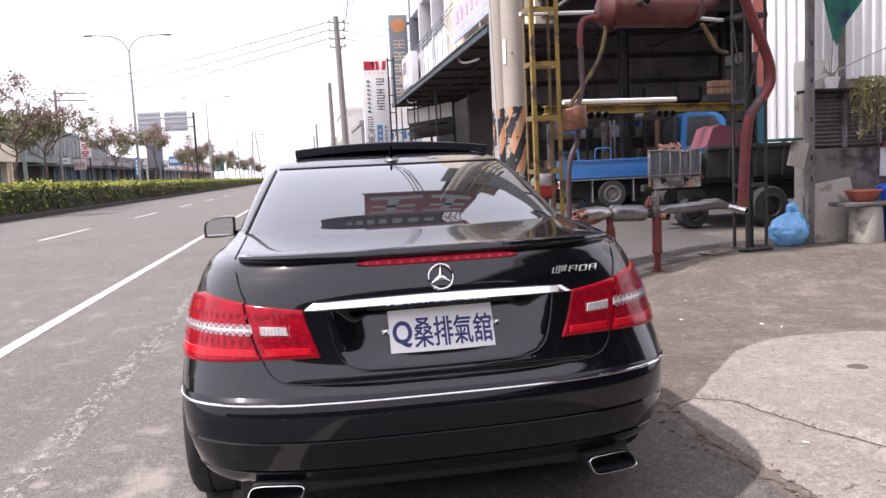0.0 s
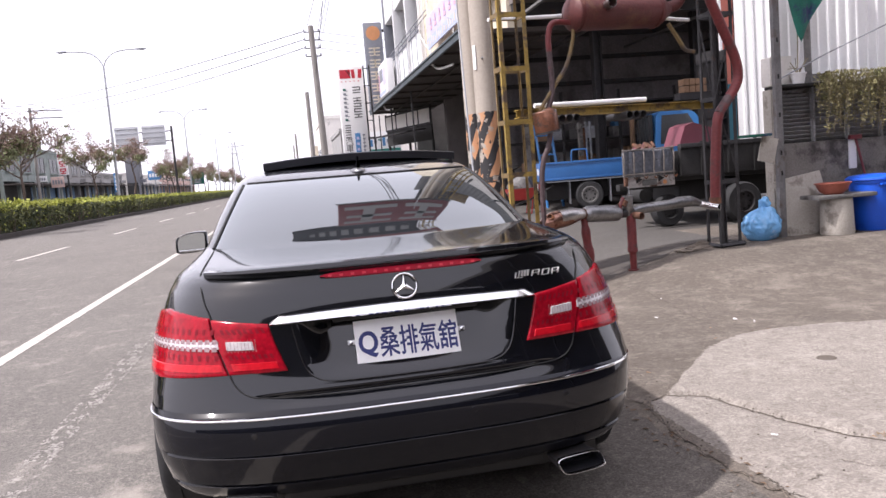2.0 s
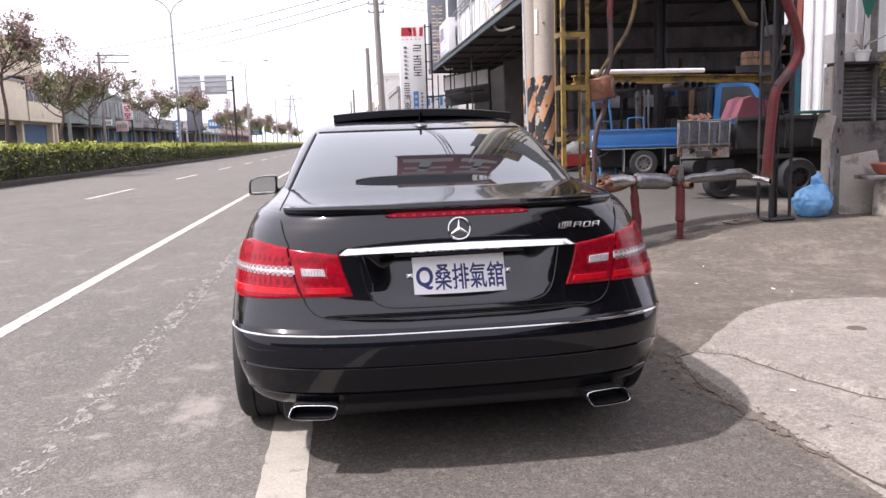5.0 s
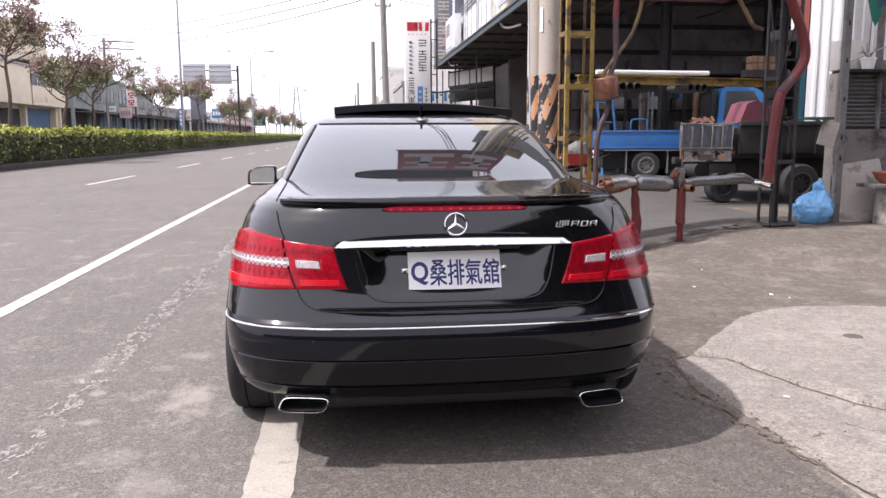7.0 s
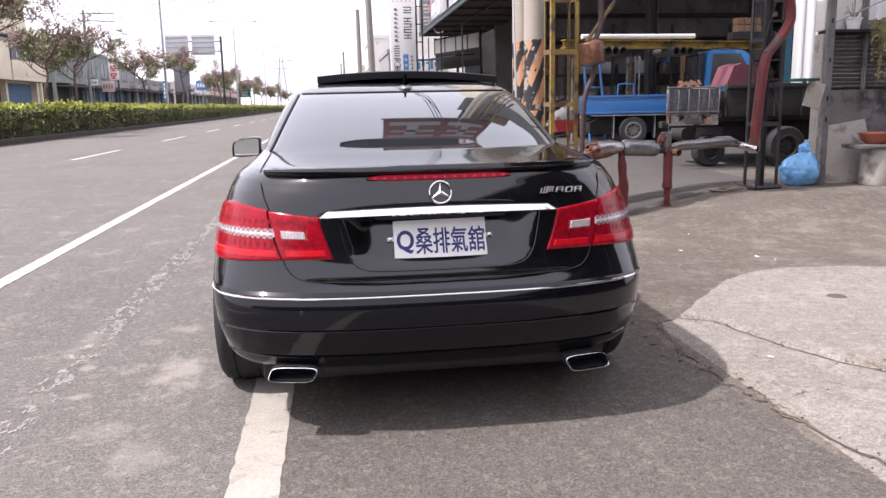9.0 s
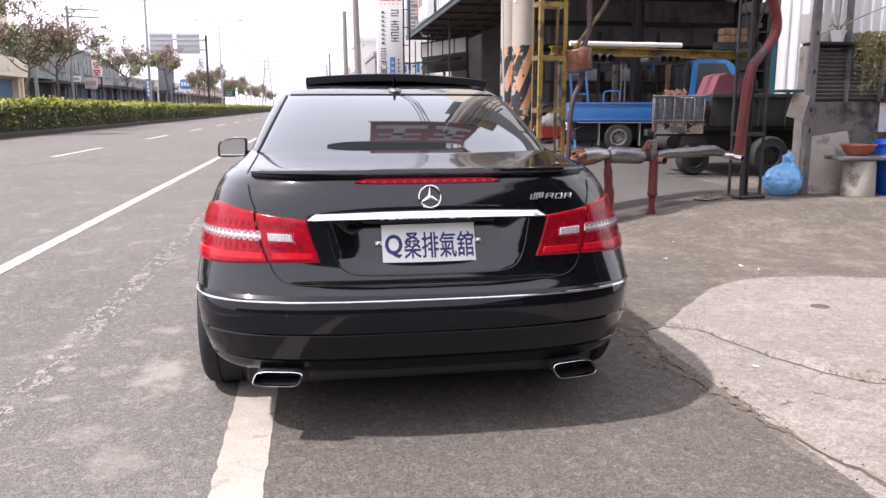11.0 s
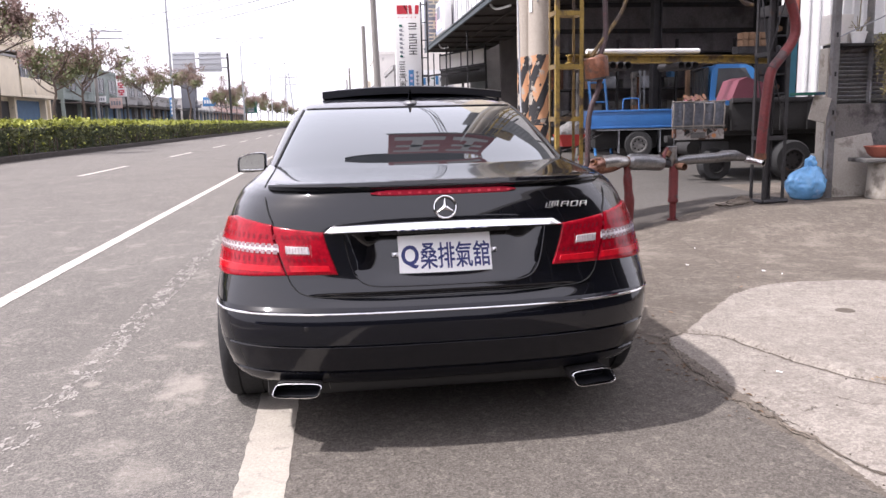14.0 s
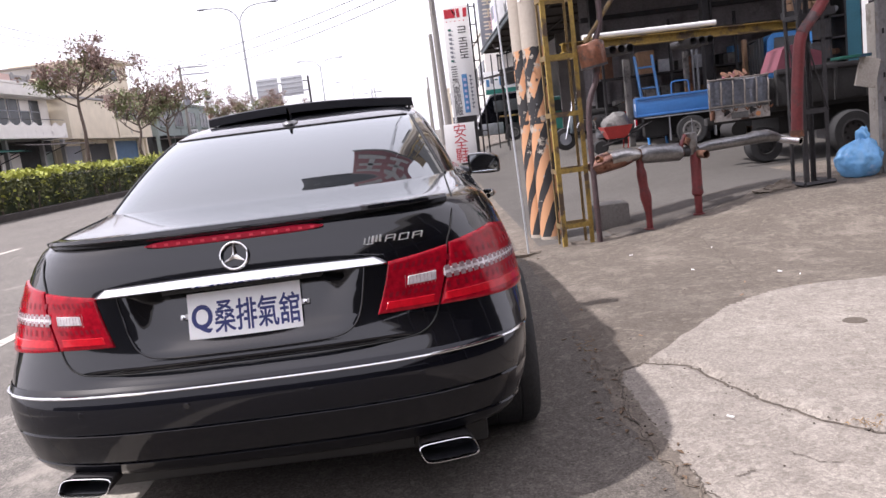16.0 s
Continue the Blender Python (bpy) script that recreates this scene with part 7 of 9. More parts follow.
part("wheel", bm, RUBBER, barrow)
bm = bmesh.new()
bmesh.ops.create_icosphere(bm, subdivisions=3, radius=1.0)
for v in bm.verts:
    n = 1 + 0.28 * noise.noise(v.co * 1.8) + 0.12 * noise.noise(v.co * 4.5)
    v.co = Vector((v.co.x * 0.26 * n, v.co.y * 0.17 * n, max(v.co.z, -0.3) * 0.26 * n))
bmesh.ops.translate(bm, vec=(WX + 0.02, WY + 0.03, WB + 0.47), verts=bm.verts)
solid("cement_sack", bm, GREYDIRT, "slumped dusty grey sack lying in the wheelbarrow", "sack")
bike = thing("parked_scooter", "dark motor scooter with chrome bars parked in the lot", "scooter")
MX, MY = 4.55, 17.2
MB = float(yard(MX, MY))
for dx in (-0.55, 0.55):
    bm = lathe([(0.14, -0.05), (0.23, -0.04), (0.25, 0), (0.23, 0.04), (0.14, 0.05)], (0, 0, 0))
    bmesh.ops.transform(bm, matrix=pose(MX + dx, MY, MB + 0.25, 90), verts=bm.verts)
    part("wheel", bm, RUBBER, bike)
part("seat", box(MX + 0.0, MX + 0.65, MY - 0.13, MY + 0.13, MB + 0.68, MB + 0.82, 0.05), TAR, bike)
part("rear_cowl", box(MX + 0.05, MX + 0.75, MY - 0.15, MY + 0.15, MB + 0.38, MB + 0.70, 0.08), DARKSTEEL, bike)
part("front_shield", box(-0.04, 0.04, -0.18, 0.18, 0, 0.6, 0.03, turn=pose(MX - 0.42, MY, MB + 0.35, 0, 14, 0)), DARKTEAL, bike)
part("floor_board", box(MX - 0.4, MX + 0.1, MY - 0.14, MY + 0.14, MB + 0.30, MB + 0.38, 0.02), TAR, bike)
part("handlebar", tube([(MX - 0.3, MY - 0.3, MB + 1.0), (MX - 0.34, MY, MB + 0.97), (MX - 0.3, MY + 0.3, MB + 1.0)], 0.018, 8), CHROME, bike)
part("front_fork", tube([(MX - 0.55, MY - 0.06, MB + 0.25), (MX - 0.33, MY - 0.04, MB + 0.98)], 0.022, 8), CHROME, bike)
part("crash_bar", tube(bend([(MX - 0.36, MY - 0.17, MB + 0.40), (MX - 0.20, MY - 0.26, MB + 0.62), (MX + 0.05, MY - 0.24, MB + 0.58), (MX + 0.10, MY - 0.16, MB + 0.36)], 5), 0.016, 8), CHROME, bike)
part("rear_rack", tube(bend([(MX + 0.50, MY - 0.14, MB + 0.80), (MX + 0.85, MY - 0.14, MB + 0.92), (MX + 0.85, MY + 0.14, MB + 0.92), (MX + 0.50, MY + 0.14, MB + 0.80)], 4), 0.013, 8), CHROME, bike)
part("silencer", tube([(MX + 0.15, MY - 0.20, MB + 0.26), (MX + 0.30, MY - 0.22, MB + 0.28), (MX + 0.80, MY - 0.22, MB + 0.40)], [0.02, 0.05, 0.045], 12), GALV, bike)
part("engine_case", box(MX + 0.1, MX + 0.5, MY - 0.19, MY - 0.05, MB + 0.18, MB + 0.36, 0.04), GALV, bike)
part("red_tail", box(MX + 0.72, MX + 0.80, MY - 0.12, MY + 0.12, MB + 0.56, MB + 0.70, 0.03), RED_LENS, bike)
for a in (-1, 1):
    part("mirror_stem", tube(bend([(MX - 0.31, MY + 0.2 * a, MB + 1.0), (MX - 0.28, MY + 0.24 * a, MB + 1.16), (MX - 0.26, MY + 0.34 * a, MB + 1.26)], 4), 0.008, 6), CHROME, bike)
    part("mirror", tube([(MX - 0.25, MY + 0.36 * a, MB + 1.28), (MX - 0.23, MY + 0.36 * a, MB + 1.28)], 0.055, 12), CHROME, bike)
for dx in (-0.55, 0.55):
    part("wheel_rim", tube([(MX + dx, MY - 0.055, MB + 0.25), (MX + dx, MY + 0.055, MB + 0.25)], 0.13, 16), GALV, bike)

def box_car(name, label, category, prof, x0, y0, wide, base, paint, lower, glass_runs, wheels, r):
    """A parked vehicle seen from the side: a lofted body with tumblehome, its windows, lower trim and wheels."""
    ob = thing(name, label, category)
    top = max(z for x, z in prof)
    rows = []
    for f, inset in ((0.0, 0.07), (0.04, 0.0), (0.96, 0.0), (1.0, 0.07)):
        rows.append([(x0 + x, y0 + wide * f + (0.12 if f < 0.5 else -0.12) * max(0.0, (z - 0.55 * top) / (0.45 * top)), base + z - inset * (z > 0.9 * top)) for x, z in prof])
    bm = sheet(rows, close=True)
    bm.verts.ensure_lookup_table()
    n = len(prof)
    bm.faces.new(bm.verts[0:n])
    bm.faces.new(bm.verts[3 * n:4 * n])
    part("body", bm, paint, ob)
    for a, b, c, d in lower:
        part("lower_panel", box(x0 + a, x0 + b, y0 - 0.03, y0 + 0.02, base + c, base + d, 0.012), GALV, ob, "silver lower panel")
    for a, b, c, d in glass_runs:
        lean = 0.12 * max(0.0, ((c + d) / 2 - 0.55 * top) / (0.45 * top))
        part("side_window", box(x0 + a, x0 + b, y0 + lean - 0.03, y0 + lean + 0.01, base + c, base + d, 0.01), CARGLASS, ob)
    for x in wheels:
        truck_wheel(ob, x0 + x, y0 + 0.03, r, 0.2, base)
        part("wheel_arch", tube(bend([(x0 + x - r * 1.15, y0 + 0.0, base + r * 0.7), (x0 + x - r * 0.8, y0, base + r * 1.75), (x0 + x, y0, base + r * 2.12), (x0 + x + r * 0.8, y0, base + r * 1.75), (x0 + x + r * 1.15, y0, base + r * 0.7)], 4), 0.05, 8), BLACKTRIM, ob)
    return ob


van = box_car("parked_van", "dark van with silver lower panels and a yellow stripe", "van", [(0.05, 0.30), (0.0, 0.75), (0.12, 1.05), (0.58, 1.85), (0.78, 1.95), (3.9, 1.98), (4.0, 1.8), (4.02, 0.30)], 3.10, 32.0, 1.65, 0.40, PAINT, [(0.12, 1.02, 0.32, 0.78), (1.85, 3.9, 0.32, 0.78)], [(0.72, 1.30, 1.2, 1.66), (1.36, 2.1, 1.2, 1.66), (2.2, 3.2, 1.2, 1.66)], (1.44, 3.3), 0.31)
part("yellow_stripe", box(4.0, 7.0, 31.955, 31.99, 1.37, 1.44, 0.004), YELLOW, van, "yellow side stripe")
part("head_light", box(3.06, 3.14, 32.1, 32.45, 1.12, 1.32, 0.02), CLEAR_LENS, van)
part("front_bumper", box(3.0, 3.2, 31.98, 33.6, 0.72, 0.98, 0.04), BLACKTRIM, van)
hatch = box_car("parked_car", "small teal hatchback with its tail to the road", "car", [(0.03, 0.28), (0.0, 0.6), (0.06, 0.92), (0.30, 1.42), (0.48, 1.50), (1.9, 1.52), (2.5, 1.0), (3.4, 0.85), (3.45, 0.28)], 4.80, 30.0, 1.50, 0.40, TEALPAINT, [], [(0.42, 1.0, 0.95, 1.36), (1.06, 1.85, 0.95, 1.36)], (0.66, 2.8), 0.27)
part("tail_light", box(4.785, 4.86, 29.98, 30.12, 1.02, 1.22, 0.015), RED_LENS, hatch)
part("rear_bumper", box(4.74, 4.95, 30.0, 31.5, 0.68, 0.88, 0.04), TEALPAINT, hatch)

# ---- row of shops beyond the yard ----
row = thing("shop_building", "white three-storey shop building with balconies and a sheet metal awning", "building")
AY0, AY1 = 13.6, 30.0
part("upper_wall", box(4.72, 14.0, AY0 + 0.5, AY1, 4.46, 11.5), WHITEPLASTER, row)
part("plain_bay", box(4.36, 4.716, AY0 + 0.5, 22.3, 3.85, 11.5), CREAM, row, "cream rendered wall bay")
for fl in range(2):
    z = 4.4 + 3.2 * fl
    for y0, y1 in ((22.45, 24.75), (24.95, 27.40), (27.60, 29.90)):
        w = part("window", box(4.64, 4.716, y0, y1, z + 1.15, z + 2.75, 0.005), WINDOWGLASS, row)
        for f in (0.33, 0.67):
            part("window_frame", box(4.62, 4.638, y0 + (y1 - y0) * f - 0.025, y0 + (y1 - y0) * f + 0.025, z + 1.15, z + 2.75), SIGNGREY, w)
        part("balcony", box(4.30, 4.716, y0 + 0.004, y1 - 0.004, z - 0.5, z + 1.146, 0.01), WHITE, row)
        part("balcony_cap", box(4.27, 4.60, y0 + 0.004, y1 - 0.004, z + 1.148, z + 1.20, 0.008), SIGNGREY, row)
        part("bay_lintel", box(4.34, 4.716, y0 + 0.004, y1 - 0.004, z + 2.76, z + 3.0, 0.008), WHITEPLASTER, row)
for y in (22.375, 24.85, 27.5, 29.95):
    part("pilaster", box(4.24, 4.716, y - 0.07, y + 0.07, 3.85, 11.4, 0.01), SIGNGREY if y > 29 else WHITE, row)
awning = thing("sheet_awning", "long dark awning along the shop fronts", "awning")
part("deck", box(3.35, 5.6, AY0, 28.9, 3.72, 3.80), AWNBROWN, awning, "dark brown underside of rusting sheet")
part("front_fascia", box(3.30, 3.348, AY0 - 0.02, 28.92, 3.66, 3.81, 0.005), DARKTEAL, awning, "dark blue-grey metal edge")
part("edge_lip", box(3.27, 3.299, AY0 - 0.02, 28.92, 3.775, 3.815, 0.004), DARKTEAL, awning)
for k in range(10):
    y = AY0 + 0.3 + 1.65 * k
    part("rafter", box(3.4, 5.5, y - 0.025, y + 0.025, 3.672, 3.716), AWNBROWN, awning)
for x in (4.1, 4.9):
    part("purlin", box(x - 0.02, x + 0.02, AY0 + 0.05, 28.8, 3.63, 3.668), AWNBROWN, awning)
for k, y in enumerate((21.0, 25.2, 28.5)):
    part("awning_post", box(3.57, 3.61, y - 0.02, y + 0.02, FLOOR, 3.6), DARKSTEEL, awning)
for k, y in enumerate((19.2, 25.3, 31.3)):
    solid("wall_shop", box(5.4, 13.8, y - 0.1, y + 0.1, 0.0, 4.29), HALLWALL, "dark partition wall between shops", "wall", kind="structure")
solid("wall_shop_rear", box(13.8, 14.0, 19.1, 31.4, 0.0, 4.29), HALLWALL, "dark rear wall of the shops", "wall", kind="structure")
banner = thing("shop_banner", "pale lilac shop banner with pink marks and a blue lower band", "banner")
for y in (14.6, 17.5, 20.3):
    part("banner_stay", tube([(4.10, y, 3.80), (4.10, y, 4.62)], 0.015, 6), WHITE, banner)
    part("banner_stay", tube([(4.11, y, 5.30), (4.37, y, 5.30)], 0.015, 6), WHITE, banner)
part("cloth", box(4.09, 4.12, 14.4, 20.6, 4.60, 5.42, 0.004), LILAC, banner)
part("blue_band", box(4.080, 4.088, 14.4, 20.6, 4.60, 4.88), PALEBLUE, banner)
for k in range(9):
    y = 15.2 + 0.58 * k
    part("pink_mark", box(4.078, 4.088, y, y + 0.26, 5.02, 5.10), DULLPINK, banner)
    part("pink_mark", box(4.078, 4.088, y + 0.04, y + 0.22, 5.14, 5.19), DULLPINK, banner)
    part("pink_mark", box(4.078, 4.088, y + 0.08, y + 0.18, 5.22, 5.31), DULLPINK, banner)
for k in range(26):
    y = 14.6 + 0.23 * k
    part("cream_mark", box(4.070, 4.079, y, y + 0.07, 4.66, 4.76 + 0.05 * (k % 3)), CREAM, banner)
signbox = thing("shop_board", "white projecting shop signboard with faded pictures", "signboard")
part("box", box(3.9, 4.17, 27.7, 31.4, 4.36, 5.54, 0.02), WHITE, signbox)
for y0, y1, z0, z1, m in ((28.0, 28.8, 4.7, 5.3, LILAC), (28.9, 29.7, 4.9, 5.35, SIGNGREY), (29.8, 30.5, 4.6, 5.2, DULLPINK), (30.5, 31.1, 4.8, 5.4, LILAC), (28.2, 30.9, 4.42, 4.52, PALEBLUE)):
    part("faded_picture", box(3.888, 3.899, y0, y1, z0, z1), m, signbox)
# clerestory panes and the small lean-to under them, slightly askew to the shop fronts
panes = thing("shop_window", "row of four pale panes on dark posts before a shop", "window")
PM = Matrix.Translation((3.85, 28.6, 0)) @ pose(0, 0, 0, 0, 0, -72.3)
# White pane colour stands in for daylight seen through the glass.
for k in range(4):
    part("pane", box(0.03 + 0.866 * k, 0.866 + 0.866 * k, -0.02, 0.02, 3.04, 3.50, turn=PM), WHITEPLASTER, panes, "pane coloured pale for the daylight beyond")
for k in range(5):
    part("window_frame", box(-0.03 + 0.866 * k, 0.028 + 0.866 * k, -0.035, 0.03, 2.98, 3.60, turn=PM), DARKSTEEL, panes)
for z in (2.98, 3.503):
    part("window_rail", box(0.0, 3.46, -0.03, 0.022, z, z + 0.055, turn=PM), DARKSTEEL, panes)
part("lean_to", box(0.3, 3.6, -0.75, -0.04, 2.80, 2.84, turn=PM @ pose(0, 0, 0, 5, 0, 0)), DARKSTEEL, panes, "dark sheet metal lean-to roof")
# Added dark board stands in for the shade under the panes.
part("shade_board", box(0.0, 3.46, 0.0, 0.06, 2.45, 2.976, turn=PM), TAR, panes, "dark board added for the shade below the panes")
for a in (0.04, 1.70, 3.40):
    part("shop_post", box(a, a + 0.07, 0.0, 0.07, FLOOR, 2.448, turn=PM), DARKSTEEL, panes)
rail = thing("balcony_rail", "thin pale steel truss standing before the cream wall", "railing")
for y in (20.9, 21.6, 22.3):
    part("upright", tube([(4.20, y, 3.82), (4.20, y, 7.4)], 0.018, 6), WHITE, rail)
for k in range(5):
    z = 3.9 + 0.7 * k
    part("brace", tube([(4.20, 20.9 if k % 2 else 22.3, z), (4.20, 22.3 if k % 2 else 20.9, z + 0.7)], 0.014, 6), WHITE, rail)
for z in (5.62, 5.75):
    part("top_rail", tube([(4.20, 20.9, z), (4.20, 29.8, z)], 0.014, 6), SIGNGREY, rail)
for k in range(8):
    y = 22.9 + 0.9 * k
    part("baluster", tube([(4.20, y, 3.85), (4.20, y, 5.75)], 0.012, 6), SIGNGREY, rail)
poster = thing("poster_board", "white and green poster board hung under the awning", "poster board")
part("board", box(3.75, 5.2, 34.5, 34.54, 2.4, 3.4, 0.004), WHITE, poster)
for k in range(7):
    part("poster_mark", box(3.82 + 0.19 * k, 3.95 + 0.19 * k, 34.485, 34.498, 2.75 + 0.12 * (k % 3), 3.05 + 0.1 * (k % 2)), (SIGNBLUE, SIGNGREY, GREENCLOTH)[k % 3], poster)
part("green_band", box(3.76, 5.19, 34.48, 34.497, 2.42, 2.62), TEALPAINT, poster)
part("poster_leg", box(4.4, 4.46, 34.55, 34.6, 0.0, 3.3), DARKSTEEL, poster)
part("poster_leg", box(5.0, 5.06, 34.55, 34.6, 0.0, 3.3), DARKSTEEL, poster)
for pts in ([(3.46, 17.05, 3.715), (3.52, 16.95, 3.62), (3.58, 16.6, 3.56), (3.66, 15.9, 3.53)], [(3.50, 26.2, 3.715), (3.53, 26.1, 3.62), (3.58, 25.8, 3.55), (3.66, 25.2, 3.52)]):
    solid("drain_pipe", tube(bend(pts, 4), 0.026, 10), WHITE, "white bent drain pipe under the awning", "pipe", "drain pipes")

# ---- tall signs ----
def mark(x0, x1, y, z0, z1, material, parent):
    part("sign_mark", box(x0, x1, y - 0.012, y, z0, z1), material, parent)


sign = thing("vertical_sign", "tall white vertical shop sign with red blocks and dark strokes", "sign")
SX, SY = 1.86, 24.0
part("panel", box(SX, SX + 0.78, SY, SY + 0.22, 1.5, 4.77, 0.01), WHITE, sign)
def slant(x0, x1, z0, z1, lean, material, parent):
    """A flat slanting bar on the sign's face."""
    bm = bmesh.new()
    v = [bm.verts.new((x + (lean if z == z1 else 0), y, z)) for y in (SY - 0.012, SY) for x, z in ((x0, z0), (x1, z0), (x1, z1), (x0, z1))]
    for f in ((0, 1, 2, 3), (7, 6, 5, 4), (0, 4, 5, 1), (1, 5, 6, 2), (2, 6, 7, 3), (3, 7, 4, 0)):
        bm.faces.new([v[i] for i in f])
    part("sign_mark", bm, material, parent, smooth=False)


slant(SX + 0.07, SX + 0.40, 4.42, 4.68, 0.0, SIGNRED, sign)
slant(SX + 0.42, SX + 0.46, 4.42, 4.68, -0.16, WHITE, sign)
slant(SX + 0.44, SX + 0.54, 4.42, 4.68, -0.02, SIGNRED, sign)
slant(SX + 0.62, SX + 0.73, 4.42, 4.68, 0.02, SIGNRED, sign)
rs = random.Random(14)
for k in range(5):
    mark(SX + 0.10 + 0.13 * k, SX + 0.13 + 0.13 * k, SY, 4.31, 4.34, SIGNRED, sign)
for k in range(6):
    z = 4.16 - 0.165 * k
    mark(SX + 0.42, SX + 0.66, SY, z - 0.028, z, SIGNINK, sign)
    if k != 1:
        mark(SX + 0.42, SX + 0.66, SY, z - 0.118, z - 0.09, SIGNINK, sign)
        a = (0.63, 0.42, 0.53)[k % 3]
        mark(SX + a, SX + a + 0.03, SY, z - 0.089, z - 0.029, SIGNINK, sign)
for k in range(8):
    mark(SX + 0.13, SX + 0.22, SY, 4.05 - 0.13 * k, 4.11 - 0.13 * k, GREENCLOTH if k in (0, 7) else SIGNGREY, sign)
    mark(SX + 0.16, SX + 0.27, SY - 0.002, 4.03 - 0.13 * k, 4.05 - 0.13 * k, SIGNGREY, sign)
for k in range(2):
    z = 2.99 - 0.215 * k
    for a, b, c, d in ((0.10, 0.155, 0.27, 0.18), (0.10, 0.08, 0.27, 0.105), (0.10, 0.005, 0.27, 0.03)):
        mark(SX + a, SX + c, SY - 0.001 * b, z + b - 0.16, z + d - 0.16, SIGNINK, sign)
mark(SX + 0.38, SX + 0.54, SY, 1.6, 2.75, SIGNBLUE, sign)
for k in range(6):
    mark(SX + 0.42, SX + 0.50, SY - 0.014, 1.70 + 0.17 * k, 1.78 + 0.17 * k, LILAC, sign)
for k in range(9):
    mark(SX + 0.61, SX + 0.68 + 0.02 * (k % 2), SY, 2.66 - 0.115 * k, 2.70 - 0.115 * k, SIGNGREY, sign)
    mark(SX + 0.63, SX + 0.66, SY - 0.002, 2.62 - 0.115 * k, 2.71 - 0.115 * k, SIGNGREY, sign)
for x in (SX + 0.82, SX + 1.0):
    part("frame_post", tube([(x, SY + 0.1, FLOOR), (x, SY + 0.1, 4.8)], 0.025, 6), DARKSTEEL, sign)
for k in range(8):
    part("frame_rung", tube([(SX + 0.78, SY + 0.1, 1.0 + 0.53 * k), (SX + 1.0, SY + 0.1, 1.0 + 0.53 * k)], 0.018, 6), DARKSTEEL, sign)
part("foot", box(SX + 0.1, SX + 0.7, SY + 0.05, SY + 0.2, 0.0, 1.5), DARKSTEEL, sign)

old_sign = thing("vertical_sign", "tall faded grey vertical sign with an orange disc", "sign")
QX, QY = 3.47, 30.0
part("panel", box(QX, QX + 0.70, QY, QY + 0.25, 3.9, 7.25, 0.01), SIGNGREY, old_sign)
bm = lathe([(0.0, 0.0), (0.26, 0.0), (0.27, 0.015), (0.0, 0.015)], (0, 0, 0), 24)
bmesh.ops.transform(bm, matrix=pose(QX + 0.35, QY, 6.85, 90), verts=bm.verts)
part("disc", bm, SIGNORANGE, old_sign)
for k in range(5):
    z = 6.3 - 0.45 * k
    for a, b, c, d in ((0.14, 0.26, 0.56, 0.31), (0.14, 0.12, 0.56, 0.17), (0.32, 0.0, 0.38, 0.31), (0.16, 0.0, 0.54, 0.04)):
        mark(QX + a, QX + c, QY, z + b - 0.3, z + d - 0.3, CREAM, old_sign)
part("bracket", box(QX + 0.70, 4.7, QY + 0.08, QY + 0.16, 6.9, 7.0), DARKSTEEL, old_sign)
part("bracket", box(QX + 0.70, 4.7, QY + 0.08, QY + 0.16, 4.4, 4.5), DARKSTEEL, old_sign)


def words(text, size, m, material, parent, name="lettering", align="CENTER"):
    cu = bpy.data.curves.new(name, "FONT")
    cu.body, cu.size, cu.align_x, cu.align_y, cu.extrude = text, size, align, "CENTER", 0.004
    tmp = bpy.data.objects.new(name, cu)
    scene.collection.objects.link(tmp)
    bpy.context.view_layer.update()
    me = bpy.data.meshes.new_from_object(tmp.evaluated_get(bpy.context.evaluated_depsgraph_get()))
    bpy.data.objects.remove(tmp)
    me.transform(m)
    me.materials.clear()
    me.materials.append(material)
    ob = new(name, me)
    ob.parent = parent
    return ob


stand = thing("pavement_sign", "white roadside sign with red lettering for safety shoes", "sign")
part("panel", box(1.50, 2.42, 23.4, 23.45, 0.12, 1.31, 0.004), WHITE, stand)
for k, ch in enumerate("安全鞋"):
    words(ch, 0.42, pose(1.97, 23.394, 1.06 - 0.375 * k, 90), SIGNRED, stand)
for x in (1.6, 2.3):
    part("leg", tube([(x, 23.48, 0.0), (x, 23.47, 1.2)], 0.02, 6), DARKSTEEL, stand)

for k, ch in enumerate("汽車修配廠"):
    words(ch, 0.25, pose(SX + 0.19, SY - 0.004, 2.50 - 0.215 * k, 90), SIGNINK, sign)

# ---- poles, wires, street lamps ----
def util_pole(x, y, h, lean, label):
    ob = thing("utility_pole", label, "utility pole", "roadside poles")
    part("shaft", tube([(x, y, 0), (x + lean * 0.5, y, h * 0.5), (x + lean, y, h)], [0.19, 0.165, 0.135], 16), POLECON, ob)
    return ob


up = util_pole(2.15, 40.0, 9.2, -0.18, "tall leaning concrete utility pole with insulators")
for z in (8.9, 8.5, 8.1, 7.7):
    part("crossarm", tube([(1.6, 40, z), (2.4, 40, z)], 0.03, 6), DARKSTEEL, up)
    for x in (1.62, 2.36):
        part("insulator", lathe([(0.0, 0.0), (0.05, 0.0), (0.03, 0.05), (0.05, 0.08), (0.0, 0.13)], (x, 40, z + 0.03), 10), SIGNGREY, up)
util_pole(2.1, 56.0, 7.8, -0.05, "plain concrete utility pole")
util_pole(2.0, 118.0, 9.0, 0.0, "distant concrete utility pole")
util_pole(2.0, 150.0, 9.0, 0.0, "distant concrete utility pole")
lp = util_pole(-27.0, 93.5, 12.2, 0.1, "concrete utility pole with crossarms across the road")
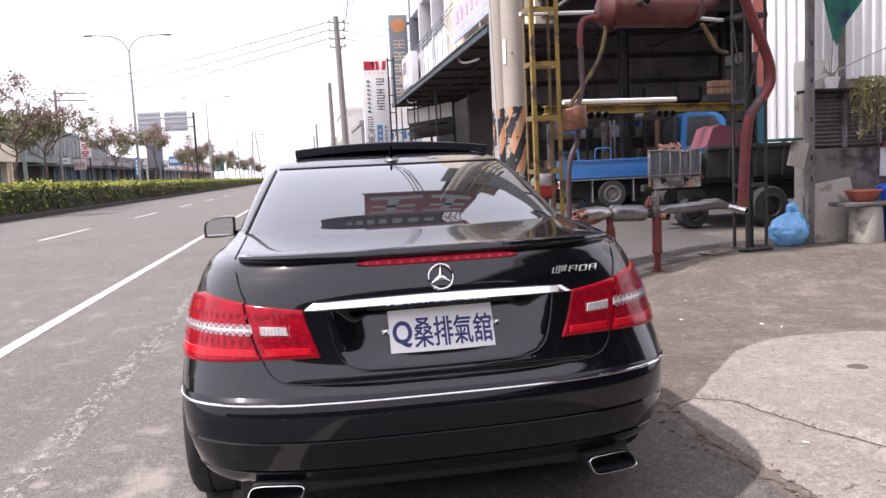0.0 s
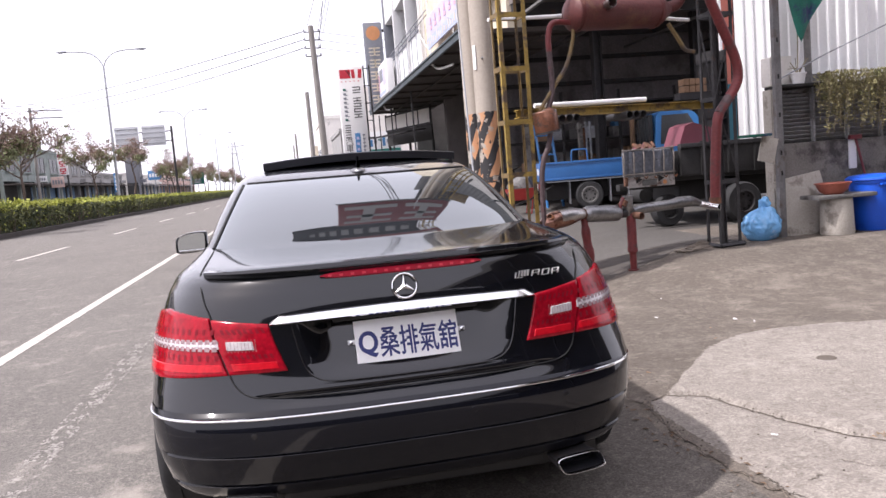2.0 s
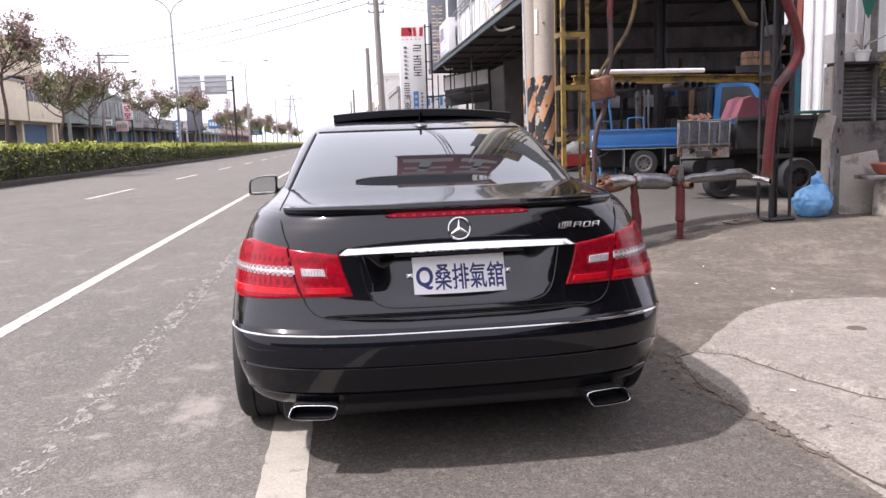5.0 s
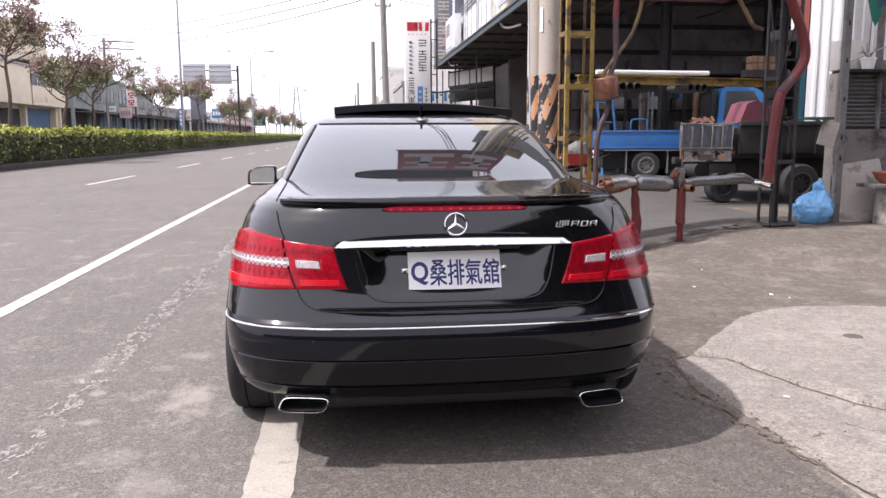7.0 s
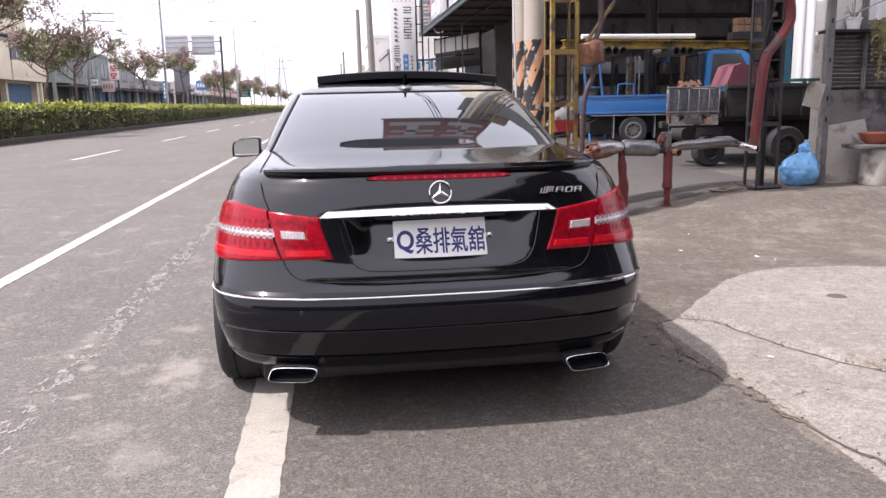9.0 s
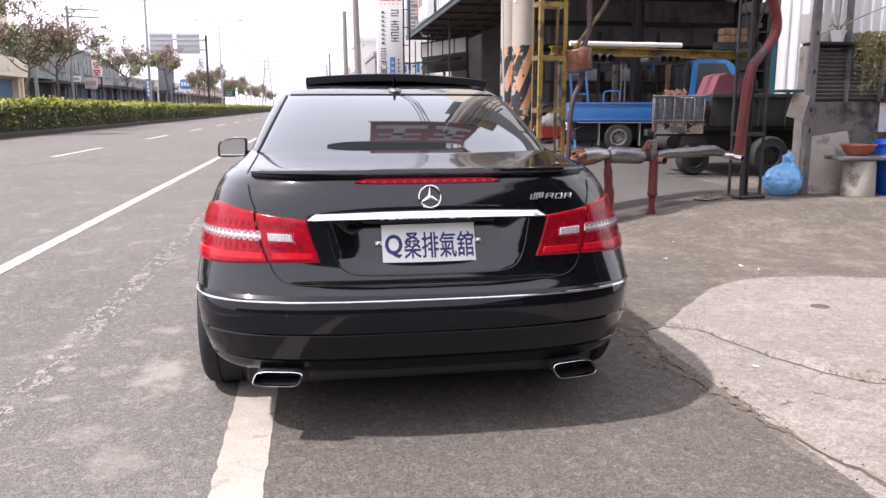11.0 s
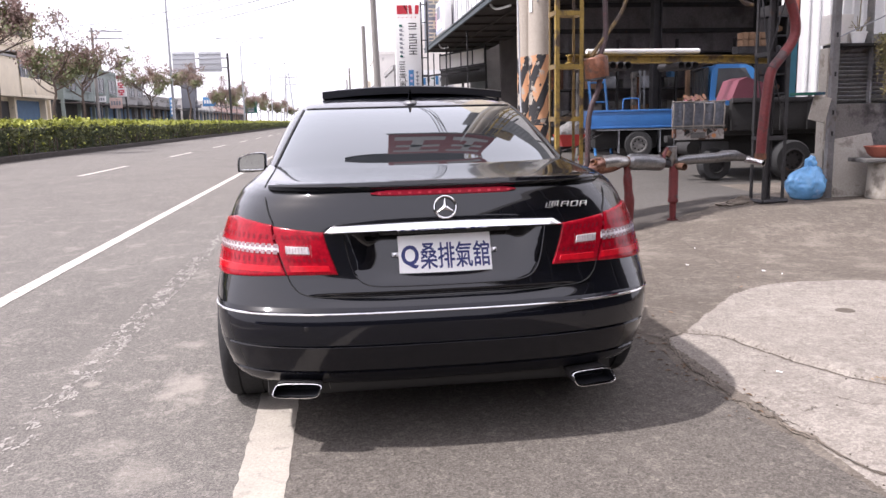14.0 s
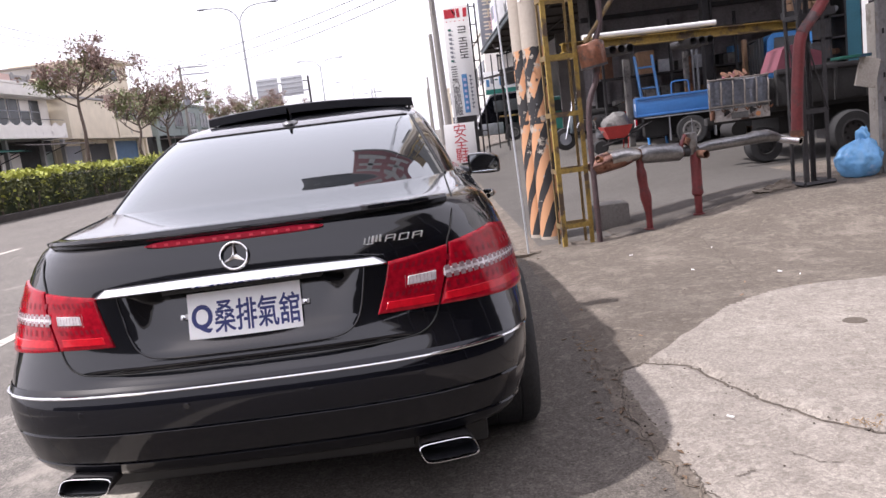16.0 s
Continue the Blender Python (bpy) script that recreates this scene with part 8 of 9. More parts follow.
for z in (11.9, 11.1):
    part("crossarm", tube([(-27.2, 93.5, z), (-23.6, 93.5, z - 0.1)], 0.06, 6), DARKSTEEL, lp)
part("transformer", lathe([(0, 0), (0.35, 0), (0.35, 1.0), (0, 1.0)], (-26.5, 93.2, 7.6), 14), SIGNGREY, lp)


def wire(a, b, sag, r=0.018):
    a, b = Vector(a), Vector(b)
    pts = [a.lerp(b, i / 24) - Vector((0, 0, sag * 4 * (i / 24) * (1 - i / 24))) for i in range(25)]
    return solid("overhead_wire", tube(pts, r, 5), SIGNINK, "thin black overhead wire", "wire", "overhead wires")


for k, z in enumerate((8.95, 8.55, 8.15)):
    wire((1.6, 40, z), (-30.0 + 2.6 * k, 93.5, 12.3 - 0.5 * k), 0.5, 0.022)
for k, (x, z) in enumerate(((2.3, 8.95), (2.3, 8.55), (2.34, 8.15), (1.7, 8.95))):
    wire((x, 40, z), (1.9 + 0.05 * k, 7.0, 9.45 - 0.2 * k), 0.5, 0.012)
for z in (8.9, 8.5, 8.1):
    wire((2.3, 40, z), (14.0, 44, z - 0.3), 0.3, 0.014)
for x in (-27.0, -25.4, -23.8):
    wire((x, 93.5, 11.9), (x + 1.0, 230, 11.0), 1.0, 0.02)
    wire((x, 93.5, 11.9), (x - 4.0, 30, 12.4), 0.8, 0.02)
wire((2.0, 40, 6.8), (2.2, 24.0, 9.8), 0.1, 0.012)


def street_lamp(x, y, h=13.5):
    ob = thing("street_lamp", "grey steel street lamp with two curved arms on the median", "street lamp", "street lamps", at=(x, y, 0.2))
    part("pole", tube([(0, 0, 0), (0, 0, h * 0.5), (0, 0, h - 1.3)], [0.13, 0.10, 0.07], 12), LAMPGREY, ob)
    for s in (1, -1):
        part("arm", tube(bend([(0, 0, h - 1.35), (s * 0.3, 0, h - 0.75), (s * 0.85, 0, h - 0.28), (s * 1.6, 0, h - 0.08), (s * 2.7, 0, h - 0.02)], 6), 0.05, 8), LAMPGREY, ob)
        part("lamp_head", tube([(s * 2.6, 0, h - 0.02), (s * 2.85, 0, h - 0.02), (s * 3.25, 0, h - 0.03), (s * 3.5, 0, h - 0.03)], [0.06, 0.15, 0.18, 0.06], 12, flat=0.55), SIGNGREY, ob)
    return ob


lamp = street_lamp(-13.8, 69.0)
for k in range(1, 6):
    copy_thing(lamp, pose(-13.8, 69.0 + 51.0 * k, 0.2))

gantry = thing("road_sign", "two grey backs of road signs on a mast arm", "road sign")
part("mast", tube([(-13.5, 103, 0.2), (-13.5, 103, 10.1)], 0.14, 12), DARKSTEEL, gantry)
for z in (8.3, 9.5):
    part("arm", tube([(-13.5, 103, z), (-20.2, 103, z)], 0.07, 8), DARKSTEEL, gantry)
for x in (-15.65, -18.85):
    panel = part("panel", box(x - 1.4, x + 1.4, 102.85, 102.9, 7.8, 10.3, 0.02), SIGNBACK, gantry, "grey back of a sign panel")
    for z in (8.1, 8.8, 9.4, 10.0):
        part("stiffener", box(x - 1.4, x + 1.3, 102.79, 102.848, z - 0.05, z + 0.05), LAMPGREY, panel)
pylon = thing("far_pylon", "pale distant lattice transmission tower", "pylon")
for sx in (-1, 1):
    for sy in (-1, 1):
        part("leg", tube([(-42 + 5 * sx, 700 + 5 * sy, 0), (-42 + 1.0 * sx, 700 + sy, 44)], 0.35, 4), LAMPGREY, pylon)
for k in range(8):
    w = 5 - 0.5 * k
    part("ring", tube([(-42 - w, 695, 5.5 * k), (-42 + w, 695, 5.5 * k + 5)], 0.22, 4), LAMPGREY, pylon)
for z in (34, 40):
    part("crossarm", tube([(-50, 700, z), (-34, 700, z)], 0.3, 4), LAMPGREY, pylon)

# ---- planted median ----
solid("kerb", box(-12.75, -12.45, 6, 420, -0.1, 0.22, 0.02), KERBDARK, "dark concrete kerb of the median", "kerb", kind="structure")
solid("gutter_strip", box(-12.446, -12.05, 6, 420, -0.05, 0.008), KERBDARK, "dark strip lying along the kerb", "dirt", kind="structure")
solid("median_soil", box(-16.6, -12.76, 6, 420, -0.1, 0.17), DIRT, "bare soil of the planted median", "soil", kind="structure")
rng = random.Random(31)
pl, tops = [], []
for k in range(46000):
    y = 9 + 300 * rng.random() ** 2.0
    t = rng.random()
    wob = 0.30 * noise.noise((y * 0.9, 3, 0)) + 0.22 * noise.noise((y * 2.6, 7, 0))
    lump = 0.30 * noise.noise((y * 1.1, 9, z_seed := rng.random() * 1.4)) + 0.12 * noise.noise((y * 3.1, 2, z_seed * 2))
    gap = noise.noise((y * 1.7, 1, 5)) > 0.35
    if t < 0.6:
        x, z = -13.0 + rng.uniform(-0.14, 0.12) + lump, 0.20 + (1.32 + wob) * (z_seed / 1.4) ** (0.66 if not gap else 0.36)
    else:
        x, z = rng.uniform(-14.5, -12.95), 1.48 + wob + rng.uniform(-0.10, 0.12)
    # Top leaves go to the lit colour, side leaves to the shaded one.
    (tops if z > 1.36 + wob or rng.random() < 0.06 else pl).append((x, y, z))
hedge = thing("hedge", "long clipped yellow-green hedge along the median", "hedge", kind="stuff")
# Solid near-black core gives the shade between the leaves.
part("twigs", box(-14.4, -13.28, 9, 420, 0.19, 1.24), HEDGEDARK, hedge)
leaves("foliage", pl, 0.15, 32, HEDGESHADED, hedge)
leaves("foliage", tops, 0.16, 33, HEDGELIT, hedge)
tr = bmesh.new()
for k in range(170):
    y = 12 + 90 * rng.random() ** 1.5
    x = -13.0 + rng.uniform(-0.15, 0.1)
    tube([(x, y, 0.1), (x + rng.uniform(-.08, .08), y + rng.uniform(-.12, .12), 0.35), (x + rng.uniform(-.1, .1), y + rng.uniform(-.25, .25), 0.8)], rng.uniform(0.012, 0.03), 5, tr)
tagged(part("stems", tr, BARK, hedge), kind="stuff")


def tree_mesh(seed, h, spread, fork, n):
    """A crooked trunk, limbs that leave it at several heights, twigs, and loose clumps of leaves with gaps between."""
    rng = random.Random(seed)
    bm = bmesh.new()
    places = []

    def limb(p, d, r, ln, level):
        pts = [p]
        for i in range(4):
            d = (d + Vector((rng.uniform(-0.26, 0.26), rng.uniform(-0.26, 0.26), rng.uniform(-0.04, 0.20)))).normalized()
            pts.append(pts[-1] + d * ln / 4)
        tube(pts, [max(0.007, r * (1 - 0.17 * i)) for i in range(5)], 6 if level > 1 else 4, bm)
        if level <= 1:
            for q in pts[1:] if level == 0 else pts[3:]:
                if rng.random() < 0.30:
                    continue
                c = q + Vector((rng.gauss(0, 0.10), rng.gauss(0, 0.10), rng.gauss(0.02, 0.08)))
                w = rng.uniform(0.10, 0.26)
                for _ in range(rng.randint(n // 3, n)):
                    places.append(c + Vector((rng.gauss(0, w), rng.gauss(0, w), rng.gauss(0, w * 0.6))))
        if level == 0:
            return
        for i in range(4 if level == 2 else 3):
            a = rng.uniform(0, 6.28)
            limb(pts[2 + i % 3], (d * 0.75 + Vector((math.cos(a), math.sin(a), 0.25)) * spread * 0.8).normalized(), r * 0.55, ln * rng.uniform(0.45, 0.75), level - 1)
    b = rng.uniform(-0.3, 0.3)
    trunk = bend([(0, 0, 0), (b, 0.1, fork * 0.35), (b * 0.3, -0.08, fork * 0.7), (b * 0.9, 0.06, fork), (b * 0.6, 0.1, fork + 0.25 * (h - fork))], 4)
    tube(trunk, [0.115 - 0.065 * i / (len(trunk) - 1) for i in range(len(trunk))], 10, bm)
    for k in range(7):
        a = k * 2.4 + rng.uniform(-0.5, 0.5)
        start = Vector(trunk[-1 - (k % 5)])
        flat = rng.uniform(0.25, 0.8)
        limb(start, Vector((math.cos(a) * spread, math.sin(a) * spread, flat)).normalized(), 0.05, (h - fork) * rng.uniform(0.48, 0.70), 2)
    return bm, places


kinds = []
for seed, h, sp, fork, n, at in ((1, 7.0, 1.3, 4.2, 26, 38.0), (2, 6.0, 1.0, 2.9, 24, 44.3), (3, 6.2, 0.88, 2.9, 26, 50.0)):
    bm, places = tree_mesh(seed, h, sp, fork, n)
    tree = thing("street_tree", "small spreading street tree with sparse brownish leaves", "tree", "street trees", at=(-15.2, at, 0.15))
    part("trunk", bm, BARK, tree)
    rng = random.Random(90 + seed)
    red = [p for p in places if noise.noise(p * 0.9 + Vector((seed, 0, 0))) + 0.5 * (p.z - h * 0.75) > rng.uniform(-0.35, 0.35)]
    keep = set(id(p) for p in red)
    leaves("crown", red, 0.14, 60 + seed, LEAFRED, tree)
    leaves("crown", [p for p in places if id(p) not in keep], 0.165, 70 + seed, LEAFGREEN, tree)
    kinds.append(tree)
rng = random.Random(50)
for k, y in enumerate((67.5, 84.0, 105.0, 113.5, 122.0, 136.0, 150.0, 163.0, 180.0, 198.0, 215.0, 236.0, 260.0)):
    copy_thing(kinds[(k + 2) % 3], pose(-15.2 + rng.uniform(-0.3, 0.3), y, 0.15, 0, 0, rng.uniform(0, 360)))

# ---- buildings across the road ----
def house(y0, y1, h, wall, storeys, label, seed, door=SHUTTER, awn=None, x=-29.0, deep=12.0):
    rng = random.Random(seed)
    G = 4.3
    ob = thing("shop_house", label, "building", "houses across the road")
    part("wall", box(x - deep, x, y0, y1, G, h), wall, ob)
    # Solid block, dark in colour in place of shade inside the open storey.
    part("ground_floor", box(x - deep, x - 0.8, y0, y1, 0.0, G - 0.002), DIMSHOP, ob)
    part("parapet", box(x - deep, x + 0.15, y0 - 0.05, y1 + 0.05, h + 0.004, h + 0.35, 0.02), wall, ob)
    n = max(1, int((y1 - y0) / 4.5))
    for i in range(n + 1):
        yy = y0 + 0.15 + (y1 - y0 - 0.3) * i / n
        part("pillar", box(x - 0.35, x - 0.004, yy - 0.15, yy + 0.15, 0.0, G - 0.002), wall, ob)
    for s in range(1, storeys):
        z = G + (h - G) / max(1, storeys - 1) * (s - 1)
        top = min(2.9, (h - G) / max(1, storeys - 1) - 0.4)
        for i in range(n):
            a = y0 + (y1 - y0) * (i + 0.2) / n
            b = y0 + (y1 - y0) * (i + 0.8) / n
            w = part("window", box(x - 0.04, x + 0.02, a, b, z + 1.1, z + top), WINDOWGLASS, ob)
            for q in range(3):
                yy = a + (b - a) * q / 2
                part("window_frame", box(x + 0.022, x + 0.06, yy - 0.04, yy + 0.04, z + 1.05, z + top + 0.05), GREYTILE, w)
            part("window_sill", box(x + 0.004, x + 0.22, a - 0.1, b + 0.1, z + 0.92, z + 1.04), wall, w)
            if rng.random() < 0.6:
                part("balcony", box(x + 0.004, x + 0.7, a - 0.3, b + 0.3, z + 0.02, z + 0.55, 0.02), wall, ob)
    for i in range(n):
        a, b = y0 + (y1 - y0) * (i + 0.1) / n, y0 + (y1 - y0) * (i + 0.9) / n
        if rng.random() < 0.5:
            part("shutter_door", box(x - 0.78, x - 0.72, a, b, 0.0, 3.7), door, ob)
    part("awning", box(x - 0.6, x + 1.6, y0 + 0.1, y1 - 0.1, 3.9, 3.98, turn=None), awn or GALV, ob)
    return ob


def corner_house():
    """Cream house with a deep closed balcony, a set-back top room and a blue roller door."""
    ob = thing("shop_house", "cream house with a deep balcony and a blue roller door", "building", "houses across the road")
    x = -29.0
    part("wall", box(x - 12, x - 1.2, 66.1, 86.4, 0.0, 8.9), CREAM, ob)
    part("parapet", box(x - 12, x - 1.05, 66.05, 86.45, 8.904, 9.35, 0.02), CREAM, ob)
    room = part("top_room", box(x - 10, x - 1.6, 79.2, 86.4, 9.354, 12.0), CREAM, ob, "cream rendered room on the roof")
    part("roof_slab", box(x - 10.2, x - 0.9, 78.8, 86.8, 12.004, 12.3, 0.02), CREAM, room)
    part("window", box(x - 1.62, x - 1.56, 80.2, 83.6, 10.2, 11.4), WINDOWGLASS, room)
    part("upper_storey", box(x - 1.19, x + 0.5, 66.1, 75.9, 4.15, 7.55, 0.02), CREAM, ob, "blank cream upper storey over the pavement")
    part("storey_cap", box(x - 1.19, x + 0.62, 66.0, 76.0, 7.554, 7.75, 0.01), GREYTILE, ob)
    side_room = part("top_room", box(x - 8, x - 2.4, 68.0, 77.7, 9.354, 10.5), GREYTILE, ob, "low grey shed on the roof")
    part("roof_slab", box(x - 8.2, x - 2.1, 67.8, 77.9, 10.504, 10.66, 0.02), DARKCORR, side_room)
    for y0, y1 in ((76.3, 85.2),):
        bal = part("balcony", box(x - 1.19, x + 0.5, y0, y1, 4.15, 4.45, 0.02), CREAM, ob)
        part("balcony_wall", box(x + 0.35, x + 0.5, y0, y1, 4.454, 5.95, 0.02), CREAM, bal)
        part("balcony_wall", box(x - 1.19, x + 0.34, y0, y0 + 0.15, 4.454, 5.95), CREAM, bal)
        part("balcony_wall", box(x - 1.19, x + 0.34, y1 - 0.15, y1, 4.454, 5.95), CREAM, bal)
        n = 4
        for k in range(n):
            a, b = y0 + 0.3 + (y1 - y0 - 0.6) * k / n, y0 + 0.3 + (y1 - y0 - 0.6) * (k + 1) / n
            w = part("window", box(x + 0.38, x + 0.44, a + 0.1, b - 0.1, 5.96, 7.9), WINDOWGLASS, ob)
            part("window_frame", box(x + 0.442, x + 0.49, (a + b) / 2 - 0.05, (a + b) / 2 + 0.05, 5.96, 7.9), WHITE, w)
            part("window_grille", box(x + 0.442, x + 0.48, a + 0.1, b - 0.1, 6.9, 6.98), WHITE, w)
        for k in range(n + 1):
            yy = y0 + 0.3 + (y1 - y0 - 0.6) * k / n
            part("pillar", box(x + 0.36, x + 0.48, yy - 0.06, yy + 0.06, 5.955, 8.2), SIGNGREY, bal)
        part("canopy", box(x - 1.19, x + 0.7, y0 - 0.1, y1 + 0.1, 8.2, 8.3), GREYTILE, ob)
    part("roller_door", corrugated_wall(x - 1.14, 77.8, 84.6, 0.0, 3.9), SHUTTER, ob, "blue roller door")
    part("roller_door", corrugated_wall(x - 1.14, 67.0, 71.0, 0.0, 3.6), SIGNGREY, ob)
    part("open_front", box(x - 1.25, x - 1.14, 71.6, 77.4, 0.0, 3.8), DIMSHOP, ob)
    for y in (66.4, 71.3, 77.3, 85.0, 86.2):
        part("pillar", box(x - 1.19, x - 0.6, y - 0.2, y + 0.2, 0.0, 4.146), CREAM, ob)


def white_house():
    """White house with a long scalloped balcony, a band of dark windows and patched awnings."""
    ob = thing("shop_house", "white two-storey shop house with a long balcony and dark windows", "building", "houses across the road")
    x, y0, y1 = -29.0, 44.1, 65.9
    part("wall", box(x - 12, x - 1.0, y0, y1, 4.2, 8.3), WHITEPLASTER, ob)
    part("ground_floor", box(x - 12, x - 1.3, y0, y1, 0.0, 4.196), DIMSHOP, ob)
    part("eave_band", box(x - 0.996, x + 0.25, y0, y1 - 0.2, 7.5, 8.3, 0.02), WHITEPLASTER, ob)
    part("parapet", box(x - 12, x + 0.3, y0 - 0.02, y1 - 0.15, 8.304, 8.5, 0.02), WHITEPLASTER, ob)
    for k in range(9):
        y = y0 + 0.4 + 2.4 * k
        part("parapet_pier", box(x - 0.2, x + 0.2, y - 0.16, y + 0.16, 8.504, 9.15, 0.01), GREYTILE, ob)
        if k < 8 and k % 3 != 1:
            part("parapet_wall", box(x - 0.08, x + 0.08, y + 0.164, y + 2.236, 8.504, 9.0), (GREYTILE, FADEDPINK)[k % 2], ob)
    tank = part("water_tank", lathe([(0.0, 0.0), (0.7, 0.0), (0.7, 1.3), (0.5, 1.55), (0.0, 1.6)], (x - 3.0, 60.5, 9.2), 20), STEEL, ob, "round steel water tank")
    part("tank_stand", box(x - 3.7, x - 2.3, 59.8, 61.2, 8.504, 9.2, 0.02), GREYTILE, tank)
    bal = part("balcony", box(x - 0.996, x + 1.0, y0 + 0.1, 64.2, 4.2, 4.5, 0.02), WHITEPLASTER, ob)
    rows = [[], [], [], []]
    n = 120
    for i in range(n + 1):
        y = y0 + 0.1 + 20.0 * i / n
        top = 5.15 + 0.25 * max(0.0, min(1.0, 3.2 * abs(((i / n * 12) % 1) - 0.5) - 0.6))
        for row, (xx, z) in zip(rows, ((x + 0.85, 4.504), (x + 0.85, top), (x + 1.0, top), (x + 1.0, 4.504))):
            row.append((xx, y, z))
    part("balcony_wall", sheet(rows), WHITEPLASTER, bal, "scalloped white balcony wall")
    part("balcony_rail", tube([(x + 0.93, y0 + 0.2, 5.62), (x + 0.93, 64.1, 5.62)], 0.03, 6), DARKSTEEL, bal)
    for k in range(12):
        y = y0 + 0.5 + 20.0 / 12 * k
        w = part("window", box(x - 1.02, x - 0.97, y, y + 1.45, 4.7, 7.4), WINDOWGLASS, ob)
        part("window_frame", box(x - 0.965, x - 0.92, y - 0.06, y + 0.02, 4.7, 7.4), SIGNGREY, w)
        part("window_frame", box(x - 0.965, x - 0.92, y + 0.024, y + 1.45, 6.45, 6.53), SIGNGREY, w)
        if k % 3 == 1:
            part("upper_pane", box(x - 0.968, x - 0.955, y + 0.05, y + 1.4, 6.55, 7.35), WHITEPLASTER, w)
    for k, (a, b, m, z) in enumerate(((44.5, 50.0, DARKCORR, 3.8), (50.2, 56.6, GREENCLOTH, 3.55), (56.8, 68.4, DARKCORR, 3.95))):
        bm = corrugated_wall(0, a, b, 0, 2.2)
        for v in bm.verts:
            v.co = Vector((x - 0.55 + v.co.z, v.co.y, z - 0.15 * v.co.z + v.co.x))
        aw = part("awning", bm, m, ob)
        for y in (a + 0.3, (a + b) / 2, b - 0.3):
            part("awning_brace", tube([(x - 0.5, y, z - 1.0), (x + 1.5, y, z - 0.34)], 0.035, 6), DARKSTEEL, aw)
    for a, b, m in ((45.0, 48.0, WHITEPLASTER), (51.0, 53.0, SHUTTER), (57.6, 60.4, WHITEPLASTER), (63.6, 65.6, GREENTILE)):
        part("shop_panel", box(x - 1.28, x - 1.2, a, b, 0.0, 3.3), m, ob)
    for y in (y0 + 0.2, 50.1, 56.7, 62.0, 65.6):
        part("pillar", box(x - 0.35, x - 0.05, y - 0.15, y + 0.15, 0.0, 4.196), GREYTILE, ob)


def corrugated_wall(x, y0, y1, z0, z1):
    """Horizontal slats of a roller door facing the road."""
    rows = []
    n = int((z1 - z0) / 0.22)
    for k in range(n + 1):
        z = z0 + (z1 - z0) * k / n
        rows += [[(x, y0, z), (x, y1, z)], [(x + 0.03, y0, z + 0.06), (x + 0.03, y1, z + 0.06)]]
    return sheet(rows)


corner_house()
house(24.0, 43.9, 7.8, WHITEPLASTER, 2, "low white shop house with dark windows", 1, awn=GREENCLOTH)
white_house()
house(88.6, 110.0, 7.9, GREENTILE, 2, "green tiled two-storey shop house", 5, awn=DARKCORR)
house(110.1, 124.0, 7.0, GREYTILE, 2, "greyish shop house with dark openings", 6, awn=DARKCORR)
house(124.1, 149.0, 5.6, GREYTILE, 2, "grey two-storey shop house", 7, awn=DARKCORR)
house(150.0, 153.0, 11.0, SLATE, 4, "tall narrow slate-grey building", 8, x=-26.1, deep=2.3)
house(153.1, 190.0, 6.0, WHITEPLASTER, 2, "pale row of low shops", 9)
house(190.1, 260.0, 6.5, FADEDPINK, 2, "pale pinkish row of distant shops", 10)
vs = thing("vertical_sign", "white vertical sign with dark roundel and red marks", "sign")
part("panel", box(-27.55, -26.45, 104.0, 104.3, 5.0, 9.6, 0.02), WHITE, vs)
bm = lathe([(0.0, 0.0), (0.36, 0.0), (0.37, 0.02), (0.0, 0.02)], (0, 0, 0), 24)
bmesh.ops.transform(bm, matrix=pose(-27.0, 103.995, 8.95, 90), verts=bm.verts)
part("roundel", bm, SIGNINK, vs, "dark round emblem")
part("sign_mark", box(-27.35, -26.65, 103.97, 103.99, 8.22, 8.40), SIGNINK, vs)
part("sign_mark", box(-27.5, -26.5, 103.97, 103.99, 7.15, 7.62), SIGNDARKRED, vs)
for z in (6.05, 5.15):
    for a, b, c, d in ((-0.36, 0.55, 0.36, 0.68), (-0.36, 0.28, 0.36, 0.40), (-0.30, 0.0, 0.30, 0.12), (-0.08, 0.124, 0.08, 0.276), (-0.36, 0.404, -0.20, 0.546), (0.20, 0.404, 0.36, 0.546)):
        part("sign_mark", box(-27.0 + a, -27.0 + c, 103.97, 103.99, z + b, z + d), SIGNRED, vs)
part("mast", tube([(-26.6, 104.35, 0), (-26.6, 104.35, 5.3)], 0.1, 8), DARKSTEEL, vs)


def roadside_board(x0, x1, y, z0, z1, face, marks, label):
    """A small signboard on its own post, with plain bars for its writing."""
    ob = thing("roadside_sign", label, "sign", "signs across the road")
    part("panel", box(x0, x1, y, y + 0.12, z0, z1, 0.01), face, ob)
    part("post", tube([((x0 + x1) / 2, y + 0.18, 0.0), ((x0 + x1) / 2, y + 0.18, z1)], 0.06, 8), LAMPGREY, ob)
    tall = z1 - z0 > x1 - x0
    for k in range(4):
        f0, f1 = 0.10 + 0.21 * k, 0.24 + 0.21 * k
        if tall:
            part("sign_mark", box(x0 + 0.25 * (x1 - x0), x1 - 0.25 * (x1 - x0), y - 0.02, y - 0.002, z0 + f0 * (z1 - z0), z0 + f1 * (z1 - z0)), marks, ob)
        else:
            part("sign_mark", box(x0 + f0 * (x1 - x0), x0 + f1 * (x1 - x0), y - 0.02, y - 0.002, z0 + 0.3 * (z1 - z0), z1 - 0.3 * (z1 - z0)), marks, ob)


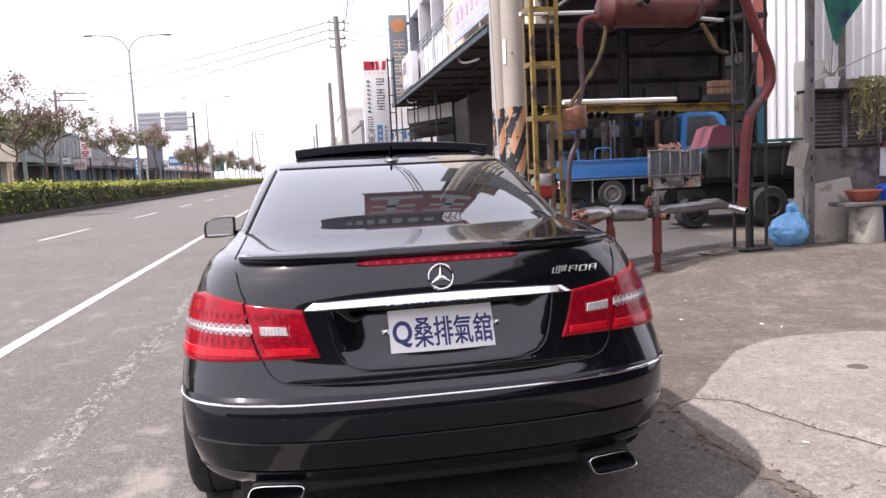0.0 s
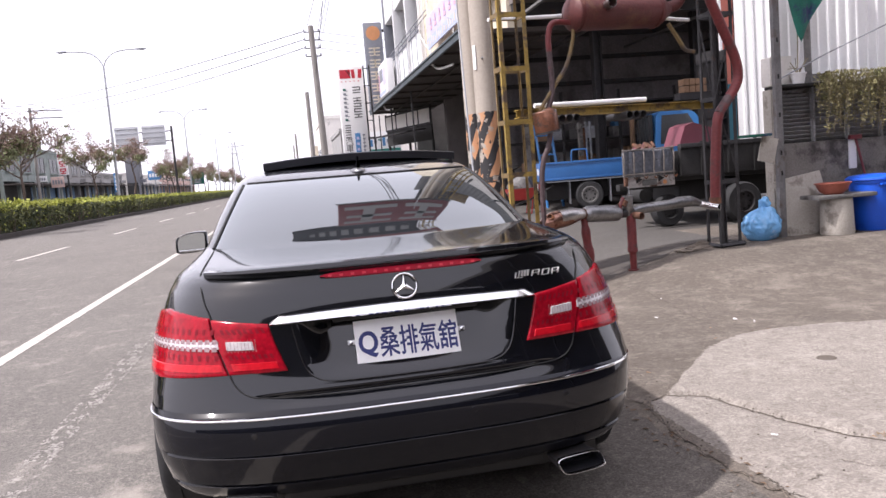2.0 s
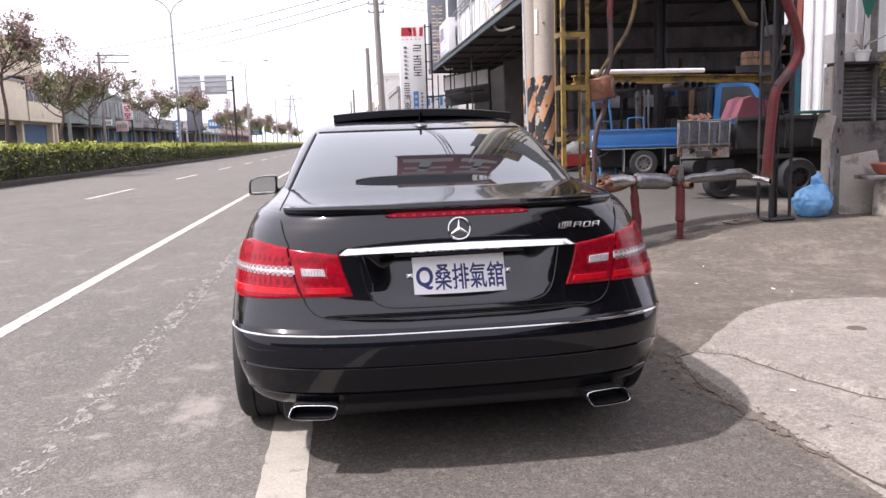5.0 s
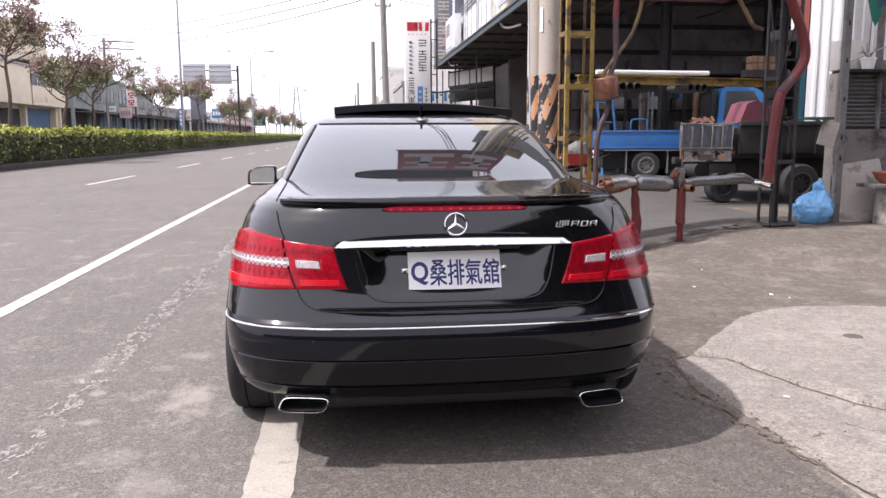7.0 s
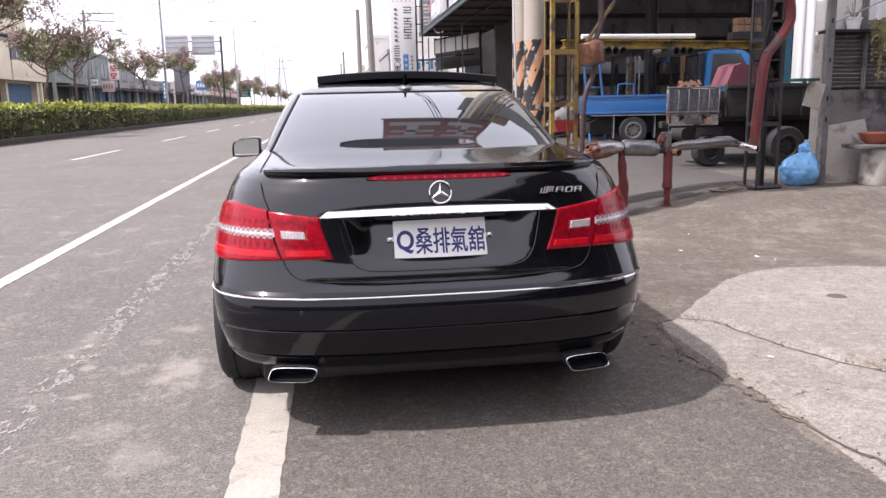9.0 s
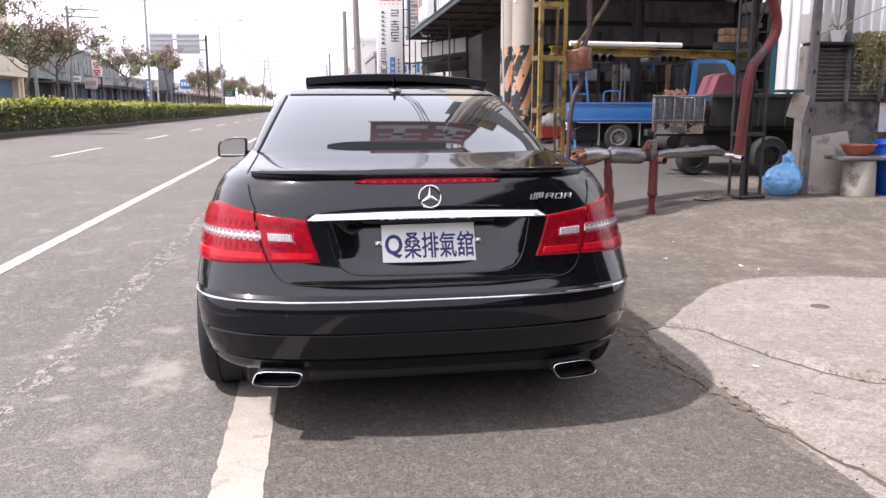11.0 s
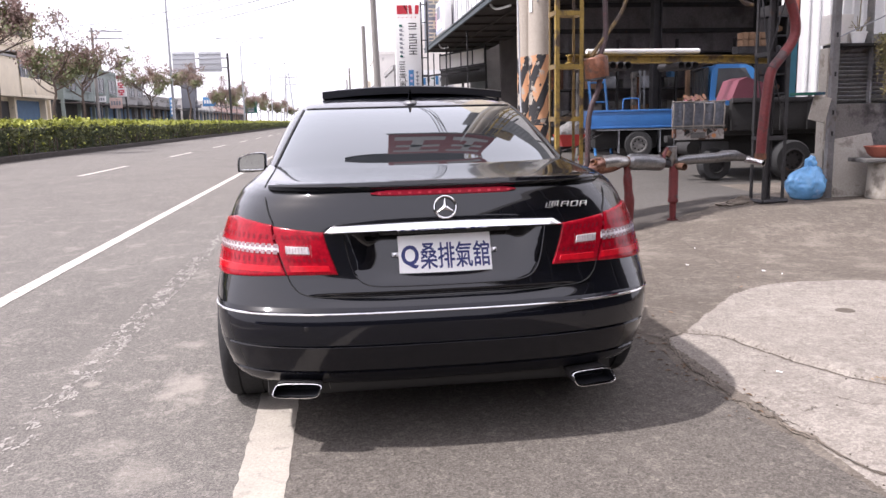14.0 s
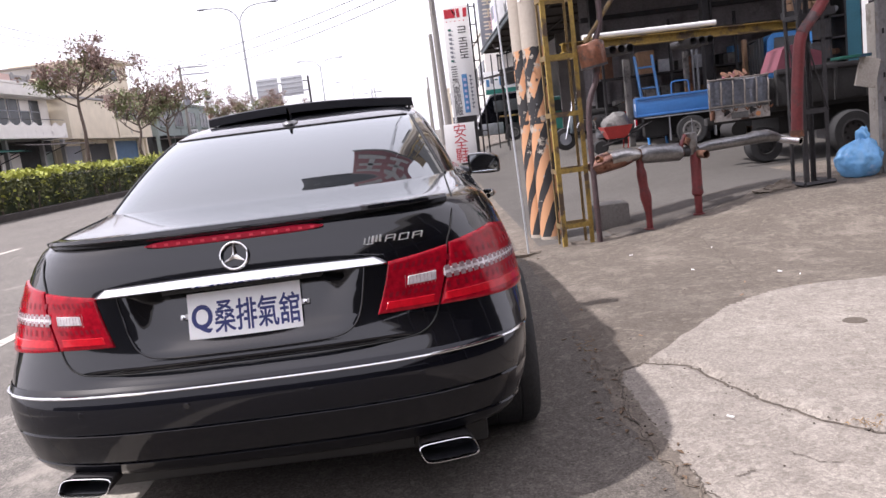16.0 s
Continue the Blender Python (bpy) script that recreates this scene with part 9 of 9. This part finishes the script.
roadside_board(-19.73, -17.90, 120.0, 3.90, 5.26, SIGNBLUE, WHITE, "blue signboard with white marks across the road")
roadside_board(-22.45, -21.89, 110.0, 2.45, 4.98, SIGNBLUE, WHITE, "narrow upright blue sign across the road")
roadside_board(-15.98, -13.90, 140.0, 3.0, 5.1, GREENCLOTH, SIGNGREY, "dark green signboard beyond the median")
roadside_board(-28.51, -27.32, 98.0, 4.15, 4.87, WHITE, SIGNGREY, "small white shop sign across the road")
roadside_board(-27.45, -26.0, 100.0, 3.45, 4.72, FADEDPINK, SIGNGREY, "dull pinkish shop board across the road")
for i, (x, y, w, h, m) in enumerate([(6.0, 60, 12, 8, WHITEPLASTER), (5.5, 75, 14, 6, GREYTILE), (5.0, 95, 20, 9, WHITEPLASTER), (5, 125, 25, 7, CREAM)]):
    ob = thing("far_building", "pale plain building further down the road", "building", "far buildings")
    part("wall", box(x, x + 12, y, y + w, 0, h), m, ob)
    part("parapet", box(x - 0.1, x + 12, y - 0.05, y + w, h + 0.004, h + 0.4), m, ob)
    for k in range(int(w / 4)):
        for z in (1.0, 4.4):
            if z + 1.6 < h:
                part("window", box(x - 0.05, x + 0.02, y + 1 + 4 * k, y + 3.2 + 4 * k, z, z + 1.6), WINDOWGLASS, ob)

# added unseen shed, closes the yard beside and behind the camera, darkens reflections
shed = thing("open_shed", "long unseen open shed, added to darken reflections", "building", kind="structure")
part("rear_wall", box(13.8, 14.0, -25.9, 2.4, 0.0, 8.0), FARWALL, shed)
part("end_wall", box(7.2, 13.796, 2.2, 2.4, 0.0, 8.0), FARWALL, shed)
part("roof", box(6.9, 14.1, -25.95, 2.5, 8.004, 8.15), DARKCORR, shed)
part("fascia", box(6.8, 6.896, -25.95, 2.5, 7.4, 8.25, 0.01), GREYTILE, shed)
for k in range(7):
    part("post", box(7.0, 7.14, -25.0 + 4.3 * k, -24.86 + 4.3 * k, 0.0, 8.0), DARKSTEEL, shed)

# unseen wall closing the roadside behind the camera, added for dark car reflections
solid("wall_behind_unseen", box(-60.0, 60.0, -26.5, -26.0, 0.0, 7.5, 0.02), FARWALL, "plain dark unseen wall added across the road's end for reflections", "wall", kind="structure")
